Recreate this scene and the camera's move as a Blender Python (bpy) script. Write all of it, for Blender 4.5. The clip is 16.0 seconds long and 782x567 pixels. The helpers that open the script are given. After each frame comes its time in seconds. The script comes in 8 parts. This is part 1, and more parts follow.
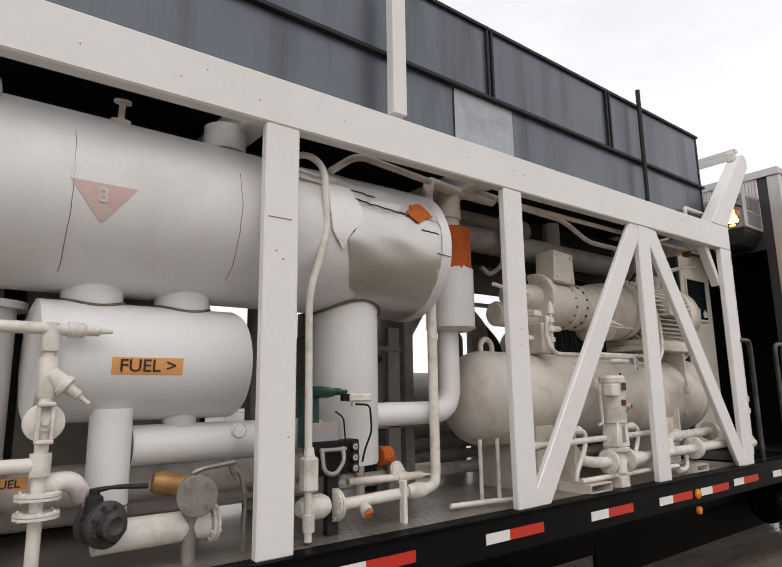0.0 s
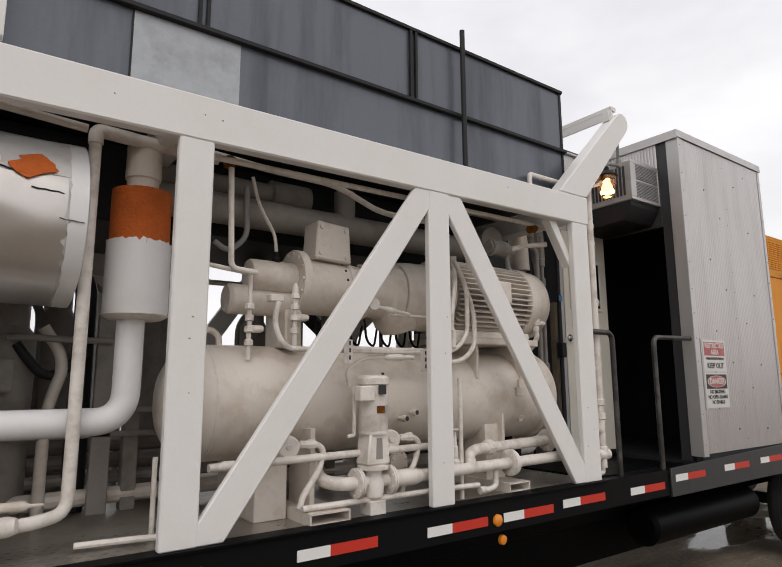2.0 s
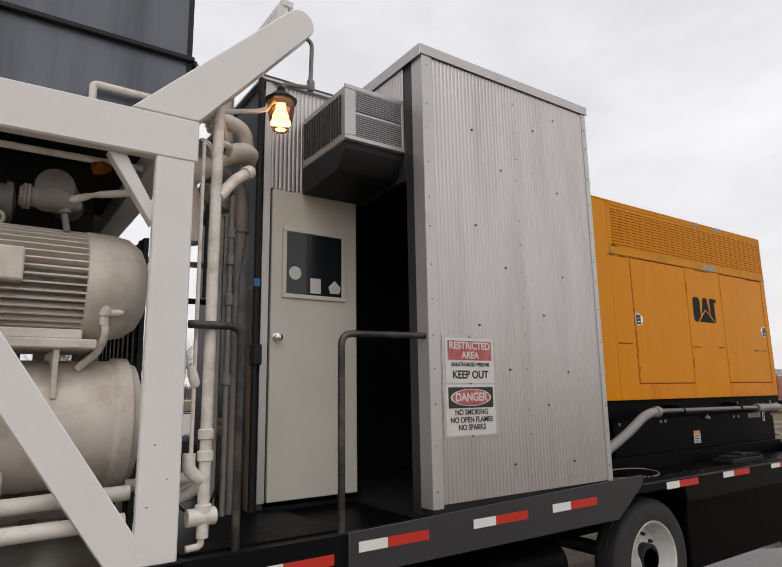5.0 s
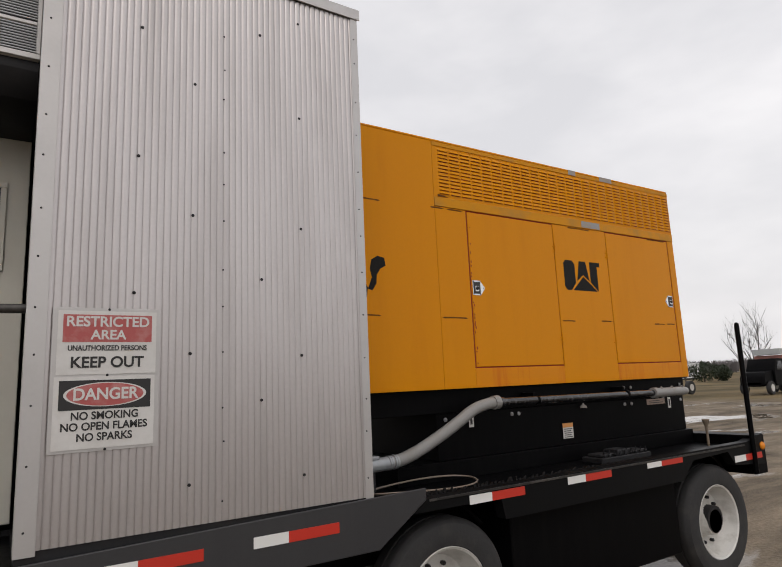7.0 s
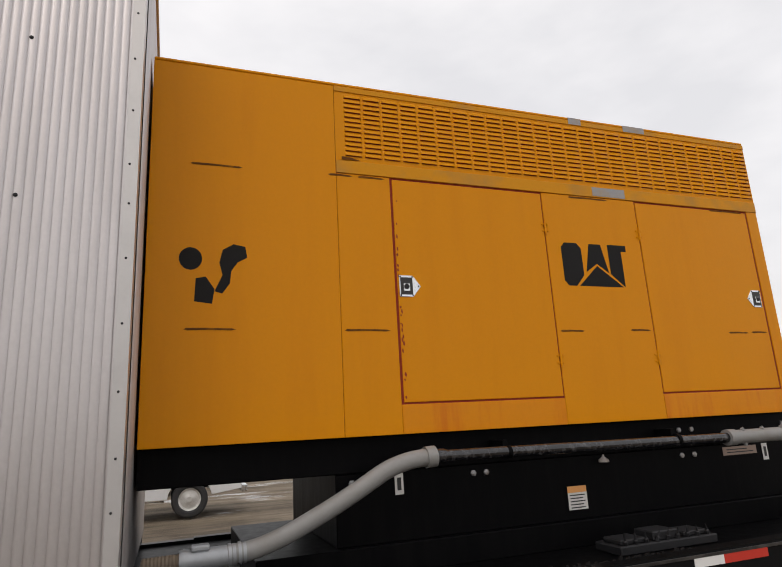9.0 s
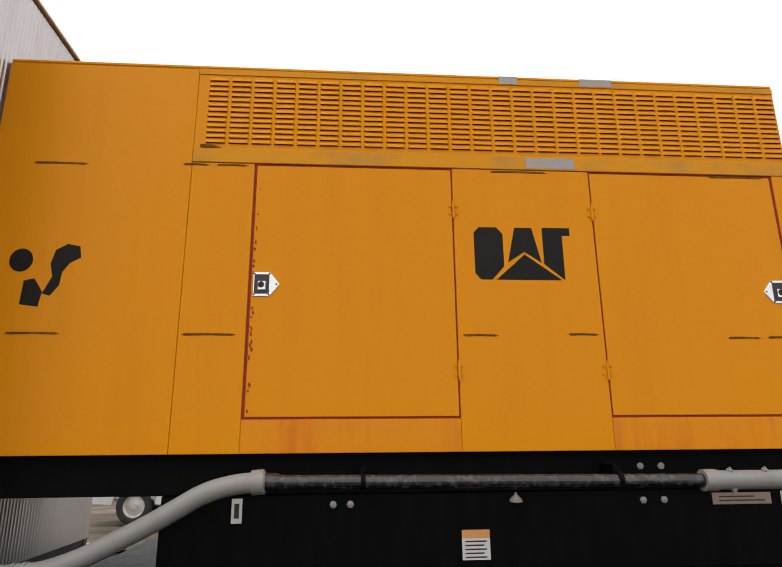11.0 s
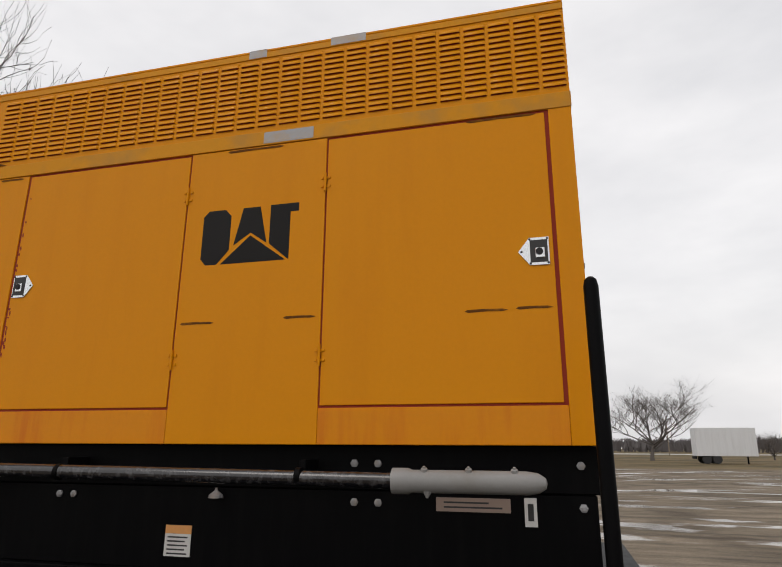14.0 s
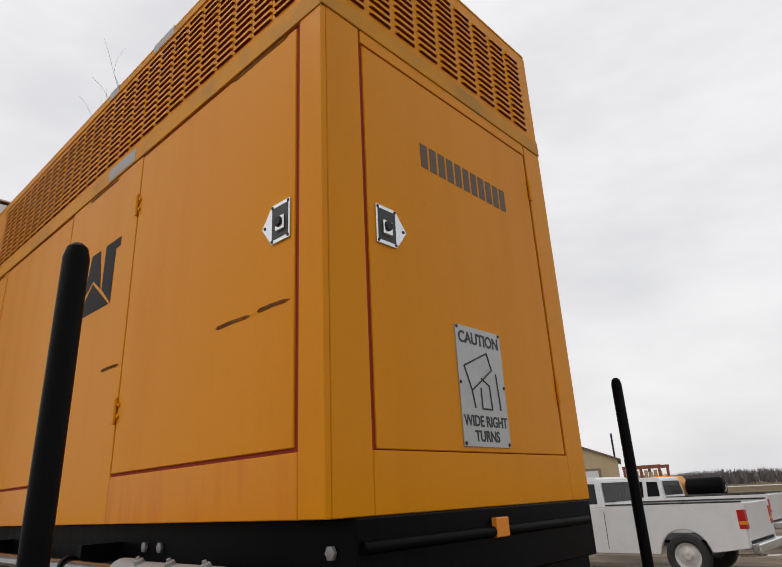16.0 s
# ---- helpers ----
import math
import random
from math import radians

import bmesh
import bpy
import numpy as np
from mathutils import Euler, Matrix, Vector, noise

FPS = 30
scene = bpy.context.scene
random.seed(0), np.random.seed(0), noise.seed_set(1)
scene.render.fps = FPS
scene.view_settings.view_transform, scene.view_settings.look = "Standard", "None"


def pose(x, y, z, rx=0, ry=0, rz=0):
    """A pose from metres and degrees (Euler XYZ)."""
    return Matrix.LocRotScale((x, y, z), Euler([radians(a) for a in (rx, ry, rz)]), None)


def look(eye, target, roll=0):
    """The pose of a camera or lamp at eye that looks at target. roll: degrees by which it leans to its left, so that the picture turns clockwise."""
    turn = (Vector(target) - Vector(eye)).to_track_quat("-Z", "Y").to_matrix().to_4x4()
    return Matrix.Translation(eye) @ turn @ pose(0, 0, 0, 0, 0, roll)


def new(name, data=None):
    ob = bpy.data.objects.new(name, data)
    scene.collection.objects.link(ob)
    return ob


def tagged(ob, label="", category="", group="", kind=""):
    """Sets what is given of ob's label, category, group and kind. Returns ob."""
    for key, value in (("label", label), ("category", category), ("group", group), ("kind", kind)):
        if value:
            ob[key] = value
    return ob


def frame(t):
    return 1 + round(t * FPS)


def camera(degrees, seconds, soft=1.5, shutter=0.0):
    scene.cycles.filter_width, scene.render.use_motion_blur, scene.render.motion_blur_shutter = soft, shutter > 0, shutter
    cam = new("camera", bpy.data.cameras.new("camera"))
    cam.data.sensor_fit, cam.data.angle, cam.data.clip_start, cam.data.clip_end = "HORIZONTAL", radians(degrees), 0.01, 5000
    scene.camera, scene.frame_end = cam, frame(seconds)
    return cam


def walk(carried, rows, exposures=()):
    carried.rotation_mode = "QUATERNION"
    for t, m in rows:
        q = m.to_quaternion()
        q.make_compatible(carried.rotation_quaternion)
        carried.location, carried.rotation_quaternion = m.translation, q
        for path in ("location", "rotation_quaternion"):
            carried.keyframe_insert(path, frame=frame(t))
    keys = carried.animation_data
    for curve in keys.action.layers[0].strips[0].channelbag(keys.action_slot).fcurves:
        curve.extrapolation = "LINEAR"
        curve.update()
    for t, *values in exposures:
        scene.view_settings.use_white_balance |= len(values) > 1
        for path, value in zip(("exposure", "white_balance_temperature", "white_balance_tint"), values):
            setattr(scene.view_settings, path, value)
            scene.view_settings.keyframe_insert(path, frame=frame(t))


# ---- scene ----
cam = camera(66.5, 16.0, soft=1.1)
PATH = [
    (0, (0.398, 0.433, 1.68), (1.613, 1.98, 2.041), -0.8),
    (0.5, (0.791, 0.351, 1.689), (1.954, 1.939, 2.046), -0.7),
    (1, (1.256, 0.211, 1.675), (2.406, 1.809, 2.024), -1.0),
    (1.5, (1.718, 0.115, 1.74), (2.886, 1.707, 2.061), -0.5),
    (2, (2.249, 0.004, 1.744), (3.411, 1.6, 2.068), -0.3),
    (2.5, (2.732, 0.003, 1.779), (3.934, 1.569, 2.102), -0.1),
    (3, (3.228, -0.039, 1.799), (4.453, 1.507, 2.127), 0.3),
    (3.5, (3.783, -0.133, 1.798), (4.995, 1.422, 2.133), 0.4),
    (3.7, (3.981, -0.135, 1.796), (5.192, 1.421, 2.132), 0.4),
    (5.8, (6.034, -0.283, 1.754), (7.063, 1.393, 2.114), -2.0),
    (6, (6.253, -0.312, 1.748), (7.271, 1.376, 2.087), -2.0),
    (6.5, (6.83, -0.315, 1.689), (7.883, 1.353, 2.023), -2.6),
    (7, (7.365, -0.262, 1.719), (8.439, 1.392, 2.05), -2.5),
    (7.5, (7.867, -0.095, 1.722), (8.928, 1.561, 2.082), -2.8),
    (8, (8.354, 0.083, 1.729), (9.339, 1.782, 2.109), -3.4),
    (8.2, (8.538, 0.154, 1.726), (9.472, 1.879, 2.116), -3.5),
    (10.3, (10.225, 0.479, 1.657), (10.537, 2.371, 2.228), -1.3),
    (10.5, (10.369, 0.495, 1.663), (10.648, 2.395, 2.223), -1.1),
    (11, (10.766, 0.479, 1.699), (10.912, 2.405, 2.218), -0.5),
    (11.5, (11.005, 0.474, 1.781), (11.043, 2.42, 2.241), -0.2),
    (12, (11.194, 0.489, 1.826), (11.149, 2.442, 2.253), -0.2),
    (12.5, (11.697, 0.557, 1.744), (11.506, 2.488, 2.226), 0.3),
    (13, (12.239, 0.663, 1.66), (11.911, 2.559, 2.205), 0.7),
    (13.5, (12.555, 0.748, 1.638), (12.141, 2.624, 2.193), 0.6),
    (14, (12.879, 0.862, 1.654), (12.393, 2.728, 2.183), 0.3),
    (14.5, (13.188, 1.16, 1.637), (12.577, 2.971, 2.225), -0.7),
    (15, (13.491, 1.536, 1.682), (12.657, 3.252, 2.285), -1.0),
    (15.5, (13.742, 1.894, 1.702), (12.74, 3.495, 2.36), -2.4),
    (16, (14.05, 2.299, 1.699), (12.786, 3.694, 2.374), -2.9),
]
walk(cam, [(t, look(eye, target, roll)) for t, eye, target, roll in PATH],
     exposures=[(0.0, -0.31, 6520, 12), (2.0, -0.44, 6540, 13), (3.5, -0.50, 6550, 13), (6.0, -0.58, 6550, 13), (8.0, -0.6, 6580, 13), (11.0, -0.14, 6600, 12), (12.5, -0.10, 6600, 12), (13.5, -0.34, 6600, 12), (14.5, -0.74, 6550, 12), (16.0, -0.62, 6550, 12)])

# ---- world, sun ----
world = bpy.data.worlds.new("overcast")
scene.world = world
world.use_nodes = True
wn, wl = world.node_tree.nodes, world.node_tree.links
wn.clear()
SUN_EL, SUN_ROT = radians(48), radians(200)
sky = wn.new("ShaderNodeTexSky")
sky.sky_type, sky.sun_disc, sky.sun_elevation, sky.sun_rotation = "NISHITA", False, SUN_EL, SUN_ROT
sky.dust_density, sky.air_density = 6.0, 1.5
dim = wn.new("ShaderNodeVectorMath"); dim.operation = "SCALE"; dim.inputs["Scale"].default_value = 0.12
wl.new(sky.outputs[0], dim.inputs[0])
tc = wn.new("ShaderNodeTexCoord")
mp = wn.new("ShaderNodeMapping"); mp.inputs["Scale"].default_value = (1.0, 1.0, 2.6)
wl.new(tc.outputs["Generated"], mp.inputs[0])
cl = wn.new("ShaderNodeTexNoise")
cl.inputs["Scale"].default_value, cl.inputs["Detail"].default_value, cl.inputs["Roughness"].default_value = 2.2, 5.0, 0.55
wl.new(mp.outputs[0], cl.inputs["Vector"])
cr = wn.new("ShaderNodeValToRGB")
cr.color_ramp.elements[0].position, cr.color_ramp.elements[0].color = 0.33, (0.79, 0.80, 0.815, 1)
cr.color_ramp.elements[1].position, cr.color_ramp.elements[1].color = 0.66, (1.0, 1.0, 1.0, 1)
wl.new(cl.outputs["Fac"], cr.inputs[0])
mx = wn.new("ShaderNodeMix"); mx.data_type = "RGBA"; mx.inputs[0].default_value = 0.9
wl.new(dim.outputs[0], mx.inputs[6]); wl.new(cr.outputs[0], mx.inputs[7])
bg = wn.new("ShaderNodeBackground"); bg.inputs["Strength"].default_value = 1.5
wl.new(mx.outputs[2], bg.inputs[0])
wo = wn.new("ShaderNodeOutputWorld"); wl.new(bg.outputs[0], wo.inputs[0])
sun = new("sun", bpy.data.lights.new("sun", "SUN"))
sun.data.energy, sun.data.angle, sun.data.color = 0.7, radians(25), (1.0, 0.97, 0.93)
sun.matrix_world = look((6 - 10, -12, 22), (6, 2, 1))


# ---- materials ----
def mat(name, color, rough=0.5, metal=0.0, dirt=None, dirt_amount=0.0, grain=0.06, scale=3.0, bump=0.02, fine=60.0,
        streak=False, vary=0.0, coat=0.0, spec=0.5):
    """Base colour with a fine grain, blotches or streaks of dirt, roughness changes and a little relief."""
    m = bpy.data.materials.new(name)
    m.use_nodes = True
    n, l = m.node_tree.nodes, m.node_tree.links
    b = n["Principled BSDF"]
    b.inputs["Metallic"].default_value = metal
    b.inputs["Specular IOR Level"].default_value = spec
    if coat:
        b.inputs["Coat Weight"].default_value = coat
        b.inputs["Coat Roughness"].default_value = 0.15
    geo = n.new("ShaderNodeNewGeometry")
    big = n.new("ShaderNodeTexNoise"); big.inputs["Scale"].default_value = scale; big.inputs["Detail"].default_value = 6
    big.inputs["Roughness"].default_value = 0.62
    if streak:
        mpp = n.new("ShaderNodeMapping"); mpp.inputs["Scale"].default_value = (4.0, 4.0, 0.45)
        l.new(geo.outputs["Position"], mpp.inputs[0]); l.new(mpp.outputs[0], big.inputs["Vector"])
    else:
        l.new(geo.outputs["Position"], big.inputs["Vector"])
    small = n.new("ShaderNodeTexNoise"); small.inputs["Scale"].default_value = fine; small.inputs["Detail"].default_value = 3
    l.new(geo.outputs["Position"], small.inputs["Vector"])
    base = n.new("ShaderNodeMix"); base.data_type = "RGBA"; base.blend_type = "MULTIPLY"
    base.inputs[0].default_value = 1.0
    base.inputs[6].default_value = (*color, 1)
    gr = n.new("ShaderNodeMapRange"); gr.inputs["To Min"].default_value = 1 - grain; gr.inputs["To Max"].default_value = 1 + grain
    l.new(small.outputs["Fac"], gr.inputs["Value"])
    l.new(gr.outputs[0], base.inputs[7])
    out = base.outputs[2]
    if vary:
        oi = n.new("ShaderNodeObjectInfo")
        vr = n.new("ShaderNodeMapRange"); vr.inputs["To Min"].default_value = 1 - vary; vr.inputs["To Max"].default_value = 1 + vary
        l.new(oi.outputs["Random"], vr.inputs["Value"])
        vm = n.new("ShaderNodeMix"); vm.data_type = "RGBA"; vm.blend_type = "MULTIPLY"; vm.inputs[0].default_value = 1.0
        l.new(out, vm.inputs[6]); l.new(vr.outputs[0], vm.inputs[7]); out = vm.outputs[2]
    if dirt:
        rm = n.new("ShaderNodeValToRGB")
        rm.color_ramp.elements[0].position, rm.color_ramp.elements[1].position = 0.47, 0.74
        l.new(big.outputs["Fac"], rm.inputs[0])
        am = n.new("ShaderNodeMath"); am.operation = "MULTIPLY"; am.inputs[1].default_value = dirt_amount
        l.new(rm.outputs[0], am.inputs[0])
        dm = n.new("ShaderNodeMix"); dm.data_type = "RGBA"
        l.new(am.outputs[0], dm.inputs[0]); l.new(out, dm.inputs[6]); dm.inputs[7].default_value = (*dirt, 1)
        out = dm.outputs[2]
    l.new(out, b.inputs["Base Color"])
    rr = n.new("ShaderNodeMapRange")
    rr.inputs["To Min"].default_value, rr.inputs["To Max"].default_value = max(rough - 0.12, 0.03), min(rough + 0.12, 1)
    l.new(big.outputs["Fac"], rr.inputs["Value"]); l.new(rr.outputs[0], b.inputs["Roughness"])
    if bump:
        bp = n.new("ShaderNodeBump"); bp.inputs["Strength"].default_value = min(bump * 8, 1); bp.inputs["Distance"].default_value = bump * 0.1
        ad = n.new("ShaderNodeMath"); ad.operation = "ADD"
        l.new(small.outputs["Fac"], ad.inputs[0]); l.new(big.outputs["Fac"], ad.inputs[1])
        l.new(ad.outputs[0], bp.inputs["Height"]); l.new(bp.outputs[0], b.inputs["Normal"])
    return m


def plain(name, color, rough=0.5, emit=0.0):
    m = bpy.data.materials.new(name)
    m.use_nodes = True
    b = m.node_tree.nodes["Principled BSDF"]
    b.inputs["Base Color"].default_value = (*color, 1)
    b.inputs["Roughness"].default_value = rough
    if emit:
        b.inputs["Emission Color"].default_value = (*color, 1)
        b.inputs["Emission Strength"].default_value = emit
    return m


def glass(name, tint=(0.9, 0.95, 0.95), rough=0.02):
    m = plain(name, tint, rough)
    m.node_tree.nodes["Principled BSDF"].inputs["Transmission Weight"].default_value = 1.0
    m.node_tree.nodes["Principled BSDF"].inputs["IOR"].default_value = 1.45
    return m


GRIME = (0.20, 0.165, 0.12)
M_FRAME = mat("frame_paint", (0.76, 0.748, 0.73), 0.38, dirt=(0.55, 0.50, 0.42), dirt_amount=0.22, grain=0.03, scale=1.6, bump=0.012)
M_PAINT = mat("machine_paint", (0.67, 0.615, 0.55), 0.40, dirt=(0.30, 0.20, 0.12), dirt_amount=0.55, grain=0.05, scale=4.5, bump=0.02)
# Darker, dusty copy of the cream paint with the bay's shade in its colour.
M_DUSTY_SHADED = mat("dusty_shaded_paint", (0.27, 0.25, 0.225), 0.6, dirt=(0.11, 0.09, 0.07), dirt_amount=0.6, grain=0.08, scale=6.0, bump=0.03)
M_PIPE = mat("pipe_paint", (0.72, 0.68, 0.63), 0.38, dirt=(0.22, 0.15, 0.09), dirt_amount=0.5, grain=0.05, scale=11.0, bump=0.02)
M_SEAL = mat("brown_joint_grime", (0.14, 0.095, 0.06), 0.7, dirt=(0.32, 0.24, 0.17), dirt_amount=0.6, scale=16.0, bump=0.04)
M_JACKET = mat("insulation_jacket", (0.74, 0.738, 0.74), 0.45, dirt=(0.40, 0.33, 0.25), dirt_amount=0.32, grain=0.03, scale=1.8, bump=0.018)
M_SHELL = mat("silver_shell", (0.60, 0.575, 0.55), 0.32, 0.75, dirt=(0.34, 0.29, 0.24), dirt_amount=0.45, grain=0.03, scale=2.5, bump=0.012)
M_FOIL = mat("crumpled_foil", (0.70, 0.69, 0.68), 0.38, 0.35, dirt=(0.42, 0.37, 0.31), dirt_amount=0.45, grain=0.03, scale=7.0, bump=0.05)
M_FOAM = mat("orange_foam", (0.52, 0.11, 0.012), 0.85, dirt=(0.28, 0.06, 0.01), dirt_amount=0.5, grain=0.15, scale=9.0, bump=0.12)
M_STEEL = mat("galvanised_grey", (0.125, 0.137, 0.16), 0.34, 0.35, dirt=(0.045, 0.05, 0.058), dirt_amount=0.85, grain=0.06, scale=1.2, bump=0.02, streak=True)
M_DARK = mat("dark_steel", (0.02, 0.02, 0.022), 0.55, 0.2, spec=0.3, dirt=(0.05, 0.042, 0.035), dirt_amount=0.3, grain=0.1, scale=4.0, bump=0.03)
M_BLACK = mat("black_chassis", (0.003, 0.003, 0.0035), 0.42, spec=0.045, dirt=(0.010, 0.0095, 0.009), dirt_amount=0.3, grain=0.1, scale=5.0, bump=0.02, streak=True)
M_ALU = mat("aluminium_sheet", (0.54, 0.51, 0.505), 0.36, 0.8, dirt=(0.30, 0.28, 0.27), dirt_amount=0.35, grain=0.05, scale=1.5, bump=0.01, streak=True)
M_RAIL = mat("rail_grey", (0.006, 0.0063, 0.007), 0.38, spec=0.08, dirt=(0.006, 0.006, 0.006), dirt_amount=0.8, grain=0.1, scale=4.0, bump=0.02, streak=True)
M_ALU_TRIM = mat("aluminium_trim", (0.54, 0.525, 0.515), 0.42, 0.6, dirt=(0.36, 0.36, 0.36), dirt_amount=0.3, grain=0.03, scale=3.0, bump=0.01)
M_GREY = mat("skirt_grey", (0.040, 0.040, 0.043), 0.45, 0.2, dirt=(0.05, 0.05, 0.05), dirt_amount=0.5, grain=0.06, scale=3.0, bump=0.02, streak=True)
M_GALV = mat("bare_galvanised", (0.38, 0.40, 0.42), 0.45, 0.35, dirt=(0.22, 0.23, 0.25), dirt_amount=0.6, grain=0.12, scale=7.0, bump=0.02, fine=22.0)
M_WIRE = mat("rusty_wire", (0.20, 0.155, 0.12), 0.5, dirt=(0.25, 0.22, 0.18), dirt_amount=0.4, scale=9.0)
M_CREAM = mat("cream_door_paint", (0.66, 0.64, 0.565), 0.4, dirt=(0.40, 0.36, 0.28), dirt_amount=0.18, grain=0.02, scale=2.0, bump=0.008)
M_YELLOW = mat("yellow_enclosure_paint", (0.69, 0.262, 0.0025), 0.42, spec=0.06, coat=0.12, dirt=(0.56, 0.18, 0.003), dirt_amount=0.3, grain=0.03, scale=1.3, bump=0.008, streak=True)
M_YELLOW_RUST = mat("rust_streaked_yellow", (0.69, 0.246, 0.0015), 0.44, spec=0.08, coat=0.25, dirt=(0.58, 0.13, 0.004), dirt_amount=0.9, grain=0.04, scale=2.4, bump=0.01, streak=True)
M_SCUFF = mat("brown_scuff", (0.12, 0.045, 0.012), 0.8, spec=0.08, dirt=(0.34, 0.125, 0.008), dirt_amount=0.8, scale=22.0, bump=0.01)
M_YELLOW_DIRTY = mat("grimy_yellow_paint", (0.64, 0.27, 0.012), 0.5, spec=0.1, dirt=(0.36, 0.21, 0.07), dirt_amount=0.75, grain=0.06, scale=3.5, bump=0.01)
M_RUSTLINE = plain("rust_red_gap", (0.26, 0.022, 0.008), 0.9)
M_PATCH = mat("bare_grey_patch", (0.30, 0.30, 0.31), 0.5, 0.3, dirt=(0.45, 0.25, 0.05), dirt_amount=0.5, scale=12.0)
M_LOGO = mat("black_vinyl", (0.008, 0.007, 0.007), 0.6, spec=0.2, grain=0.1)
M_LOGO_FADED = mat("faded_brown_vinyl", (0.10, 0.06, 0.035), 0.6, grain=0.1)
M_CHROME = mat("stainless_latch", (0.70, 0.72, 0.73), 0.22, 0.9, grain=0.03, bump=0.0)
M_RUBBER = mat("tyre_rubber", (0.022, 0.022, 0.023), 0.75, dirt=(0.09, 0.08, 0.07), dirt_amount=0.3, scale=8.0, bump=0.04)
M_RIM = mat("white_rim", (0.62, 0.61, 0.58), 0.42, 0.1, dirt=(0.16, 0.13, 0.10), dirt_amount=0.4, scale=9.0)
M_WHITE = plain("reflector_white", (0.78, 0.78, 0.76), 0.3)
M_RED = plain("reflector_red", (0.55, 0.035, 0.02), 0.3)
M_AMBER = plain("amber_lens", (0.75, 0.25, 0.02), 0.2)
M_HANDRAIL = mat("worn_black_handrail", (0.03, 0.028, 0.027), 0.35, 0.3, dirt=(0.16, 0.145, 0.13), dirt_amount=0.75, scale=7.0, bump=0.01)
M_HOSE = mat("grey_hose", (0.26, 0.257, 0.25), 0.5, dirt=(0.18, 0.16, 0.13), dirt_amount=0.4, scale=6.0, bump=0.02)
M_BPIPE = mat("worn_black_pipe", (0.008, 0.008, 0.010), 0.16, coat=0.5, dirt=(0.15, 0.15, 0.155), dirt_amount=0.5, scale=30.0, bump=0.006)
M_SIGN = mat("sign_white", (0.64, 0.63, 0.61), 0.4, dirt=(0.45, 0.42, 0.38), dirt_amount=0.35, scale=9.0, bump=0.0)
M_SIGN_GREY = mat("sign_grey", (0.42, 0.43, 0.43), 0.4, 0.2, dirt=(0.25, 0.25, 0.25), dirt_amount=0.3, scale=9.0, bump=0.0)
M_SIGN_RED = mat("sign_faded_red", (0.42, 0.09, 0.085), 0.5, dirt=(0.55, 0.35, 0.33), dirt_amount=0.5, scale=14.0, bump=0.0)
M_BLUE = plain("blue_tag", (0.03, 0.16, 0.36), 0.5)
M_BRASS = mat("tarnished_brass", (0.34, 0.19, 0.06), 0.45, 0.4, dirt=(0.14, 0.08, 0.04), dirt_amount=0.6, scale=14.0, bump=0.03)
M_PLATE = plain("brown_tinted_plate", (0.30, 0.22, 0.18), 0.5)
M_INK = plain("sign_ink", (0.02, 0.02, 0.02), 0.5)
M_LABEL = mat("orange_label", (0.72, 0.33, 0.10), 0.5, dirt=(0.5, 0.25, 0.1), dirt_amount=0.3, scale=20.0, bump=0.0)
M_LABEL_Y = plain("yellow_label", (0.78, 0.55, 0.16), 0.5)
M_PINK = mat("faded_placard", (0.62, 0.44, 0.42), 0.5, dirt=(0.68, 0.62, 0.59), dirt_amount=0.7, scale=14.0, bump=0.0)
M_GREEN = mat("green_actuator", (0.004, 0.042, 0.032), 0.4, grain=0.05)
M_GLASS = glass("clear_glass")
M_WINDOW = plain("dark_window_glass", (0.015, 0.017, 0.02), 0.06)
M_GAUGE = plain("gauge_face", (0.8, 0.8, 0.78), 0.3)
M_BULB = plain("lit_bulb", (1.0, 0.66, 0.34), 0.4, 9.0)
M_AMBER_GLASS = glass("amber_jar_glass", (0.88, 0.56, 0.34), 0.12)
M_WOOD = mat("weathered_wood", (0.22, 0.17, 0.12), 0.7, dirt=(0.1, 0.08, 0.06), dirt_amount=0.5, scale=6.0, bump=0.05)
M_BARK = mat("bare_bark", (0.085, 0.072, 0.062), 0.85, dirt=(0.16, 0.14, 0.12), dirt_amount=0.4, scale=5.0, bump=0.08)


# ---- building helpers ----
BASE = {}


def thing(name, base, label, category, group="", kind=""):
    ob = new(name)
    ob.location = base
    ob.empty_display_size = 0.1
    BASE[ob.name] = Vector(base)
    return tagged(ob, label, category, group, kind)


def finish(name, bm, material, base, sharp=35):
    bm.normal_update()
    lim = radians(sharp)
    for f in bm.faces:
        f.smooth = True
    for e in bm.edges:
        if len(e.link_faces) == 2 and e.calc_face_angle(0) > lim:
            e.smooth = False
    bmesh.ops.translate(bm, verts=bm.verts, vec=-Vector(base))
    me = bpy.data.meshes.new(name)
    bm.to_mesh(me)
    bm.free()
    me.materials.append(material)
    return me


def part(name, bm, material, parent, label="", sharp=35):
    """One mesh under a thing or part; the bmesh is in world metres."""
    base = BASE[parent.name]
    ob = new(name, finish(name, bm, material, base, sharp))
    ob.parent = parent
    BASE[ob.name] = base
    return tagged(ob, label)


def solo(name, bm, material, base, label, category, group="", kind="", sharp=35):
    ob = new(name, finish(name, bm, material, base, sharp))
    ob.location = base
    BASE[ob.name] = Vector(base)
    return tagged(ob, label, category, group, kind)


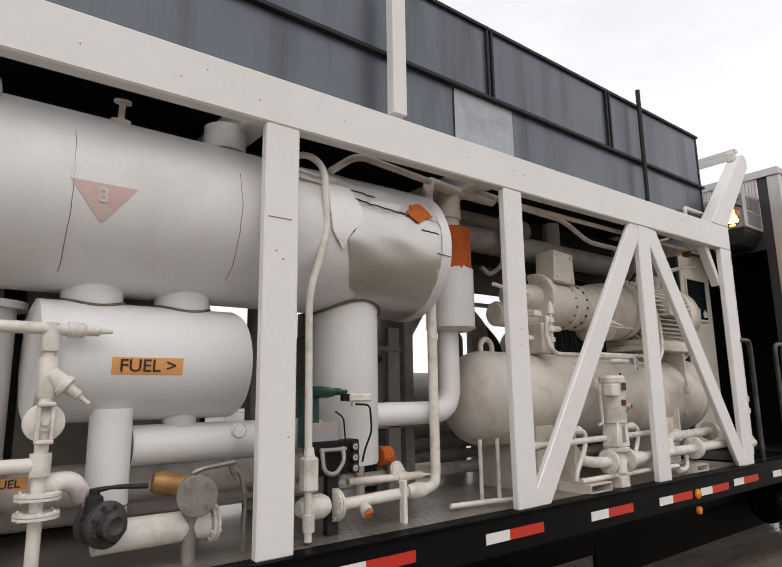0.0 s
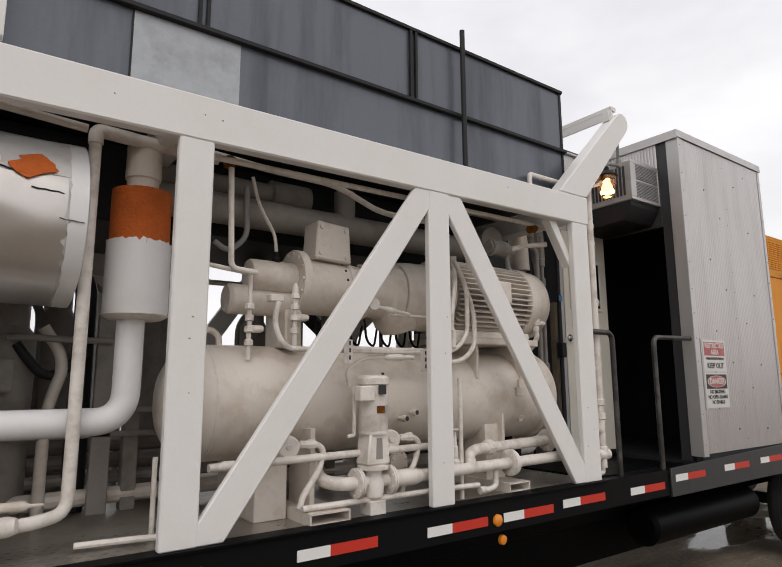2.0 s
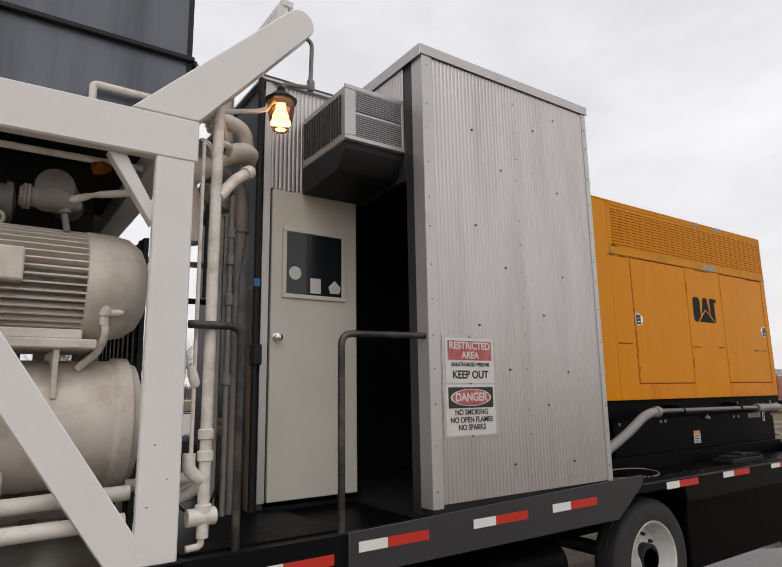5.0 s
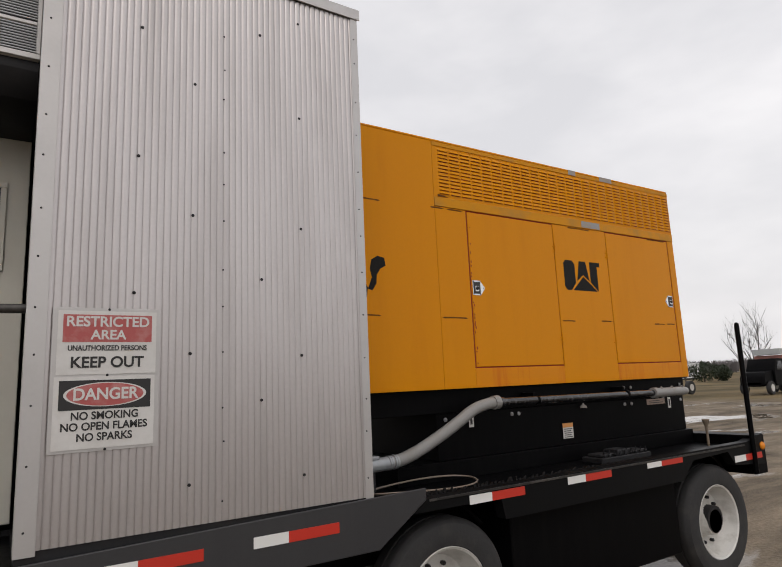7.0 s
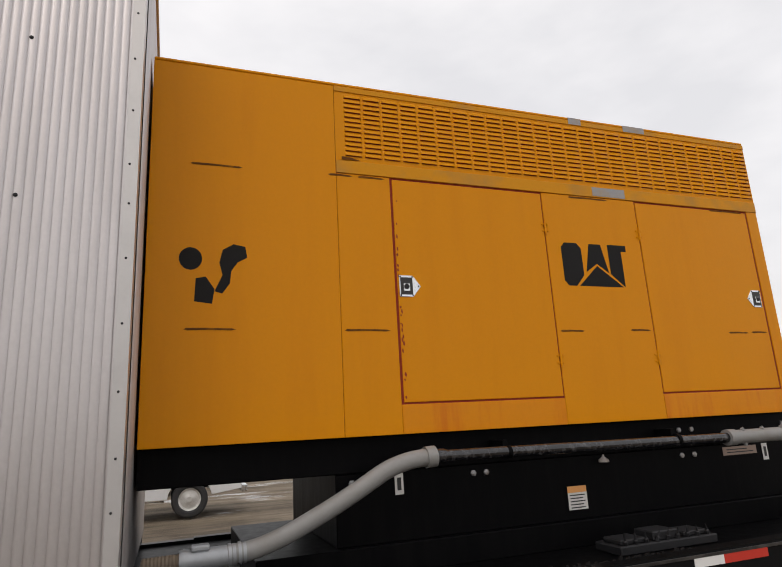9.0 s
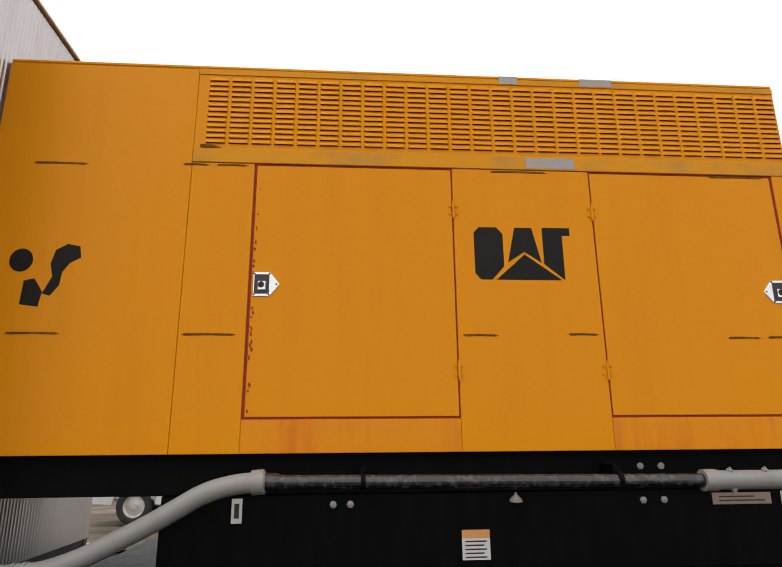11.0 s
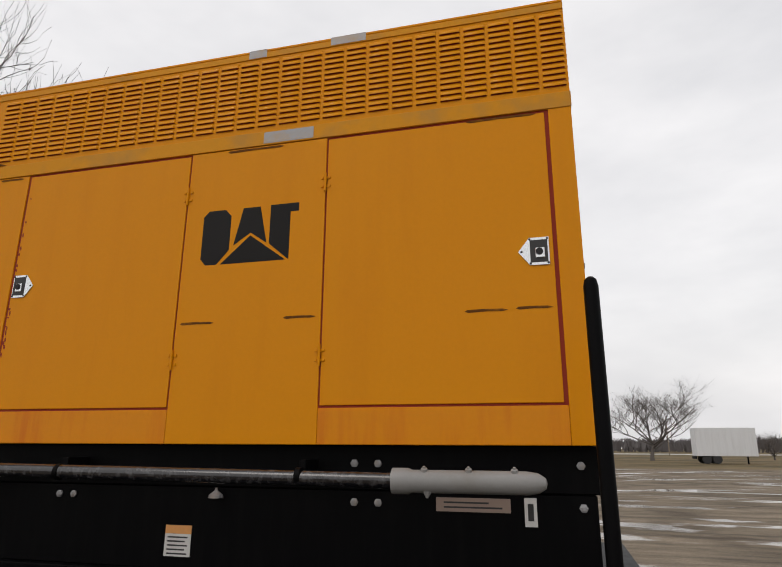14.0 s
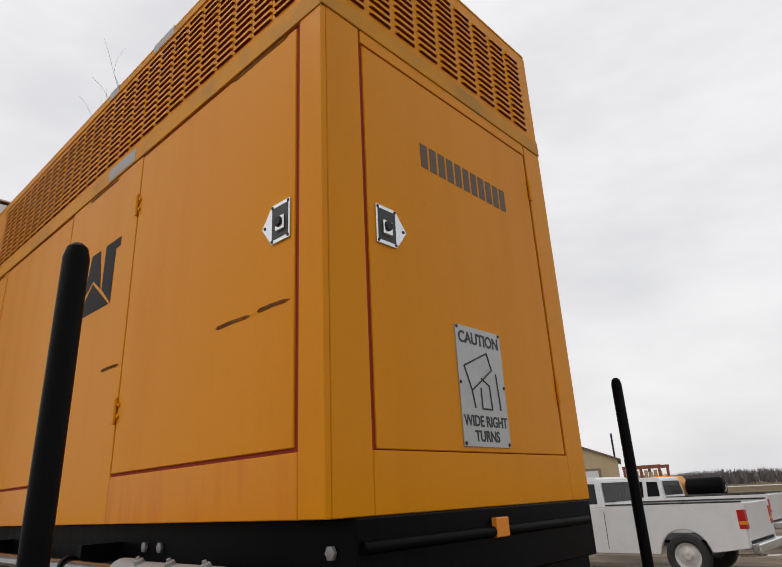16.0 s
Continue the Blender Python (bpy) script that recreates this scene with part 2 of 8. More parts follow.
def box(x0, x1, y0, y1, z0, z1, bev=0.004, bm=None):
    bm = bm or bmesh.new()
    vs = [bm.verts.new((x, y, z)) for x in (x0, x1) for y in (y0, y1) for z in (z0, z1)]
    fs = [(0, 1, 3, 2), (4, 6, 7, 5), (0, 4, 5, 1), (2, 3, 7, 6), (0, 2, 6, 4), (1, 5, 7, 3)]
    faces = [bm.faces.new([vs[i] for i in f]) for f in fs]
    if bev:
        es = {e for f in faces for e in f.edges}
        bmesh.ops.bevel(bm, geom=list(es), offset=bev, segments=1, affect="EDGES")
    return bm


def prism(outline, axis, a, b, bm=None, bev=0.0):
    """An outline of 2D points swept along an axis from a to b. axis 'y': points are (x, z); 'x': (y, z); 'z': (x, y)."""
    bm = bm or bmesh.new()
    put = {"y": lambda p, t: (p[0], t, p[1]), "x": lambda p, t: (t, p[0], p[1]), "z": lambda p, t: (p[0], p[1], t)}[axis]
    lo = [bm.verts.new(put(p, a)) for p in outline]
    hi = [bm.verts.new(put(p, b)) for p in outline]
    k = len(outline)
    fs = [bm.faces.new(lo), bm.faces.new(hi[::-1])]
    for i in range(k):
        fs.append(bm.faces.new((lo[i], hi[i], hi[(i + 1) % k], lo[(i + 1) % k])))
    bmesh.ops.recalc_face_normals(bm, faces=fs)
    if bev:
        bmesh.ops.bevel(bm, geom=list({e for f in fs for e in f.edges}), offset=bev, segments=1, affect="EDGES")
    return bm


def frame_of(d):
    d = Vector(d).normalized()
    u = d.cross(Vector((0, 0, 1)))
    if u.length < 1e-3:
        u = Vector((1, 0, 0))
    u.normalize()
    return d, u, u.cross(d)


def lathe(p, axis, profile, seg=24, bm=None, closed=True):
    """Profile of (distance along axis, radius) turned round the axis through p."""
    bm = bm or bmesh.new()
    d, u, v = frame_of(axis)
    p = Vector(p)
    rings = []
    for s, r in profile:
        if r < 1e-5:
            rings.append([bm.verts.new(p + d * s)])
        else:
            rings.append([bm.verts.new(p + d * s + (u * math.cos(a) + v * math.sin(a)) * r)
                          for a in (2 * math.pi * i / seg for i in range(seg))])
    fs = []
    for A, B in zip(rings, rings[1:]):
        for i in range(seg):
            j = (i + 1) % seg
            if len(A) == 1 and len(B) == 1:
                continue
            if len(A) == 1:
                fs.append(bm.faces.new((A[0], B[j], B[i])))
            elif len(B) == 1:
                fs.append(bm.faces.new((A[i], A[j], B[0])))
            else:
                fs.append(bm.faces.new((A[i], A[j], B[j], B[i])))
    if closed:
        for R in (rings[0], rings[-1]):
            if len(R) > 2:
                fs.append(bm.faces.new(R))
    bmesh.ops.recalc_face_normals(bm, faces=fs)
    return bm


def rod(p, q, r, seg=14, bm=None):
    p, q = Vector(p), Vector(q)
    return lathe(p, q - p, [(0, r), ((q - p).length, r)], seg, bm)


def round_path(pts, bend, steps=6):
    pts = [Vector(p) for p in pts]
    if bend <= 0 or len(pts) < 3:
        return pts
    out = [pts[0]]
    for a, b, c in zip(pts, pts[1:], pts[2:]):
        u, w = (a - b), (c - b)
        k = min(bend, u.length * 0.48, w.length * 0.48)
        s, e = b + u.normalized() * k, b + w.normalized() * k
        for i in range(steps + 1):
            t = i / steps
            out.append(s.lerp(b, t).lerp(b.lerp(e, t), t))
    out.append(pts[-1])
    return out


def tube(pts, r, bend=0.0, seg=12, bm=None, steps=6):
    bm = bm or bmesh.new()
    path = round_path(pts, bend, steps)
    d, u, v = frame_of(path[1] - path[0])
    rings, fs = [], []
    for i, p in enumerate(path):
        t = (path[min(i + 1, len(path) - 1)] - path[max(i - 1, 0)]).normalized()
        u = (u - t * u.dot(t)).normalized()
        v = t.cross(u)
        rr = r(i / (len(path) - 1)) if callable(r) else r
        rings.append([bm.verts.new(p + (u * math.cos(a) + v * math.sin(a)) * rr) for a in (2 * math.pi * k / seg for k in range(seg))])
    for A, B in zip(rings, rings[1:]):
        for k in range(seg):
            fs.append(bm.faces.new((A[k], A[(k + 1) % seg], B[(k + 1) % seg], B[k])))
    fs += [bm.faces.new(rings[0]), bm.faces.new(rings[-1])]
    bmesh.ops.recalc_face_normals(bm, faces=fs)
    return bm


def flange(p, axis, r, th, bolts=8, bm=None, hub=0.0):
    """Two discs with a gasket gap and a ring of bolts through them."""
    bm = bm or bmesh.new()
    d, u, v = frame_of(axis)
    p = Vector(p)
    h = hub or r * 0.6
    lathe(p - d * th, d, [(0, r * 0.97), (th * 0.08, r), (th * 0.9, r), (th * 0.9, h), (th * 1.1, h), (th * 1.1, r), (th * 1.92, r), (th * 2, r * 0.97)], 28, bm)
    for i in range(bolts):
        a = 2 * math.pi * (i + 0.5) / bolts
        c = p + (u * math.cos(a) + v * math.sin(a)) * r * 0.82
        lathe(c - d * th * 1.5, d, [(0, r * 0.09), (th * 0.5, r * 0.09), (th * 0.5, r * 0.055), (th * 2.5, r * 0.055), (th * 2.5, r * 0.09), (th * 3, r * 0.09)], 6, bm)
    return bm


def words(text, size, m, parent, material, name="lettering", spread=1.0, wide=1.0, thick=0.0006, bold=0.024):
    """Lettering as a mesh in the plane of m (x to the right, y up), centred."""
    cu = bpy.data.curves.new(name, "FONT")
    cu.body, cu.size, cu.align_x, cu.align_y, cu.space_character, cu.extrude = text, size, "CENTER", "CENTER", spread, thick
    cu.offset = size * bold
    tmp = new(name, cu)
    bpy.context.view_layer.update()
    me = bpy.data.meshes.new_from_object(tmp.evaluated_get(bpy.context.evaluated_depsgraph_get()))
    bpy.data.objects.remove(tmp)
    bpy.data.curves.remove(cu)
    base = BASE[parent.name]
    me.transform(Matrix.Translation(-base) @ m @ Matrix.Diagonal((wide, 1, 1, 1)))
    me.materials.clear()
    me.materials.append(material)
    ob = new(name, me)
    ob.parent = parent
    BASE[ob.name] = base
    return ob


def side_face(x, y, z, turn=0):
    """Upright plane that looks towards -y, its x along the trailer."""
    return pose(x, y, z, 90, 0, turn)


NEAR, FAR = 2.66, 4.84      # the trailer's two edges
DECK = 1.05

# ---- ground and distance ----
def ground_material():
    m = mat("wet_gravel_yard", (0.20, 0.16, 0.115), 0.85, spec=0.15, dirt=(0.075, 0.058, 0.042), dirt_amount=0.95, grain=0.45, scale=0.35, bump=0.25, fine=28.0)
    n, l = m.node_tree.nodes, m.node_tree.links
    b = n["Principled BSDF"]
    geo = n.new("ShaderNodeNewGeometry")
    # puddles: smooth dark water in the hollows
    mp2 = n.new("ShaderNodeMapping"); mp2.inputs["Scale"].default_value = (0.085, 0.2, 0.1)
    l.new(geo.outputs["Position"], mp2.inputs[0])
    pn = n.new("ShaderNodeTexNoise"); pn.inputs["Scale"].default_value = 2.2; pn.inputs["Detail"].default_value = 9; pn.inputs["Roughness"].default_value = 0.62
    l.new(mp2.outputs[0], pn.inputs["Vector"])
    rp = n.new("ShaderNodeValToRGB"); rp.color_ramp.elements[0].position, rp.color_ramp.elements[1].position = 0.545, 0.585
    l.new(pn.outputs["Fac"], rp.inputs[0])
    old = b.inputs["Roughness"].links[0].from_socket
    mr = n.new("ShaderNodeMix"); l.new(rp.outputs[0], mr.inputs[0]); l.new(old, mr.inputs[2]); mr.inputs[3].default_value = 0.04
    l.new(mr.outputs[0], b.inputs["Roughness"])
    oldn = b.inputs["Normal"].links[0].from_node
    ms = n.new("ShaderNodeMapRange"); ms.inputs["To Min"].default_value, ms.inputs["To Max"].default_value = 1.0, 0.02
    l.new(rp.outputs[0], ms.inputs["Value"]); l.new(ms.outputs[0], oldn.inputs["Strength"])
    # ruts and mud drawn out along the yard
    mp3 = n.new("ShaderNodeMapping"); mp3.inputs["Scale"].default_value = (0.35, 1.5, 1.0); mp3.inputs["Rotation"].default_value = (0, 0, radians(8))
    l.new(geo.outputs["Position"], mp3.inputs[0])
    rn = n.new("ShaderNodeTexNoise"); rn.inputs["Scale"].default_value = 0.9; rn.inputs["Detail"].default_value = 9; rn.inputs["Roughness"].default_value = 0.7
    l.new(mp3.outputs[0], rn.inputs["Vector"])
    rc = n.new("ShaderNodeMapRange"); rc.inputs["From Min"].default_value, rc.inputs["From Max"].default_value = 0.35, 0.65
    rc.inputs["To Min"].default_value, rc.inputs["To Max"].default_value = 0.5, 1.35
    l.new(rn.outputs["Fac"], rc.inputs["Value"])
    mud = n.new("ShaderNodeMix"); mud.data_type = "RGBA"; mud.blend_type = "MULTIPLY"; mud.inputs[0].default_value = 1.0
    l.new(b.inputs["Base Color"].links[0].from_socket, mud.inputs[6]); l.new(rc.outputs[0], mud.inputs[7])
    l.new(mud.outputs[2], b.inputs["Base Color"])
    # dry grass beyond the yard
    sx = n.new("ShaderNodeSeparateXYZ"); l.new(geo.outputs["Position"], sx.inputs[0])
    wob = n.new("ShaderNodeMath"); wob.operation = "MULTIPLY_ADD"; wob.inputs[1].default_value = 14.0
    l.new(pn.outputs["Fac"], wob.inputs[0]); l.new(sx.outputs["Y"], wob.inputs[2])
    gm = n.new("ShaderNodeMapRange"); gm.inputs["From Min"].default_value, gm.inputs["From Max"].default_value = 63.0, 68.0
    l.new(wob.outputs[0], gm.inputs["Value"])
    wx = n.new("ShaderNodeMath"); wx.operation = "MULTIPLY_ADD"; wx.inputs[1].default_value = 14.0
    l.new(pn.outputs["Fac"], wx.inputs[0]); l.new(sx.outputs["X"], wx.inputs[2])
    gx = n.new("ShaderNodeMapRange"); gx.inputs["From Min"].default_value, gx.inputs["From Max"].default_value = 46.0, 52.0
    l.new(wx.outputs[0], gx.inputs["Value"])
    gmax = n.new("ShaderNodeMath"); gmax.operation = "MAXIMUM"; l.new(gm.outputs[0], gmax.inputs[0]); l.new(gx.outputs[0], gmax.inputs[1])
    gn = n.new("ShaderNodeTexNoise"); gn.inputs["Scale"].default_value = 0.12; gn.inputs["Detail"].default_value = 8
    l.new(geo.outputs["Position"], gn.inputs["Vector"])
    gc = n.new("ShaderNodeValToRGB")
    gc.color_ramp.elements[0].position, gc.color_ramp.elements[0].color = 0.35, (0.080, 0.064, 0.033, 1)
    gc.color_ramp.elements[1].position, gc.color_ramp.elements[1].color = 0.65, (0.19, 0.14, 0.075, 1)
    l.new(gn.outputs["Fac"], gc.inputs[0])
    cm = n.new("ShaderNodeMix"); cm.data_type = "RGBA"
    l.new(gmax.outputs[0], cm.inputs[0]); l.new(b.inputs["Base Color"].links[0].from_socket, cm.inputs[6]); l.new(gc.outputs[0], cm.inputs[7])
    l.new(cm.outputs[2], b.inputs["Base Color"])
    rm2 = n.new("ShaderNodeMix"); l.new(gmax.outputs[0], rm2.inputs[0]); l.new(mr.outputs[0], rm2.inputs[2]); rm2.inputs[3].default_value = 0.95
    l.new(rm2.outputs[0], b.inputs["Roughness"])
    return m


def build_ground():
    bm = bmesh.new()
    xs = [-3000, -600, -150, -60, -30] + [-20 + 2 * i for i in range(36)] + [60, 100, 200, 600, 3000]
    ys = [-3000, -600, -100, -30] + [-16 + 2 * i for i in range(46)] + [90, 130, 200, 400, 900, 3000]
    rows = [[bm.verts.new((x, y, (0.05 * noise.noise(Vector((x * 0.13, y * 0.13, 0.3))) - 0.03) if abs(x) < 60 and -30 < y < 90 else 0.0)) for x in xs] for y in ys]
    for A, B in zip(rows, rows[1:]):
        for i in range(len(xs) - 1):
            bm.faces.new((A[i], A[i + 1], B[i + 1], B[i]))
    solo("ground", bm, ground_material(), (0, 0, 0), "wet gravel yard with puddles running out to dry grass", "ground", kind="structure")
    road_mat = mat("pale_road", (0.62, 0.62, 0.60), 0.5, dirt=(0.4, 0.4, 0.38), dirt_amount=0.4, scale=0.2)
    solo("road", box(-400, 500, 188, 204, 0.03, 0.10, 0), road_mat, (0, 196, 0), "pale wet country road across the field", "road", kind="structure")


def build_woods():
    """A belt of leafless trees far off: fine upright twigs and slender clumps with an uneven top."""
    rnd = random.Random(5)
    vs, fs = [], []
    for k in range(26000):
        a = radians(rnd.uniform(5, 150))
        d = rnd.uniform(300, 350)
        x, y = 12 + d * math.cos(a), d * math.sin(a)
        h = 5.4 + 1.5 * math.cos(a - 0.9) + 1.3 * noise.noise(Vector((a * 9, 0, 0))) + 1.1 * noise.noise(Vector((a * 60, 3, 0)))
        h *= rnd.uniform(0.55, 1.0) ** 0.5
        fine = k % 5 < 3
        h *= 1.0 if fine else 0.82
        w = rnd.uniform(0.05, 0.13) if fine else rnd.uniform(0.2, 0.6)
        t = Vector((-math.sin(a), math.cos(a), 0)) * w
        z0 = h * rnd.uniform(0.55, 0.8) if fine else rnd.uniform(-0.2, h * 0.5)
        p = Vector((x, y, z0))
        q = p + Vector((rnd.uniform(-1.3, 1.3), rnd.uniform(-1.3, 1.3), h - z0))
        m = p.lerp(q, rnd.uniform(0.45, 0.8))
        i = len(vs)
        vs += [p - t * 0.6, p + t * 0.6, m + t, q + t * 0.12, q - t * 0.12, m - t]
        fs.append((i, i + 1, i + 2, i + 3, i + 4, i + 5))
    woods = mat("winter_woods", (0.115, 0.105, 0.105), 0.95, dirt=(0.09, 0.082, 0.082), dirt_amount=0.5, scale=0.03, bump=0.0, vary=0.0)
    me = bpy.data.meshes.new("far_woods")
    me.from_pydata(vs, [], fs)
    me.materials.append(woods)
    tagged(new("far_woods", me), "grey-brown leafless woods along the horizon", "woods", kind="stuff")


def build_tree(base, height, spread, seed, label, trunk=0.16, twigs=5, split=3, crook=0.13, top=None, wide=None):
    """A bare winter tree: tapered trunk, forking limbs that curve upwards, fine twigs; grown to the given top and width."""
    rnd = random.Random(seed)
    ob = thing("bare_tree", base, label, "tree", "bare trees")
    b = Vector(base)
    built = {}

    def sweep(pts, r, seg, store):
        """A tapering tube through the points, added to a list of corners and faces."""
        vs, fs = store
        start = len(vs)
        d, u, v = frame_of(pts[1] - pts[0])
        for i, p in enumerate(pts):
            k = r * (1 - 0.55 * i / (len(pts) - 1))
            for j in range(seg):
                c = 2 * math.pi * j / seg
                vs.append(p - b + (u * math.cos(c) + v * math.sin(c)) * k)
        for i in range(len(pts) - 1):
            for j in range(seg):
                q = start + i * seg
                fs.append((q + j, q + (j + 1) % seg, q + seg + (j + 1) % seg, q + seg + j))

    def limb(name, p, d, length, r, depth):
        pts = [p]
        q, dd = p.copy(), d.copy()
        for i in range(4):
            bend = 0.13 if depth < 2 else crook
            dd = (dd + Vector((rnd.gauss(0, bend), rnd.gauss(0, bend), rnd.gauss(0.05 if depth < 1 else 0.11, bend * 0.7)))).normalized()
            q = q + dd * length / 4
            pts.append(q.copy())
        sweep(pts, r, 9 if depth == 0 else (5 if depth < 3 else 3), built.setdefault(name, ([], [])))
        if depth >= twigs:
            return
        n = split if depth else split + 4
        for i in range(n):
            at = rnd.uniform(0.4, 1.0) if depth else rnd.uniform(0.45, 1.0)
            k = min(int(at * 4), 3)
            o = pts[k].lerp(pts[k + 1], at * 4 - k)
            if depth == 0:
                turn = 2 * math.pi * (i + rnd.uniform(-0.3, 0.3)) / n
                side = Vector((math.cos(turn), math.sin(turn), rnd.uniform(-0.1, 0.5)))
            else:
                side = Vector((rnd.gauss(0, 1), rnd.gauss(0, 1), rnd.uniform(-0.1, 0.75))).normalized()
            nd = (dd * rnd.uniform(0.55, 1.0) + side * spread).normalized()
            limb("crown", o, nd, length * (rnd.uniform(0.6, 0.82) if depth else rnd.uniform(1.1, 1.6)), r * rnd.uniform(0.42, 0.58), depth + 1)

    limb("trunk", b - Vector((0, 0, 0.15)), Vector((0, 0, 1)), height * 0.19, trunk, 0)
    crown = built["crown"][0]
    up = top / max(p.z for p in crown) if top else 1.0
    out = wide / (max(p.x for p in crown) - min(p.x for p in crown)) if wide else 1.0
    for name, (vs, fs) in built.items():
        me = bpy.data.meshes.new(name)
        me.from_pydata([(p.x * out, p.y * out, p.z * up) for p in vs], [], fs)
        me.materials.append(M_BARK)
        new(name, me).parent = ob
    return ob


build_ground()
build_woods()
build_tree((11.5, 70.0, 0), 12.0, 0.75, 3, "round bare tree standing in the dry grass", 0.19, 5, 4, 0.15, 10.7, 9.0)
build_tree((26.6, 95.0, 0), 13.5, 1.2, 8, "wide spreading bare tree at the yard's edge", 0.19, 5, 4, 0.16, 12.2, 17.5)
build_tree((46.0, 108.0, 0), 6.6, 1.1, 15, "small round bare tree far across the grass", 0.16, 4, 4, 0.2)
build_tree((1.4, 10.0, 0), 16.5, 0.85, 11, "bare tree with crooked limbs behind the trailer", 0.32, 5, 5, 0.26, 12.2, 9.4)
build_tree((93.0, 52.0, 0), 6.0, 0.9, 21, "distant bare tree beyond the grass", 0.15, 4, 3)


# ---- trailer ----
def build_trailer():
    t = thing("trailer", (5.5, 3.75, 0), "long black flatbed trailer with reflector tape and white wheels", "trailer")
    for y0, y1, tag in ((NEAR - 0.012, NEAR + 0.07, 1), (FAR - 0.07, FAR + 0.012, 0)):
        rail = [(-3.0, 0.86), (6.86, 0.86), (6.86, 0.84), (9.12, 0.84), (9.22, 0.99), (10.0, 0.99), (9.73 + 0.3, 0.86), (11.93, 0.86), (12.1, 1.0), (12.62, 1.02),
                (12.72, 0.9), (13.22, 0.86), (13.22, 1.13), (12.95, 1.075), (9.4, 1.06), (9.4, 1.05), (-3.0, 1.05)]
        part("side_rail", prism(rail, "y", y0, y1), M_RAIL, t)
        lip = box(-3.0, 6.03, y0 - (0.02 if tag else 0.0), y1 + (0.0 if tag else 0.02), 1.035, 1.052, 0.003)
        part("rail_lip", lip, M_BLACK, t)
    part("skirt", prism([(6.86, 0.845), (9.10, 0.845), (9.42, 1.06), (9.42, 1.125), (6.86, 1.06)], "y", NEAR - 0.03, NEAR - 0.013, bev=0.003), M_GREY, t, "weathered grey skirt plate below the cabin")
    deck = mat("tread_plate", (0.34, 0.31, 0.27), 0.32, 0.6, dirt=(0.16, 0.13, 0.10), dirt_amount=0.6, scale=4.0, bump=0.02)
    part("deck", box(-3.0, 6.03, NEAR + 0.071, FAR - 0.071, 1.02, 1.046, 0.0), deck, t, "wet tread-plate deck")
    bm = bmesh.new()
    for i in range(27):
        for j in range(8):
            c = Vector((1.70 + 0.05 * i + 0.025 * (j % 2), 2.76 + 0.05 * j, 1.047))
            d = Vector((0.016, 0.006 * (1 if (i + j) % 2 else -1), 0))
            e = Vector((-d.y, d.x, 0)) * 0.35
            vs = [bm.verts.new(c + q) for q in (-d, e, d, -e)]
            up = bm.verts.new(c + Vector((0, 0, 0.003)))
            for k in range(4):
                bm.faces.new((vs[k], vs[(k + 1) % 4], up))
    tagged(part("tread_pattern", bm, deck, t), kind="stuff")
    rnd = random.Random(12)
    for k in range(62):
        x = 9.42 + 0.036 * k + rnd.uniform(-0.008, 0.008)
        h, w, lean = rnd.uniform(0.012, 0.042) * (1.0 - 0.45 * k / 62), rnd.uniform(0.008, 0.02), rnd.uniform(-0.012, 0.012)
        z = 1.056 + 0.004 * k / 62
        part("torn_strip", prism([(x - w, z), (x + w, z), (x + w * 0.7 + lean, z + h), (x - w * 0.4 + lean, z + h * 0.8)], "y", NEAR + 0.062, NEAR + 0.069), M_LOGO, t)
    part("edge_lip", box(9.45, 12.9, NEAR - 0.018, NEAR - 0.0125, 1.044, 1.058, 0.001), M_HANDRAIL, t, "worn bare steel lip")
    part("rear_deck", box(6.04, 13.05, NEAR + 0.071, FAR - 0.071, 0.99, 1.03, 0.0), M_BLACK, t)
    part("rear_sill", box(13.05, 13.25, NEAR - 0.01, FAR + 0.01, 0.78, 1.12, 0.006), M_BLACK, t)
    for x in (0.5, 2.5, 4.5, 6.5, 8.3, 10.8):
        part("cross_member", box(x - 0.05, x + 0.05, NEAR + 0.071, FAR - 0.071, 0.84, 1.0, 0.004), M_BLACK, t)
    for y in (3.2, 4.3):
        part("main_beam", box(-3.0, 13.04, y - 0.07, y + 0.07, 0.62, 0.985, 0.004), M_BLACK, t)
    # step platform between frame and cabin
    part("step_plate", box(6.04, 6.85, NEAR + 0.071, 3.46, 1.031, 1.06, 0.003), M_BLACK, t)
    # reflector tape: white pieces 0.18 m, red ones 0.28 m
    tapes = [(2.72, 0.948, 0), (3.624, 0.94, 0), (4.409, 0.932, 0), (5.0, 0.933, 0), (5.556, 0.946, 0), (6.325, 0.94, 0), (6.918, 0.982, 1), (7.71, 0.992, 1),
             (8.402, 1.0, 1), (9.747, 1.011, 0), (10.609, 1.021, 0), (11.489, 1.03, 0), (12.715, 0.946, 0), (1.8, 0.95, 0)]
    for x, z, skirted in tapes:
        y = NEAR - (0.032 if skirted else 0.014)
        part("white_reflector", box(x, x + 0.178, y - 0.002, y + 0.0015, z - 0.026, z + 0.026, 0), M_WHITE, t)
        part("red_reflector", box(x + 0.1785, x + 0.457, y - 0.002, y + 0.0015, z - 0.026, z + 0.026, 0), M_RED, t)
    for x, z in ((4.945, 0.927), (13.19, 1.02)):
        part("marker_lamp", lathe((x, NEAR - 0.013, z), (0, -1, 0), [(0, 0.036), (0.012, 0.034), (0.022, 0.02), (0.025, 0)], 18), M_AMBER, t, "amber marker lamp")
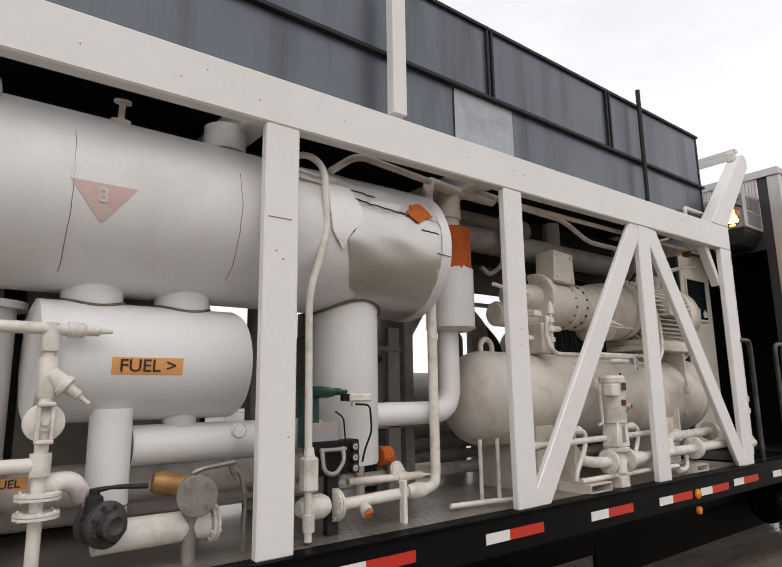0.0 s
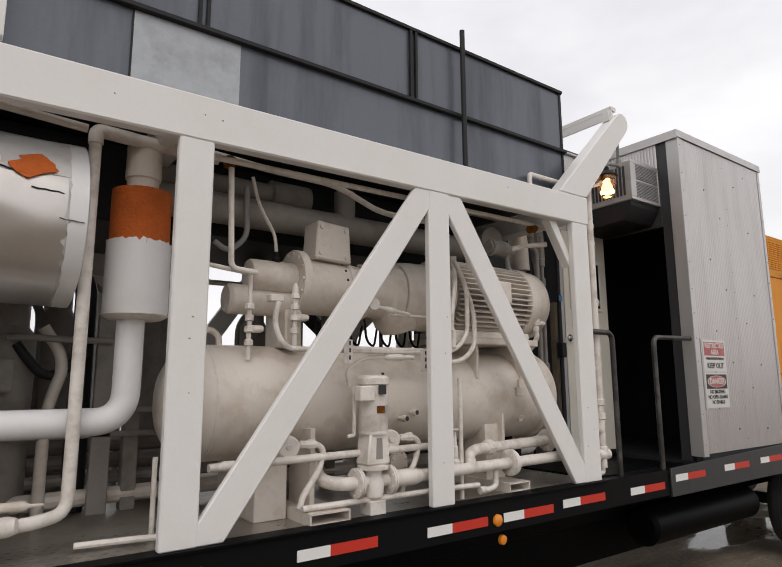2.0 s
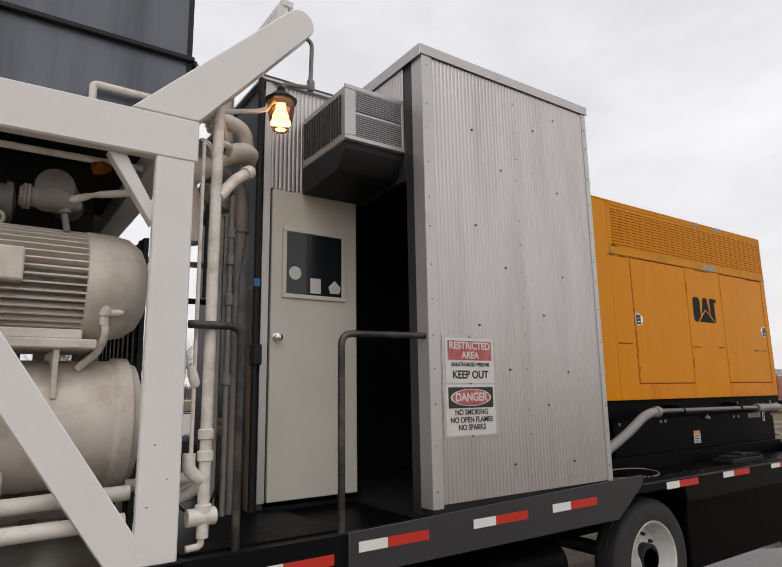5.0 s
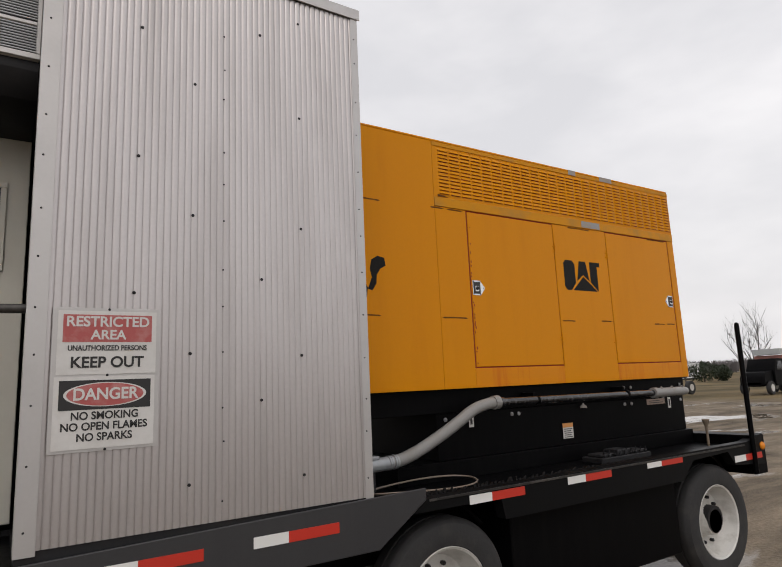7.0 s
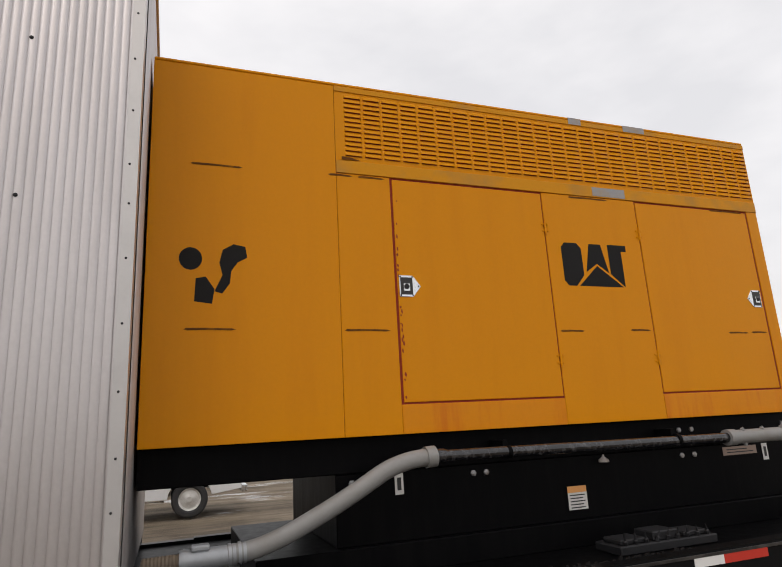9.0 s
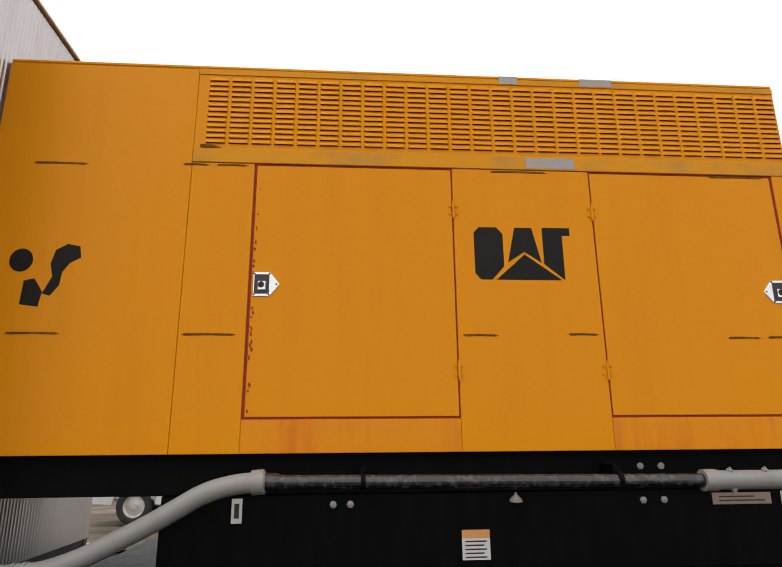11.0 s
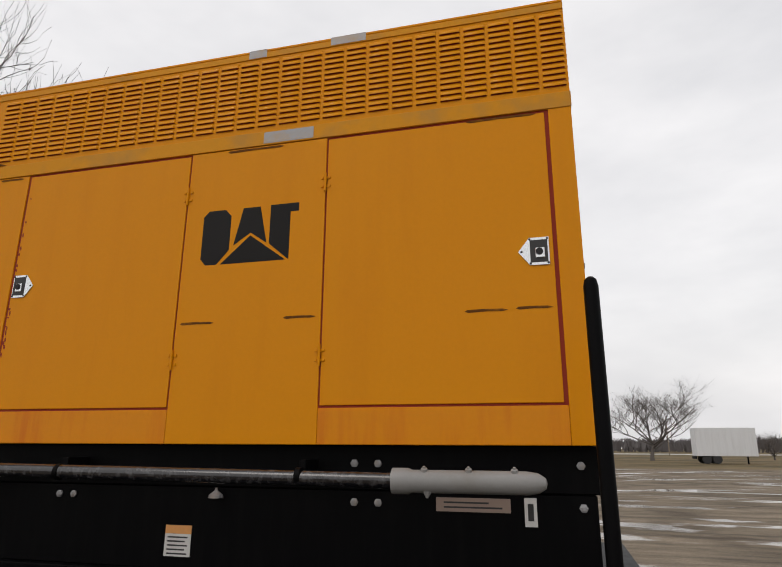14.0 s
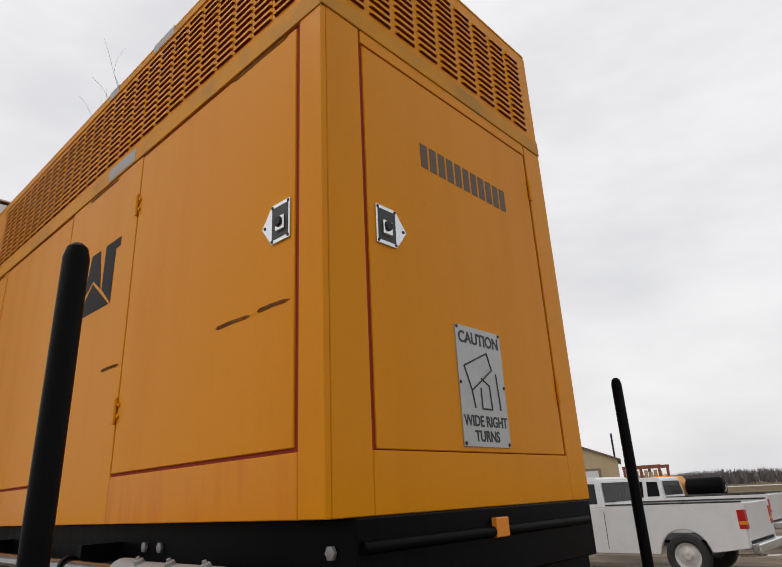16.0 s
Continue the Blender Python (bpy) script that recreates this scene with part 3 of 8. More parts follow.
    part("under_lamp", lathe((5.02, NEAR + 0.03, 0.80), (0, -1, 0), [(0, 0.03), (0.02, 0.027), (0.03, 0)], 16), M_AMBER, t, "amber lamp below the rail")
    part("belly_tank", lathe((6.95, 2.98, 0.55), (1, 0, 0), [(0, 0), (0.0, 0.12), (0.03, 0.155), (1.8, 0.155), (1.83, 0.12), (1.83, 0)], 28), M_BLACK, t, "black air tank slung under the frame")
    # Black box and sheets added so the shaded space under the trailer stays black.
    part("side_box", box(10.15, 11.95, 2.74, 3.1, 0.30, 0.855, 0.01), M_BLACK, t, "black box added to fill the dark space under the deck")
    part("inner_skirt", box(4.6, 9.15, 3.30, 3.33, 0.25, 0.845, 0.0), M_BLACK, t)
    part("inner_skirt", box(-3.0, 4.59, 3.30, 3.33, 0.45, 0.845, 0.0), M_BLACK, t)
    for x in (9.61, 12.48):
        for y, s in ((2.70, 1), (4.80, -1)):
            w = part("wheel", lathe((x, y + s * 0.05, 0.475), (0, s, 0), [(0.0, 0.06), (0.0, 0.11), (0.2, 0.11), (0.2, 0.06)], 24), M_DARK, t)
            R = 0.46
            part("tyre", lathe((x, y, 0.46), (0, s, 0), [(0.03, R * 0.63), (0.012, R * 0.66), (0.0, R * 0.8), (0.012, R * 0.93), (0.04, R * 0.985), (0.06, R), (0.10, R), (0.105, R * 0.975), (0.115, R * 0.975), (0.12, R), (0.17, R), (0.20, R * 0.985), (0.24, R * 0.93), (0.25, R * 0.66)], 56, closed=False), M_RUBBER, w)
            part("rim", lathe((x, y, 0.46), (0, s, 0), [(0.022, R * 0.655), (0.012, R * 0.64), (0.02, R * 0.61), (0.09, R * 0.57), (0.15, R * 0.5), (0.155, R * 0.3), (0.10, R * 0.26), (0.06, R * 0.24), (0.05, R * 0.2), (0.05, 0)], 44, closed=False), M_RIM, w, "dirty white steel rim")
            for i in range(10):
                a = 2 * math.pi * i / 10
                part("wheel_nut", lathe((x + math.cos(a) * R * 0.4, y + s * 0.155, 0.46 + math.sin(a) * R * 0.4), (0, -s, 0), [(0, 0.014), (0.03, 0.014), (0.035, 0.008), (0.035, 0)], 6), M_DARK, w)
    part("axle", rod((9.61, 2.8, 0.46), (9.61, 4.7, 0.46), 0.06), M_DARK, t)
    part("axle", rod((12.48, 2.8, 0.46), (12.48, 4.7, 0.46), 0.06), M_DARK, t)
    for y in (2.635, 4.845):
        st = lathe((13.02, y, 0.80), (0, 0, 1), [(0, 0.022), (1.31, 0.0215), (1.33, 0.017), (1.338, 0.008), (1.34, 0)], 18)
        part("stake", st, M_BLACK, t, "upright black steel stake")
    part("winch_pin", lathe((12.86, 2.95, 1.03), (0, 0, 1), [(0, 0.013), (0.165, 0.011), (0.175, 0.014), (0.235, 0.033), (0.24, 0.030), (0.24, 0)], 12), M_WOOD, t, "rusty flared pin")
    for x0, x1, y in ((9.2, 10.02, 0), (11.98, 12.95, 0)):
        part("fender", tube([(x0, 2.88, 0.80), (x0 + 0.18, 2.88, 0.975), (x1 - 0.18, 2.88, 0.975), (x1, 2.88, 0.80)], 0.012, 0.1), M_BLACK, t)
    # handrails of the step
    for pts in (((6.02, 2.69, 2.10), (6.28, 2.69, 2.10), (6.28, 2.69, 1.05)), ((7.43, 2.69, 2.10), (6.85, 2.69, 2.09), (6.85, 2.69, 1.05))):
        part("handrail", tube(pts, 0.020, 0.07), M_HANDRAIL, t, "bent black tube handrail")
    return t


TRAILER = build_trailer()


# ---- white steel frame ----
def slanted(x0, z0, x1, z1, w, y0, y1):
    """A square bar in the plane of the side, from (x0, z0) to (x1, z1), cut level at both ends."""
    h = w / 2
    return prism([(x0 - h, z0), (x0 + h, z0), (x1 + h, z1), (x1 - h, z1)], "y", y0, y1, bev=0.006)


def build_frame():
    f = thing("machine_skid", (3.0, 3.75, DECK), "off-white painted box-section steel frame on the trailer", "skid")
    for y0, y1, s in ((NEAR - 0.01, NEAR + 0.14, 1), (FAR - 0.14, FAR + 0.01, -1)):
        out_y, in_y = (y0, y0 + 0.052) if s > 0 else (y1, y1 - 0.052)
        part("top_beam", prism([(-3.2, 2.79), (6.02, 2.893), (6.02, 3.108), (-3.2, 3.02)], "y", out_y, out_y + s * 0.075, bev=0.008), M_FRAME, f)
        part("inner_flange", prism([(-3.2, 2.85), (5.98, 2.953), (5.98, 3.095), (-3.2, 3.00)], "y", out_y + s * 0.076, out_y + s * 0.15), M_FRAME, f)
        for x0, x1, top in ((-0.10, 0.06, 2.83), (1.474, 1.637, 2.848), (2.993, 3.156, 2.864), (4.462, 4.625, 2.880), (5.825, 6.005, 2.897)):
            if x0 < 0 and y0 < 3:
                continue
            part("post", box(x0, x1, min(out_y + s * 0.004, in_y), max(out_y + s * 0.004, in_y), DECK, top, 0.007), M_FRAME, f)
        part("diagonal", slanted(3.18, DECK + 0.002, 4.458, 2.878, 0.185, out_y + s * 0.008, in_y - s * 0.006), M_FRAME, f)
        part("diagonal", slanted(5.815, DECK + 0.002, 4.633, 2.878, 0.19, out_y + s * 0.008, in_y - s * 0.006), M_FRAME, f)
        # raked arm with a rounded end
        out = [(5.70, 3.108), (6.02, 3.111)]
        out += [(6.565 + 0.085 * math.cos(a), 3.855 + 0.085 * math.sin(a)) for a in (radians(d) for d in range(-40, 150, 19))]
        part("raked_arm", prism(out, "y", y0 + 0.004, y1 - 0.03, bev=0.006), M_FRAME, f, "raked lifting arm with rounded end")
        part("corner_brace", prism([(5.62, 2.89), (5.70, 2.89), (5.832, 2.66), (5.832, 2.56)], "y", y0 + 0.05, y1 - 0.03, bev=0.004), M_FRAME, f)
    part("cross_channel", box(6.46, 6.53, NEAR + 0.02, FAR - 0.02, 3.95, 3.99, 0.003), M_FRAME, f)
    part("cross_channel", box(6.46, 6.47, NEAR + 0.02, FAR - 0.02, 3.88, 3.95, 0.002), M_FRAME, f)
    part("stub", box(6.44, 6.50, NEAR + 0.03, NEAR + 0.09, 3.86, 3.95, 0.003), M_FRAME, f)
    for x in (-0.02, 1.54, 3.05, 5.92):
        part("cross_beam", box(x - 0.07, x + 0.07, NEAR + 0.141, FAR - 0.141, 2.93, 3.07, 0.006), M_FRAME, f)
    rnd = random.Random(33)
    y = NEAR - 0.0072
    part("paint_chip", box(1.49, 1.60, y, y + 0.0008, 2.42, 2.4245, 0), M_SEAL, f)
    for x0, x1 in ((1.474, 1.637), (2.993, 3.156), (4.462, 4.625), (5.825, 6.005)):
        for k in range(3):
            x, z, w = rnd.uniform(x0 + 0.02, x1 - 0.03), rnd.uniform(1.2, 2.85), rnd.uniform(0.003, 0.012)
            part("paint_chip", prism([(x, z), (x + w, z - 0.002), (x + w * 0.8, z + 0.004), (x + w * 0.2, z + 0.005)], "y", y, y + 0.0008), M_SEAL, f)
    for k in range(9):
        x, w = rnd.uniform(0.0, 5.9), rnd.uniform(0.004, 0.012)
        z = rnd.uniform(2.93, 3.03) + 0.0115 * x - 0.02
        part("paint_chip", prism([(x, z), (x + w, z - 0.003), (x + w * 0.8, z + 0.004), (x + w * 0.2, z + 0.005)], "y", NEAR - 0.0112, NEAR - 0.0103), M_SEAL, f)
    part("stand", box(2.20, 2.29, NEAR + 0.02, NEAR + 0.08, 3.115, 3.95, 0.004), M_FRAME, f, "white upright bar above the beam")
    return f


FRAME = build_frame()


# ---- grey cooler box above ----
def build_cooler():
    c = thing("cooler_box", (3.0, 3.8, 3.12), "grey galvanised air cooler box with angle ribs on the frame", "air cooler")
    x0, x1, y0, y1, z0, z1 = -0.5, 6.01, 2.845, 4.75, 3.13, 4.05
    part("side_panel", box(x0, x1, y0, y0 + 0.01, z0, z1, 0.002), M_STEEL, c)
    part("side_panel", box(x0, x1, y1 - 0.01, y1, z0, z1, 0.002), M_STEEL, c)
    part("end_panel", box(x1 - 0.01, x1, y0 + 0.0105, y1 - 0.0105, z0, z1, 0.002), M_STEEL, c)
    part("end_panel", box(x0, x0 + 0.01, y0 + 0.0105, y1 - 0.0105, z0, z1, 0.002), M_STEEL, c)
    part("floor_plate", box(x0 + 0.011, x1 - 0.011, y0 + 0.011, y1 - 0.011, 3.132, 3.15, 0), M_DARK, c)
    part("coil_top", box(x0 + 0.011, x1 - 0.011, y0 + 0.011, y1 - 0.011, 3.9, 3.95, 0), M_DARK, c)
    for z, d in ((3.53, 0.035), (4.035, 0.02)):
        part("angle_rib", box(x0 - 0.01, x1 + 0.012, y0 - d, y0 - 0.001, z - 0.012, z + 0.012, 0.002), M_DARK, c)
        part("angle_rib", box(x1 + 0.001, x1 + d, y0 - 0.0, y1, z - 0.012, z + 0.012, 0.002), M_DARK, c)
    for x in (3.13, 4.50):
        part("upright_rib", box(x - 0.03, x - 0.012, y0 - 0.022, y0 - 0.001, 3.545, 4.02, 0.002), M_DARK, c)
        part("upright_rib", box(x + 0.012, x + 0.03, y0 - 0.022, y0 - 0.001, 3.545, 4.02, 0.002), M_DARK, c)
    part("bare_panel", box(2.795, 3.334, y0 - 0.003, y0 - 0.0008, 3.14, 3.515, 0), M_GALV, c, "bare spangled galvanised panel")
    part("seam", box(2.79, 2.80, y0 - 0.004, y0 - 0.001, 3.14, 3.515, 0), M_DARK, c)
    part("corner_angle", box(x1 - 0.02, x1 + 0.006, y0 - 0.006, y0 - 0.001, z0, z1, 0.001), M_DARK, c)
    part("vent_pipe", tube([(4.89, y0 - 0.065, 3.02), (4.89, y0 - 0.065, 4.14)], 0.018), M_DARK, c, "thin dark vent pipe")
    # Dark duct block reaches low to shut out sky light and blacken the bay.
    part("fan_duct", box(0.2, 5.7, 3.62, 4.62, 2.66, 3.131, 0.01), M_DARK, c, "dark fan duct below the box, deepened to darken the bay")
    part("small_pipe", tube([(5.55, 2.80, 3.14), (5.55, 2.80, 3.245), (5.95, 2.80, 3.245)], 0.018, 0.02), M_PIPE, c)
    return c


build_cooler()


# ---- corrugated cabin ----
def corrugated(x0, x1, z0, z1, y, pitch=0.032, depth=0.0065, along="x"):
    bm = bmesh.new()
    n = int(round((x1 - x0) / pitch * 6))
    cols = []
    for i in range(n + 1):
        u = x0 + (x1 - x0) * i / n
        w = y - depth * min(1.0, 1.25 * abs(math.sin(math.pi * (u - x0) / pitch)) ** 0.6)
        p = (lambda z: (u, w, z)) if along == "x" else (lambda z: (w, u, z))
        cols.append([bm.verts.new(p(z)) for z in (z0, z1)])
    fs = []
    for a, b in zip(cols, cols[1:]):
        fs.append(bm.faces.new((a[0], b[0], b[1], a[1])))
    bmesh.ops.recalc_face_normals(bm, faces=fs)
    bmesh.ops.solidify(bm, geom=fs, thickness=0.0015)
    return bm


def build_cabin():
    c = thing("control_cabin", (8.2, 3.75, 1.06), "corrugated aluminium control cabin with a recessed doorway", "cabin")
    X0, X1, Z0, Z1 = 7.43, 9.08, 1.12, 3.985
    part("front_sheet", corrugated(X0 + 0.03, X1 - 0.03, Z0, Z1, NEAR), M_ALU, c, "ribbed aluminium sheet with screws")
    part("front_backing", box(X0 + 0.002, X1 - 0.002, NEAR + 0.004, NEAR + 0.06, 1.06, Z1, 0), M_DARK, c)
    # corner trims
    part("corner_trim", box(X0 - 0.004, X0 + 0.075, NEAR - 0.014, NEAR - 0.0095, Z0 - 0.02, Z1 + 0.02, 0.001), M_ALU_TRIM, c)
    part("corner_trim", box(X0 - 0.004, X0 + 0.0, NEAR - 0.0094, NEAR + 0.10, Z0 - 0.02, Z1 + 0.02, 0.001), M_ALU_TRIM, c)
    part("corner_trim", box(X1 - 0.045, X1 + 0.004, NEAR - 0.014, NEAR - 0.0095, Z0 - 0.02, Z1 + 0.02, 0.001), M_ALU_TRIM, c)
    part("corner_trim", box(X1 + 0.0, X1 + 0.004, NEAR - 0.0094, NEAR + 0.08, Z0 - 0.02, Z1 + 0.02, 0.001), M_ALU_TRIM, c)
    part("eave_trim", box(X0 - 0.02, X1 + 0.02, NEAR - 0.022, NEAR - 0.0145, Z1 - 0.04, Z1 + 0.03, 0.002), M_ALU_TRIM, c)
    part("roof", box(X0 - 0.02, X1 + 0.02, NEAR - 0.0144, FAR, Z1 + 0.021, Z1 + 0.035, 0.003), M_ALU_TRIM, c)
    part("roof_edge", box(X0 - 0.026, X0 - 0.018, NEAR - 0.02, 3.50, Z1 - 0.05, Z1 + 0.03, 0.002), M_ALU_TRIM, c)
    part("rear_roof", box(6.66, X0 - 0.021, 3.46, FAR, Z1 - 0.06, Z1 - 0.04, 0.003), M_ALU_TRIM, c)
    part("side_sheet", corrugated(NEAR + 0.082, FAR, Z0, Z1, X1 + 0.009, along="y"), M_ALU, c)
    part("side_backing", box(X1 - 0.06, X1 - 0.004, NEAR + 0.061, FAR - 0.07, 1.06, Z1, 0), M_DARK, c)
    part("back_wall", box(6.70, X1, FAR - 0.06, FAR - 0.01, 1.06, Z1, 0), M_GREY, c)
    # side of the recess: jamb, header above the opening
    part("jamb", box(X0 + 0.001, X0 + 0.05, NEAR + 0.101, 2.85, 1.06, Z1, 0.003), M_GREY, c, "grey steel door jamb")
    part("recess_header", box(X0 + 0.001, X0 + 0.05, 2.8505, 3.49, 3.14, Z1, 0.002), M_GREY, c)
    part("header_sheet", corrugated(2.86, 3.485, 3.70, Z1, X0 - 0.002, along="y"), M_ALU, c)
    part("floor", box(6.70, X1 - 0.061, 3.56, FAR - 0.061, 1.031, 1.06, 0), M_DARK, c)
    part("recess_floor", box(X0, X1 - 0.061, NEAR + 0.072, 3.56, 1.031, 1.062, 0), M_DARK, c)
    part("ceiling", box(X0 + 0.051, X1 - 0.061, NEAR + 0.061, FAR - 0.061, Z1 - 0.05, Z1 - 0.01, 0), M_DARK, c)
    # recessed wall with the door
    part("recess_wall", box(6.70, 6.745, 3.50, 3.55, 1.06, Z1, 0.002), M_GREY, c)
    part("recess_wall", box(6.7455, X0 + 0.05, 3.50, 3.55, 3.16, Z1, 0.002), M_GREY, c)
    part("recess_sheet", corrugated(6.75, X0 + 0.0, 3.155, 3.93, 3.497), M_ALU, c)
    part("recess_trim", box(6.697, 6.747, 3.478, 3.486, 1.10, 3.93, 0.001), M_ALU_TRIM, c)
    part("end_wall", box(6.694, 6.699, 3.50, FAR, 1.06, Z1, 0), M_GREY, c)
    d = part("door", prism([(6.765, 1.10), (7.425, 1.10), (7.425, 3.15), (6.765, 3.15)], "y", 3.48, 3.515, bev=0.004), M_CREAM, c, "cream painted steel door with a window")
    fr = bmesh.new()
    for a in ((6.84, 7.325, 2.86, 2.89), (6.84, 7.325, 2.40, 2.43), (6.84, 6.87, 2.4301, 2.8599), (7.295, 7.325, 2.4301, 2.8599)):
        box(a[0], a[1], 3.465, 3.4795, a[2], a[3], 0.003, fr)
    part("window_frame", fr, M_CREAM, d)
    part("pane", box(6.871, 7.294, 3.472, 3.4785, 2.431, 2.859, 0), M_WINDOW, d, "dark window glass")
    part("sticker", lathe((6.935, 3.4718, 2.575), (0, -1, 0), [(0, 0.046), (0.001, 0.046)], 24), M_SIGN, d, "round white sticker")
    part("sticker", box(7.05, 7.13, 3.4705, 3.4718, 2.445, 2.55, 0), M_SIGN, d, "square white sticker")
    part("sticker", prism([(7.205, 2.455), (7.275, 2.455), (7.29, 2.50), (7.24, 2.545), (7.19, 2.50)], "y", 3.4705, 3.4718), M_SIGN, d, "five-sided white sticker")
    part("door_knob", lathe((6.81, 3.479, 2.13), (0, -1, 0), [(0, 0.033), (0.006, 0.033), (0.008, 0.012), (0.03, 0.012), (0.035, 0.023), (0.052, 0.024), (0.057, 0.016), (0.058, 0)], 20), M_CHROME, d, "round worn door knob")
    # screws on the sheet
    bm = bmesh.new()
    rnd = random.Random(4)
    big = [(7.849, 2.847), (7.846, 2.183), (7.85, 3.52), (7.84, 1.50), (8.107, 2.582), (8.102, 1.901), (8.11, 3.28), (8.105, 1.30), (8.455, 1.666), (8.46, 3.66), (8.46, 2.28), (8.687, 3.216), (8.686, 2.573), (8.678, 1.887), (8.69, 3.80), (8.68, 1.28)]
    for x, z in big:
        lathe((x, NEAR - 0.0062, z), (0, -1, 0), [(0, 0.008), (0.003, 0.008), (0.004, 0.0052), (0.007, 0.0048), (0.007, 0)], 8, bm)
    for j in range(13):
        for x in (8.262, 9.055, 7.46):
            z = Z0 + 0.11 + j * 0.218 + rnd.uniform(-0.04, 0.04)
            y = NEAR - (0.0062 if x == 8.262 else 0.0138)
            lathe((x + rnd.uniform(-0.004, 0.004), y, z), (0, -1, 0), [(0, 0.005), (0.002, 0.0045), (0.0035, 0.003), (0.0035, 0)], 7, bm)
    tagged(part("screws", bm, M_DARK, c), kind="stuff")
    return c


build_cabin()


def build_aircon():
    a = thing("air_conditioner", (7.2, 3.17, 3.33), "beige window air conditioner mounted above the doorway", "air conditioner")
    x0, x1, y0, y1, z0, z1 = 6.97, 7.428, 2.86, 3.47, 3.33, 3.70
    part("case", box(x0 + 0.01, x1, y0 + 0.01, y1, z0, z1, 0.008), M_ALU_TRIM, a)
    for u in ((x0, x1, z0 - 0.0, z0 + 0.03), (x0, x1, z1 - 0.03, z1), (x0, x0 + 0.08, z0 + 0.0301, z1 - 0.0301), (x1 - 0.02, x1, z0 + 0.0301, z1 - 0.0301), (x0 + 0.0801, x1 - 0.0201, 3.505, 3.525)):
        part("face_frame", box(u[0], u[1], y0 - 0.006, y0 + 0.0095, u[2], u[3], 0.003), M_ALU_TRIM, a)
    part("coil", box(x0 + 0.081, x1 - 0.021, y0 + 0.004, y0 + 0.0097, z0 + 0.031, z1 - 0.031, 0), M_GREY, a)
    for i in range(22):
        z = z0 + 0.036 + 0.0142 * i
        if 3.495 < z < 3.53:
            continue
        part("grille_fin", box(x0 + 0.0802, x1 - 0.0202, y0 - 0.003, y0 + 0.0035, z, z + 0.006, 0), M_SIGN_GREY, a)
    bm = bmesh.new()
    for i in range(15):
        y = y0 + 0.06 + i * 0.036
        box(x0 + 0.002, x0 + 0.0095, y, y + 0.018, z0 + 0.05, z1 - 0.05, 0, bm)
    part("side_grille", bm, M_GREY, a)
    part("support_box", prism([(y0 + 0.02, z0 - 0.0008), (y1, z0 - 0.0008), (y1, z0 - 0.19), (y0 + 0.10, z0 - 0.17), (y0 + 0.02, z0 - 0.05)], "x", x0 + 0.012, x1, bev=0.004), M_DARK, a, "dark sheet-metal support box")
    return a


build_aircon()


def build_signs():
    y = NEAR - 0.013
    b = solo("sign_board", box(7.525, 7.962, y - 0.0006, y + 0.0065, 1.488, 2.106, 0.001), M_ALU_TRIM, (7.745, y, 1.488), "thin aluminium backing board behind the warning signs", "sign board")
    for bx, bz in ((7.745, 2.10), (7.745, 1.811), (7.745, 1.495)):
        part("board_screw", lathe((bx, y - 0.003, bz), (0, -1, 0), [(0, 0.006), (0.002, 0.005), (0.003, 0)], 8), M_DARK, b)
    y -= 0.001
    # restricted area
    x0, x1, z0, z1 = 7.545, 7.945, 1.815, 2.092
    s = solo("restricted_area_sign", box(x0, x1, y - 0.003, y, z0, z1, 0.0), M_SIGN, (7.745, y, z0), "faded red and white restricted area sign on the corrugated wall", "sign")
    part("red_panel", box(x0 + 0.02, x1 - 0.02, y - 0.0045, y - 0.0032, 1.955, 2.075, 0), M_SIGN_RED, s)
    cx = 7.745
    words("RESTRICTED", 0.062, side_face(cx, y - 0.0055, 2.043), s, M_SIGN, wide=0.98)
    words("AREA", 0.058, side_face(cx, y - 0.0055, 1.985), s, M_SIGN)
    words("UNAUTHORIZED PERSONS", 0.032, side_face(cx, y - 0.0045, 1.928), s, M_INK, wide=0.82)
    words("KEEP OUT", 0.066, side_face(cx, y - 0.0045, 1.865), s, M_INK, wide=0.98)
    z0, z1 = 1.502, 1.806
    s = solo("danger_sign", box(x0 - 0.005, x1 - 0.003, y - 0.003, y, z0, z1, 0.0), M_SIGN, (7.745, y, z0), "faded danger sign with red oval on black, no smoking", "sign")
    part("black_panel", box(x0 + 0.015, x1 - 0.02, y - 0.0045, y - 0.0032, 1.665, 1.79, 0), M_INK, s)
    for r, m, k in ((1.0, M_SIGN, 0.0052), (0.93, M_SIGN_RED, 0.006)):
        el = [(7.742 + 0.165 * r * math.cos(a), 1.728 + 0.052 * r * math.sin(a)) for a in (2 * math.pi * i / 40 for i in range(40))]
        part("oval", prism(el, "y", y - k, y - k + 0.0006), m, s)
    words("DANGER", 0.070, side_face(7.742, y - 0.007, 1.728), s, M_SIGN, wide=0.92)
    for k, tx in enumerate(("NO SMOKING", "NO OPEN FLAMES", "NO SPARKS")):
        words(tx, 0.046, side_face(7.742, y - 0.0045, 1.638 - 0.045 * k), s, M_INK, wide=0.92)


build_signs()


# ---- yellow generator ----
GY = 3.17
GX0, GX1, GZ0, GZ1 = 9.10, 13.045, 1.662, 3.557
GFAR = 4.38


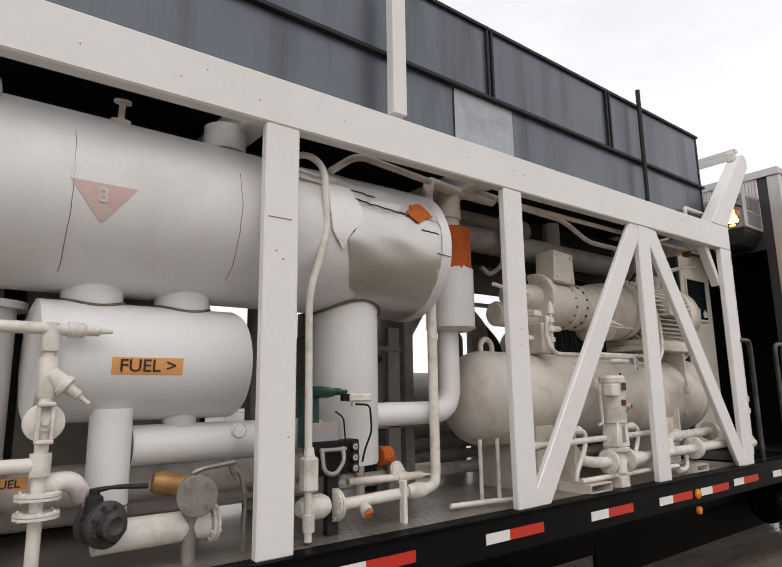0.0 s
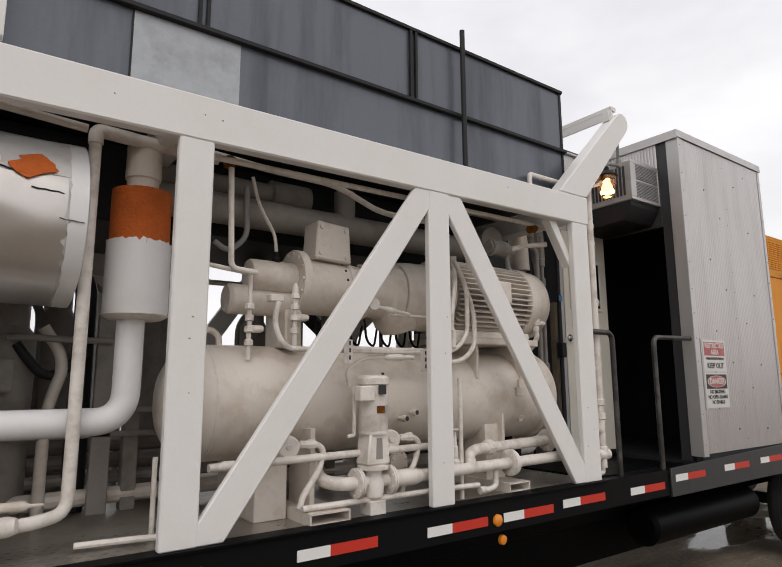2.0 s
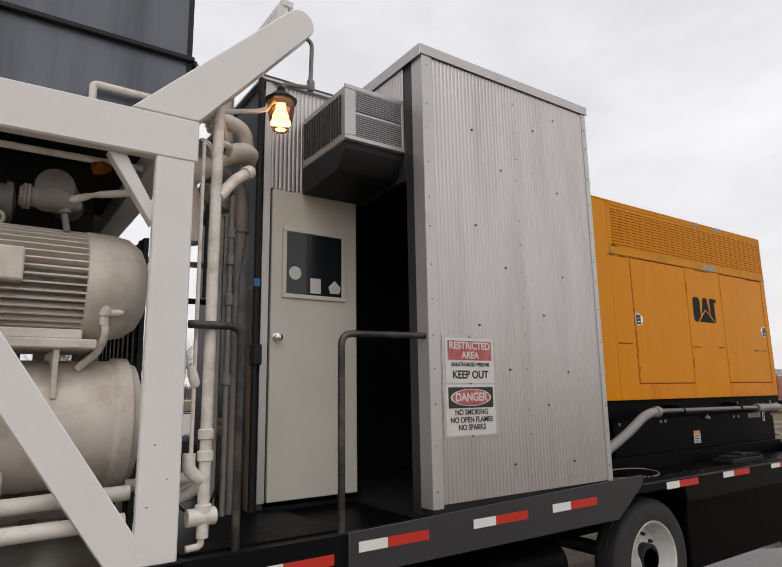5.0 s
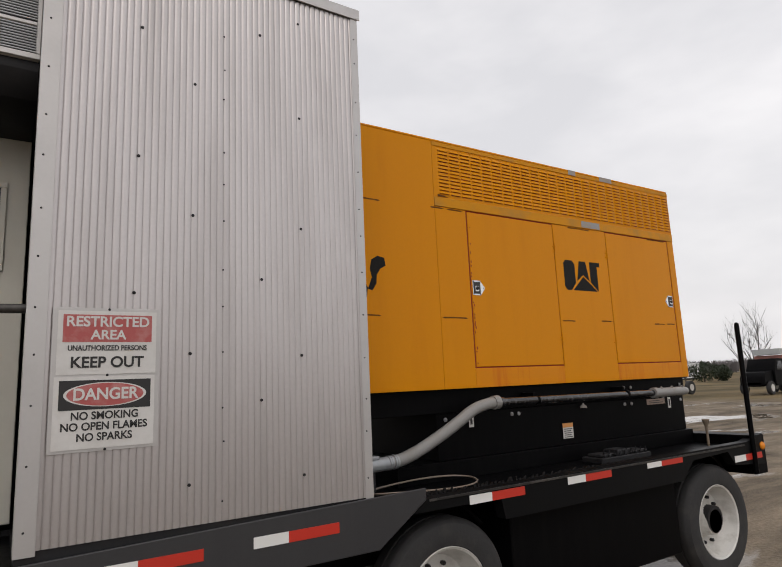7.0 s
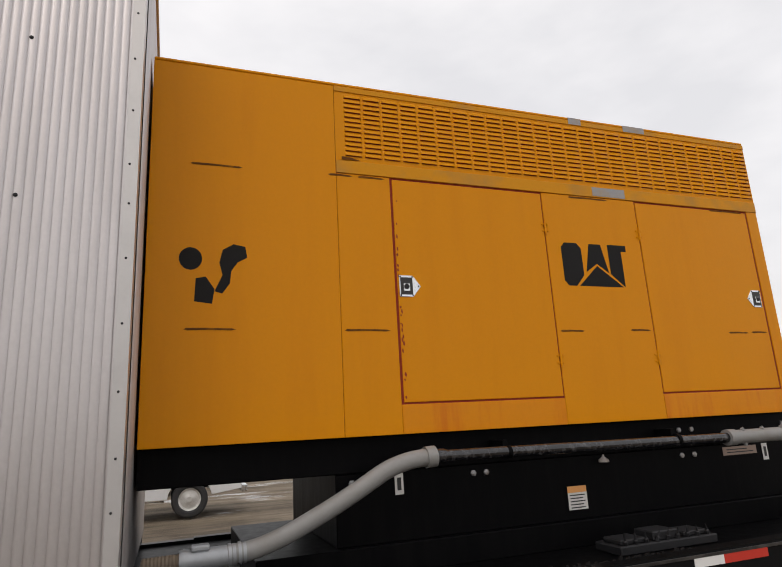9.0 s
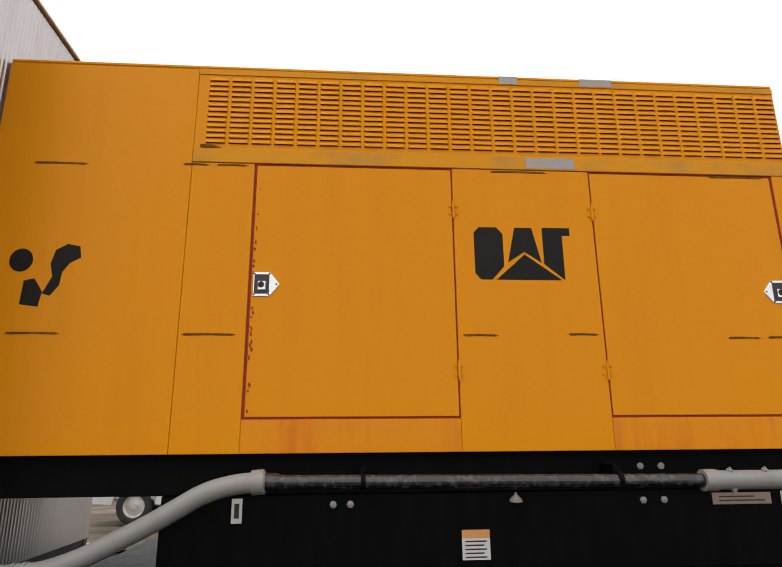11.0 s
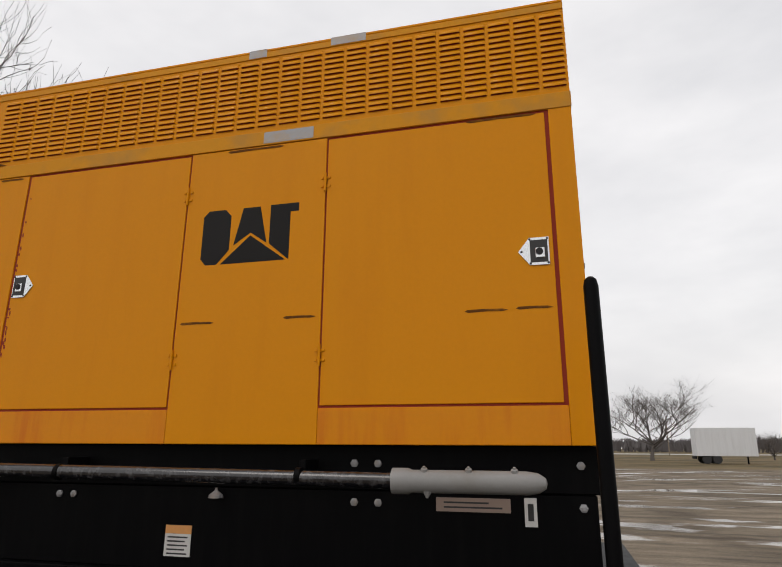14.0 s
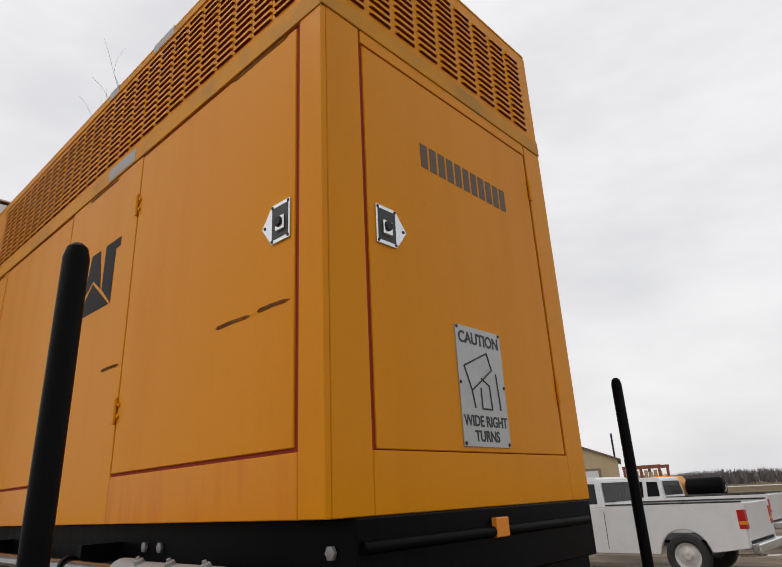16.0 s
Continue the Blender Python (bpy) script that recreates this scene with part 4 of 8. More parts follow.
def latch(parent, m, flip=1):
    """Recessed paddle latch with a pointed plate; m puts it on the panel (x right, y up, z out)."""
    base = BASE[parent.name]

    def put(bm):
        bmesh.ops.transform(bm, matrix=m, verts=bm.verts)
        return bm
    w, h = 0.05, 0.058
    out = [(-flip * (w + 0.002), -h), (flip * w * 0.5, -h), (flip * (w + 0.02), 0.0), (flip * w * 0.5, h), (-flip * (w + 0.002), h)]
    plate = part("latch_plate", put(prism(out, "z", 0.0005, 0.005, bev=0.0015)), M_CHROME, parent, "stainless paddle latch")
    part("recess", put(box(-flip * 0.012 - 0.034, -flip * 0.012 + 0.034, -0.046, 0.046, 0.0052, 0.0062, 0)), M_INK, plate)
    part("paddle", put(box(-flip * 0.014 - 0.016, -flip * 0.014 + 0.020, -0.030, 0.014, 0.0063, 0.012, 0.003)), M_CHROME, plate)
    part("keylock", put(lathe((-flip * 0.014, -0.004, 0.012), (0, 0, 1), [(0, 0.015), (0.006, 0.013), (0.006, 0)], 16)), M_DARK, plate)
    for q in ((-flip * 0.046, -0.05), (-flip * 0.046, 0.05), (flip * 0.022, -0.05), (flip * 0.022, 0.05), (flip * 0.055, 0)):
        part("rivet", put(lathe((q[0], q[1], 0.005), (0, 0, 1), [(0, 0.005), (0.002, 0.004), (0.002, 0)], 8)), M_DARK, plate)


def louvre_mesh():
    """One pressed louvre 0.088 m wide, open at its lower edge; x right, z out of the panel along -y."""
    bm = bmesh.new()
    w, h, d = 0.098, 0.022, 0.0085
    pts = [(0, h), (-d * 0.55, h * 0.75), (-d, h * 0.25), (-d, 0.0)]
    rows = []
    for i, s in ((0, 0.0), (1, 1.0), (2, 1.0), (3, 0.0)):
        x = (-w / 2, -w / 2 + 0.006, w / 2 - 0.006, w / 2)[i]
        rows.append([bm.verts.new((x, yy * s, zz)) for yy, zz in pts])
    for A, B in zip(rows, rows[1:]):
        for k in range(3):
            bm.faces.new((A[k], B[k], B[k + 1], A[k + 1]))
    for f in bm.faces:
        f.smooth = True
    me = bpy.data.meshes.new("louvre")
    bm.to_mesh(me)
    bm.free()
    return me


def build_generator():
    g = thing("generator", (11.0, 3.77, 1.05), "weathered yellow diesel generator enclosure on a black skid", "generator")
    core = part("inner_case", box(GX0 + 0.02, GX1 - 0.006, GY + 0.006, GFAR - 0.02, GZ0 + 0.01, GZ1 - 0.02, 0), M_RUSTLINE, g, "dark red primed inside behind the panel gaps")
    part("roof", box(GX0, GX1, GY - 0.002, GFAR, GZ1 - 0.02, GZ1, 0.006), M_YELLOW, g)
    gap = 0.0072

    def panel(name, x0, x1, z0, z1, y0=GY, lab=""):
        return part(name, box(x0 + gap, x1 - gap, y0, y0 + 0.019, z0 + gap, z1 - gap, 0.002), M_YELLOW, g, lab)
    top = GZ1 - 0.021
    p1 = part("side_panel", box(GX0, 10.013 - 0.001, GY, GY + 0.019, GZ0, top, 0.002), M_YELLOW, g)
    part("corner_post", box(12.945 + gap, GX1, GY, GY + 0.019, GZ0, 3.095, 0.002), M_YELLOW, g)
    part("stile", box(10.013 + 0.001, 10.318 - gap, GY, GY + 0.019, GZ0, 3.02, 0.002), M_YELLOW, g)
    part("sill_panel", box(10.318 - gap + 0.001, 11.278, GY, GY + 0.019, GZ0, 1.805, 0.002), M_YELLOW_RUST, g)
    part("middle_panel", box(11.279, 11.972, GY, GY + 0.019, GZ0, 3.02, 0.002), M_YELLOW, g)
    part("sill_panel", box(11.973, 12.945 + gap - 0.001, GY, GY + 0.019, GZ0, 1.805, 0.002), M_YELLOW_RUST, g)
    part("lintel", box(10.014, GX1, GY - 0.004, GY + 0.015, 3.023, 3.095, 0.002), M_YELLOW_DIRTY, g)
    part("louvre_panel", box(10.014, GX1, GY + 0.001, GY + 0.018, 3.0965, top, 0.0), M_YELLOW, g)
    part("louvre_rim", box(10.014, GX1, GY - 0.004, GY + 0.0005, 3.505, top, 0.001), M_YELLOW_DIRTY, g)
    d1 = panel("door", 10.318, 11.278, 1.808, 3.018)
    d2 = panel("door", 11.973, 12.943, 1.808, 3.018)
    latch(d1, side_face(10.385, GY, 2.414), 1)
    latch(d2, side_face(12.868, GY, 2.402), -1)
    for door, x in ((d1, 11.278), (d2, 11.973)):
        for z in (2.80, 2.02):
            bm = lathe((x, GY - 0.006, z - 0.045), (0, 0, 1), [(0, 0.006), (0.09, 0.006)], 10)
            for s in (-1, 1):
                for k in (-0.02, 0.02):
                    lathe((x + s * 0.017, GY - 0.001, z + k), (0, -1, 0), [(0, 0.008), (0.005, 0.007), (0.006, 0)], 8, bm)
                    box(min(x, x + s * 0.02), max(x, x + s * 0.02), GY - 0.003, GY - 0.0005, z + k - 0.006, z + k + 0.006, 0, bm)
            part("hinge", bm, M_YELLOW, door)
    # pressed louvres, side
    me = louvre_mesh()
    me.materials.append(M_YELLOW)
    base = BASE[g.name]
    panel_ob = g
    rest = bmesh.new()
    slots = bmesh.new()
    for i in range(27):
        for j in range(13):
            x, z = 10.115 + i * 0.1105, 3.126 + j * 0.0286
            if i >= 13:
                o = new("louvre", me)
                o.parent, o.location = panel_ob, Vector((x, GY + 0.001, z)) - base
            else:
                k0 = len(rest.verts)
                rest.from_mesh(me)
                rest.verts.ensure_lookup_table()
                bmesh.ops.translate(rest, verts=rest.verts[k0:], vec=(x, GY + 0.001, z))
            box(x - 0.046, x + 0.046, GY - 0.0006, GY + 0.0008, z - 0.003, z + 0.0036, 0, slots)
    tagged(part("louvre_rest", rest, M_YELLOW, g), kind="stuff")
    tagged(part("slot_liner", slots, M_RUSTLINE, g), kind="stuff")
    # end face
    EX = GX1
    part("end_post", box(EX - 0.019, EX, GY + 0.02, 3.325 - gap, GZ0, 3.03, 0.002), M_YELLOW, g)
    part("end_post", box(EX - 0.019, EX, 4.25 + gap, GFAR, GZ0, 3.03, 0.002), M_YELLOW, g)
    part("end_sill", box(EX - 0.019, EX, 3.325 - gap + 0.001, 4.25 + gap - 0.001, GZ0, 1.805, 0.002), M_YELLOW, g)
    part("end_lintel", box(EX - 0.015, EX + 0.004, GY + 0.0, GFAR, 3.031, 3.095, 0.002), M_YELLOW_DIRTY, g)
    part("end_louvre_panel", box(EX - 0.018, EX - 0.001, GY + 0.02, GFAR, 3.0965, top, 0), M_YELLOW, g)
    ed = part("end_door", box(EX - 0.019, EX, 3.325 + gap, 4.25 - gap, 1.808, 2.978, 0.002), M_YELLOW, g)
    part("end_rail", box(EX - 0.019, EX, 3.325, 4.25, 2.985, 3.030, 0.001), M_YELLOW, g)
    latch(ed, pose(EX, 3.41, 2.40, 90, 0, 90), 1)
    for z in (2.82, 2.02):
        part("hinge", lathe((EX + 0.005, 4.25, z - 0.045), (0, 0, 1), [(0, 0.006), (0.09, 0.006)], 10), M_YELLOW, ed)
    slots = bmesh.new()
    for i in range(9):
        for j in range(13):
            y, z = 3.30 + i * 0.1195, 3.126 + j * 0.0286
            o = new("louvre", me)
            o.parent = panel_ob
            o.matrix_local = Matrix.Translation(-base) @ pose(EX - 0.001, y, z, 0, 0, 90)
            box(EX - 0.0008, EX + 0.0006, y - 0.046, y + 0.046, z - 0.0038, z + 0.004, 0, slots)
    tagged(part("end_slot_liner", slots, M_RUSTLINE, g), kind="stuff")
    part("far_side", box(GX0, GX1 - 0.02, GFAR - 0.02, GFAR, GZ0, top, 0.002), M_YELLOW, g)
    part("front_end", box(GX0, GX0 + 0.019, GY + 0.02, GFAR - 0.021, GZ0, top, 0.002), M_YELLOW, g)
    # maker's mark as plain shapes
    z0, z1 = 2.448, 2.715
    part("mark_block", prism([(11.373, 2.48), (11.40, 2.449), (11.455, 2.449), (11.515, 2.515), (11.515, 2.68), (11.485, 2.713), (11.40, 2.713), (11.373, 2.685)], "y", GY - 0.0012, GY - 0.0004), M_LOGO, g, "plain black block of the maker's mark")
    part("mark_block", prism([(11.535, 2.535), (11.575, 2.713), (11.66, 2.713), (11.70, 2.535), (11.618, 2.59)], "y", GY - 0.0012, GY - 0.0004), M_LOGO, g)
    part("mark_block", prism([(11.712, 2.53), (11.712, 2.715), (11.85, 2.715), (11.85, 2.675), (11.81, 2.675), (11.81, 2.449)], "y", GY - 0.0012, GY - 0.0004), M_LOGO, g)
    part("mark_wedge", prism([(11.475, 2.449), (11.618, 2.577), (11.795, 2.449)], "y", GY - 0.0012, GY - 0.0004), M_LOGO, g)
    # a dark painted swirl, kept as plain shapes
    part("painted_swirl", prism([(9.405, 2.36), (9.440, 2.35), (9.475, 2.40), (9.480, 2.46), (9.510, 2.505), (9.555, 2.53), (9.545, 2.585), (9.490, 2.595), (9.440, 2.565), (9.425, 2.50), (9.440, 2.44)], "y", GY - 0.0012, GY - 0.0004), M_LOGO, g, "plain dark painted swirl")
    part("painted_spot", prism([(9.295 + 0.052 * math.cos(a), 2.515 + 0.055 * math.sin(a)) for a in (2 * math.pi * i / 20 for i in range(20))], "y", GY - 0.0012, GY - 0.0004), M_LOGO, g)
    part("painted_bar", prism([(9.315, 2.31), (9.395, 2.30), (9.405, 2.37), (9.365, 2.43), (9.320, 2.42)], "y", GY - 0.0012, GY - 0.0004), M_LOGO, g)
    # worn scuffs and bare patches
    for x0, x1, z in ((9.272, 9.505, 2.172), (10.03, 10.27, 2.17), (11.30, 11.47, 2.172), (11.80, 11.95, 2.178), (12.58, 12.75, 2.165), (12.78, 12.92, 2.168), (9.283, 9.532, 2.99), (9.97, 10.10, 3.0), (10.13, 10.28, 3.0), (11.47, 11.76, 3.0), (12.61, 12.90, 3.0)):
        z += 0.009
        bm = prism([(x0, z - 0.002), (x0 + 0.015, z - 0.0065), (x0 + 0.5 * (x1 - x0), z - 0.004), (x1 - 0.02, z - 0.006), (x1, z - 0.001), (x1 - 0.02, z + 0.004), (x0 + 0.4 * (x1 - x0), z + 0.006), (x0 + 0.01, z + 0.005)], "y", GY - 0.0016, GY - 0.0003)
        part("scuff", bm, M_SCUFF, g)
    for x0, x1, z0, z1, y in ((11.655, 11.905, 3.03, 3.088, GY - 0.0052), (11.975, 12.15, 3.51, 3.553, GY - 0.0052), (11.545, 11.64, 3.508, 3.553, GY - 0.0052)):
        part("bare_patch", box(x0, x1, y, y + 0.001, z0, z1, 0), M_PATCH, g)
    # rust chips along the door edge and at the louvre corner
    rnd = random.Random(9)
    for k in range(26):
        x = 10.33 + abs(rnd.gauss(0, 0.006))
        z = rnd.choice((rnd.uniform(2.05, 2.33), rnd.uniform(2.46, 2.62), rnd.uniform(1.83, 2.9)))
        h, w = rnd.uniform(0.004, 0.02), rnd.uniform(0.003, 0.008)
        part("rust_chip", prism([(x - 0.004, z), (x + w * 0.6, z - h * 0.4), (x + w, z + h * 0.3), (x + w * 0.3, z + h), (x - 0.004, z + h * 0.8)], "y", GY - 0.0012, GY - 0.0003), M_RUSTLINE, g)
    part("rust_patch", prism([(10.045, 3.099), (10.15, 3.099), (10.10, 3.113), (10.045, 3.117)], "y", GY - 0.0055, GY - 0.0045), M_SCUFF, g)
    # rear marks
    y = 3.575
    for k in range(11):
        part("mark_bar", box(EX + 0.0003, EX + 0.0012, y + k * 0.0445, y + k * 0.0445 + 0.034, 2.66, 2.745, 0), M_LOGO_FADED, ed)
    # skid
    SK = 3.245
    part("base_beam", box(GX0 + 0.0, GX1 + 0.012, SK, GFAR - 0.03, 1.49, GZ0 - 0.001, 0.004), M_BLACK, g)
    part("fuel_tank", box(9.98, 13.03, SK + 0.006, GFAR - 0.035, 1.16, 1.489, 0.004), M_BLACK, g)
    part("skid_foot", box(9.6, 13.06, SK - 0.04, GFAR, 1.03, 1.16, 0.004), M_BLACK, g)
    part("rear_bar", tube([(13.06, 3.26, 1.60), (13.06, 4.31, 1.60)], 0.014), M_BLACK, g)
    for x in (10.06, 10.715, 10.79, 12.112, 12.21, 12.98):
        for z in ((1.591, 1.444) if x > 11.5 else (1.445,)):
            part("bolt", lathe((x, SK if z > 1.5 else SK + 0.006, z), (0, -1, 0), [(0, 0.016), (0.008, 0.016), (0.010, 0.012), (0.011, 0)], 6), M_PATCH, g)
    part("warning_label", box(11.277, 11.40, SK + 0.003, SK + 0.0055, 1.21, 1.298, 0), M_SIGN, g)
    part("label_header", box(11.277, 11.40, SK + 0.003, SK + 0.0055, 1.2985, 1.332, 0), M_LABEL, g)
    lb = BASE[g.name]
    for k in range(5):
        part("label_bar", box(11.29, 11.385 - 0.012 * (k % 2), SK + 0.0022, SK + 0.0029, 1.218 + 0.016 * k, 1.224 + 0.016 * k, 0), M_INK, g)
    part("info_plate", box(12.44, 12.72, SK + 0.003, SK + 0.0055, 1.42, 1.47, 0), M_PLATE, g)
    for k in range(2):
        part("plate_bar", box(12.47, 12.69 - 0.05 * k, SK + 0.0022, SK + 0.0029, 1.433 + 0.017 * k, 1.439 + 0.017 * k, 0), M_INK, g)
    for x in (10.28, 12.77):
        part("small_label", box(x, x + 0.045, SK + 0.003, SK + 0.0055, 1.375, 1.475, 0), M_SIGN, g)
        part("label_bar", box(x + 0.012, x + 0.033, SK + 0.0022, SK + 0.0029, 1.395, 1.455, 0), M_INK, g)
    part("vent_cap", lathe((11.518, SK - 0.026, 1.447), (0, 0, 1), [(0, 0.03), (0.012, 0.028), (0.03, 0.006), (0.04, 0.005), (0.04, 0)], 14), M_PATCH, g)
    part("rear_lamp", box(13.057, 13.075, 3.75, 3.81, 1.585, 1.635, 0.002), M_AMBER, g, "small amber lamp")
    # wide turn sign
    s = solo("wide_turns_sign", box(EX + 0.0005, EX + 0.004, 3.672, 3.905, 1.822, 2.172, 0), M_SIGN_GREY, (EX, 3.79, 1.822), "grey aluminium caution sign with a turning truck drawing", "sign")
    face = lambda yy, zz: pose(EX + 0.0045, yy, zz, 90, 0, 90)
    words("CAUTION", 0.05, face(3.788, 2.135), s, M_INK, wide=0.92)
    words("WIDE RIGHT", 0.043, face(3.788, 1.892), s, M_INK, wide=0.88)
    words("TURNS", 0.043, face(3.788, 1.85), s, M_INK, wide=0.9)
    for a, b in (((3.70, 2.05), (3.82, 2.10)), ((3.70, 2.05), (3.73, 1.98)), ((3.73, 1.98), (3.84, 2.05)), ((3.82, 2.10), (3.84, 2.05)), ((3.73, 1.98), (3.74, 1.93)),
                 ((3.86, 2.04), (3.87, 1.93)), ((3.78, 2.02), (3.82, 2.0)), ((3.775, 1.99), (3.775, 1.93)), ((3.82, 2.0), (3.825, 1.93)), ((3.775, 1.93), (3.825, 1.93))):
        part("drawn_line", tube([(EX + 0.0045, a[0], a[1]), (EX + 0.0045, b[0], b[1])], 0.0027, 0, 5), M_INK, s)
    for q in ((3.68, 2.165), (3.897, 2.165), (3.68, 1.83), (3.897, 1.83), (3.678, 2.0), (3.9, 2.0)):
        part("rivet", lathe((EX + 0.004, q[0], q[1]), (1, 0, 0), [(0, 0.006), (0.002, 0.005), (0.002, 0)], 8), M_DARK, s)
    return g


build_generator()


def build_gen_pipe():
    p = thing("exhaust_drain_pipe", (11.0, 3.09, 1.03), "black pipe with grey hose and grey junction along the skid", "pipe")
    y = 3.09
    part("hose", tube([(9.47, y + 0.03, 1.215), (9.58, y + 0.03, 1.222), (9.72, y + 0.03, 1.265), (9.98, y + 0.01, 1.39), (10.20, y, 1.515), (10.32, y, 1.545), (10.44, y, 1.552)], 0.041, 0.16, 20), M_HOSE, p, "thick grey rubber hose")
    part("clamp", lathe((10.385, y, 1.549), (1, 0.0, 0.06), [(0, 0.05), (0.05, 0.05)], 20), M_HOSE, p)
    for x, r in ((9.475, 0.046), (9.492, 0.043), (9.515, 0.047), (9.535, 0.043)):
        part("clamp", lathe((x, y + 0.03, 1.215 + (x - 9.475) * 0.05), (1, 0, 0.05), [(0, 0.03), (0, r), (0.013, r), (0.013, 0.03)], 20), M_GALV, p, "steel hose clamp band")
    e = part("end_fitting", lathe((9.28, y + 0.03, 1.208), (1, 0, 0.03), [(0, 0.0), (0, 0.045), (0.02, 0.049), (0.05, 0.044), (0.19, 0.042), (0.2, 0.038)], 20), M_GALV, p, "grey cast conduit fitting")
    part("cover", box(9.325, 9.40, y - 0.005, y + 0.065, 1.246, 1.268, 0.006), M_GALV, e)
    part("nipple", lathe((9.13, y + 0.03, 1.204), (1, 0, 0.02), [(0.0, 0.0)] + [(0.01 + 0.007 * i, 0.036 if i % 2 else 0.033) for i in range(21)], 16), M_WOOD, e, "rusty threaded nipple")
    part("saddle", box(9.33, 9.37, y + 0.01, y + 0.05, 1.046, 1.168, 0.003), M_DARK, e)
    part("black_pipe", rod((10.40, y, 1.551), (12.34, y, 1.535), 0.029, 20), M_BPIPE, p, "scratched glossy black pipe")
    part("coupling", lathe((10.42, y, 1.551), (1, 0, 0), [(0, 0.036), (0.06, 0.036), (0.08, 0.03)], 20), M_BPIPE, p)
    for x in (10.83, 11.93):
        part("strap", lathe((x, y, 1.545), (1, 0, 0), [(0, 0.033), (0.02, 0.033)], 20), M_BLACK, p)
        part("bracket", box(x - 0.004, x + 0.024, y + 0.025, 3.246, 1.55, 1.605, 0.002), M_BLACK, p)
    j = part("junction_body", lathe((12.31, y, 1.535), (1, 0, 0), [(0, 0.0), (0, 0.046), (0.06, 0.046), (0.07, 0.040), (0.48, 0.040), (0.52, 0.034), (0.545, 0.018), (0.55, 0)], 24), M_HOSE, p, "grey cast conduit body with screwed cover")
    for x in (12.43, 12.59, 12.75):
        part("lug", lathe((x, y - 0.012, 1.569), (0, -0.4, 1), [(0, 0.014), (0.012, 0.012), (0.014, 0.006), (0.02, 0.005), (0.02, 0)], 10), M_HOSE, j)
    part("lug", lathe((12.44, y - 0.012, 1.499), (0, -0.2, -1), [(0, 0.016), (0.02, 0.004), (0.02, 0)], 10), M_HOSE, j)
    return p


build_gen_pipe()


def build_deck_clutter():
    h = thing("wire_hoop", (9.75, 2.95, 1.06), "rusty brown wire hoop lying on the deck", "hoop")
    part("wire", tube([(9.62 + 0.42 * math.cos(a), 2.95 + 0.20 * math.sin(a), 1.078 + 0.01 * math.sin(2 * a)) for a in (2 * math.pi * i / 40 for i in range(41))], 0.006, 0, 6), M_WIRE, h)
    b = thing("battery_tray", (11.6, 2.98, 1.03), "black battery tray with cable clamps on the deck", "tray")
    part("tray", box(11.30, 11.92, 2.90, 3.10, 1.031, 1.075, 0.006), M_DARK, b)
    rnd = random.Random(8)
    for k in range(3):
        part("bracket", box(11.32 + 0.2 * k, 11.48 + 0.2 * k, 2.92, 3.06, 1.0755, 1.10 + 0.02 * (k % 2), 0.006), M_DARK, b)
    for k in range(9):
        x = 11.34 + 0.066 * k
        part("clamp", lathe((x, 2.915, 1.076), (rnd.uniform(-0.3, 0.3), -0.2, 1), [(0, 0.011), (0.02, 0.011), (0.024, 0.006), (rnd.uniform(0.035, 0.06), 0.004), (0.061, 0)], 8), M_DARK, b)


build_deck_clutter()


# ---- vessels on the frame ----
def sheet_on_cylinder(xc, yc, zc, R, x_of, th0, th1, n=28, thick=0.003, cols=10, wob=0.0):
    """A sheet lying on a lying cylinder. th 0 faces -y, 90 up; x_of(th) gives its two edges along x."""
    bm = bmesh.new()
    rows = []
    for i in range(n + 1):
        th = th0 + (th1 - th0) * i / n
        a, b = x_of(th)
        row = []
        for k in range(cols + 1):
            x = a + (b - a) * k / cols
            r = R + wob * noise.noise(Vector((x * 5, th * 0.06, 0)))
            row.append(bm.verts.new((x, yc - r * math.cos(radians(th)), zc + r * math.sin(radians(th)))))
        rows.append(row)
    fs = []
    for A, B in zip(rows, rows[1:]):
        for k in range(cols):
            fs.append(bm.faces.new((A[k], A[k + 1], B[k + 1], B[k])))
    bmesh.ops.recalc_face_normals(bm, faces=fs)
    bmesh.ops.solidify(bm, geom=fs, thickness=thick)
    return bm


def ragged(x, amp, seed, f=0.055):
    return lambda th: x + amp * noise.noise(Vector((th * f, seed, 0))) + amp * 0.5 * noise.noise(Vector((th * f * 3.3, seed, 4)))


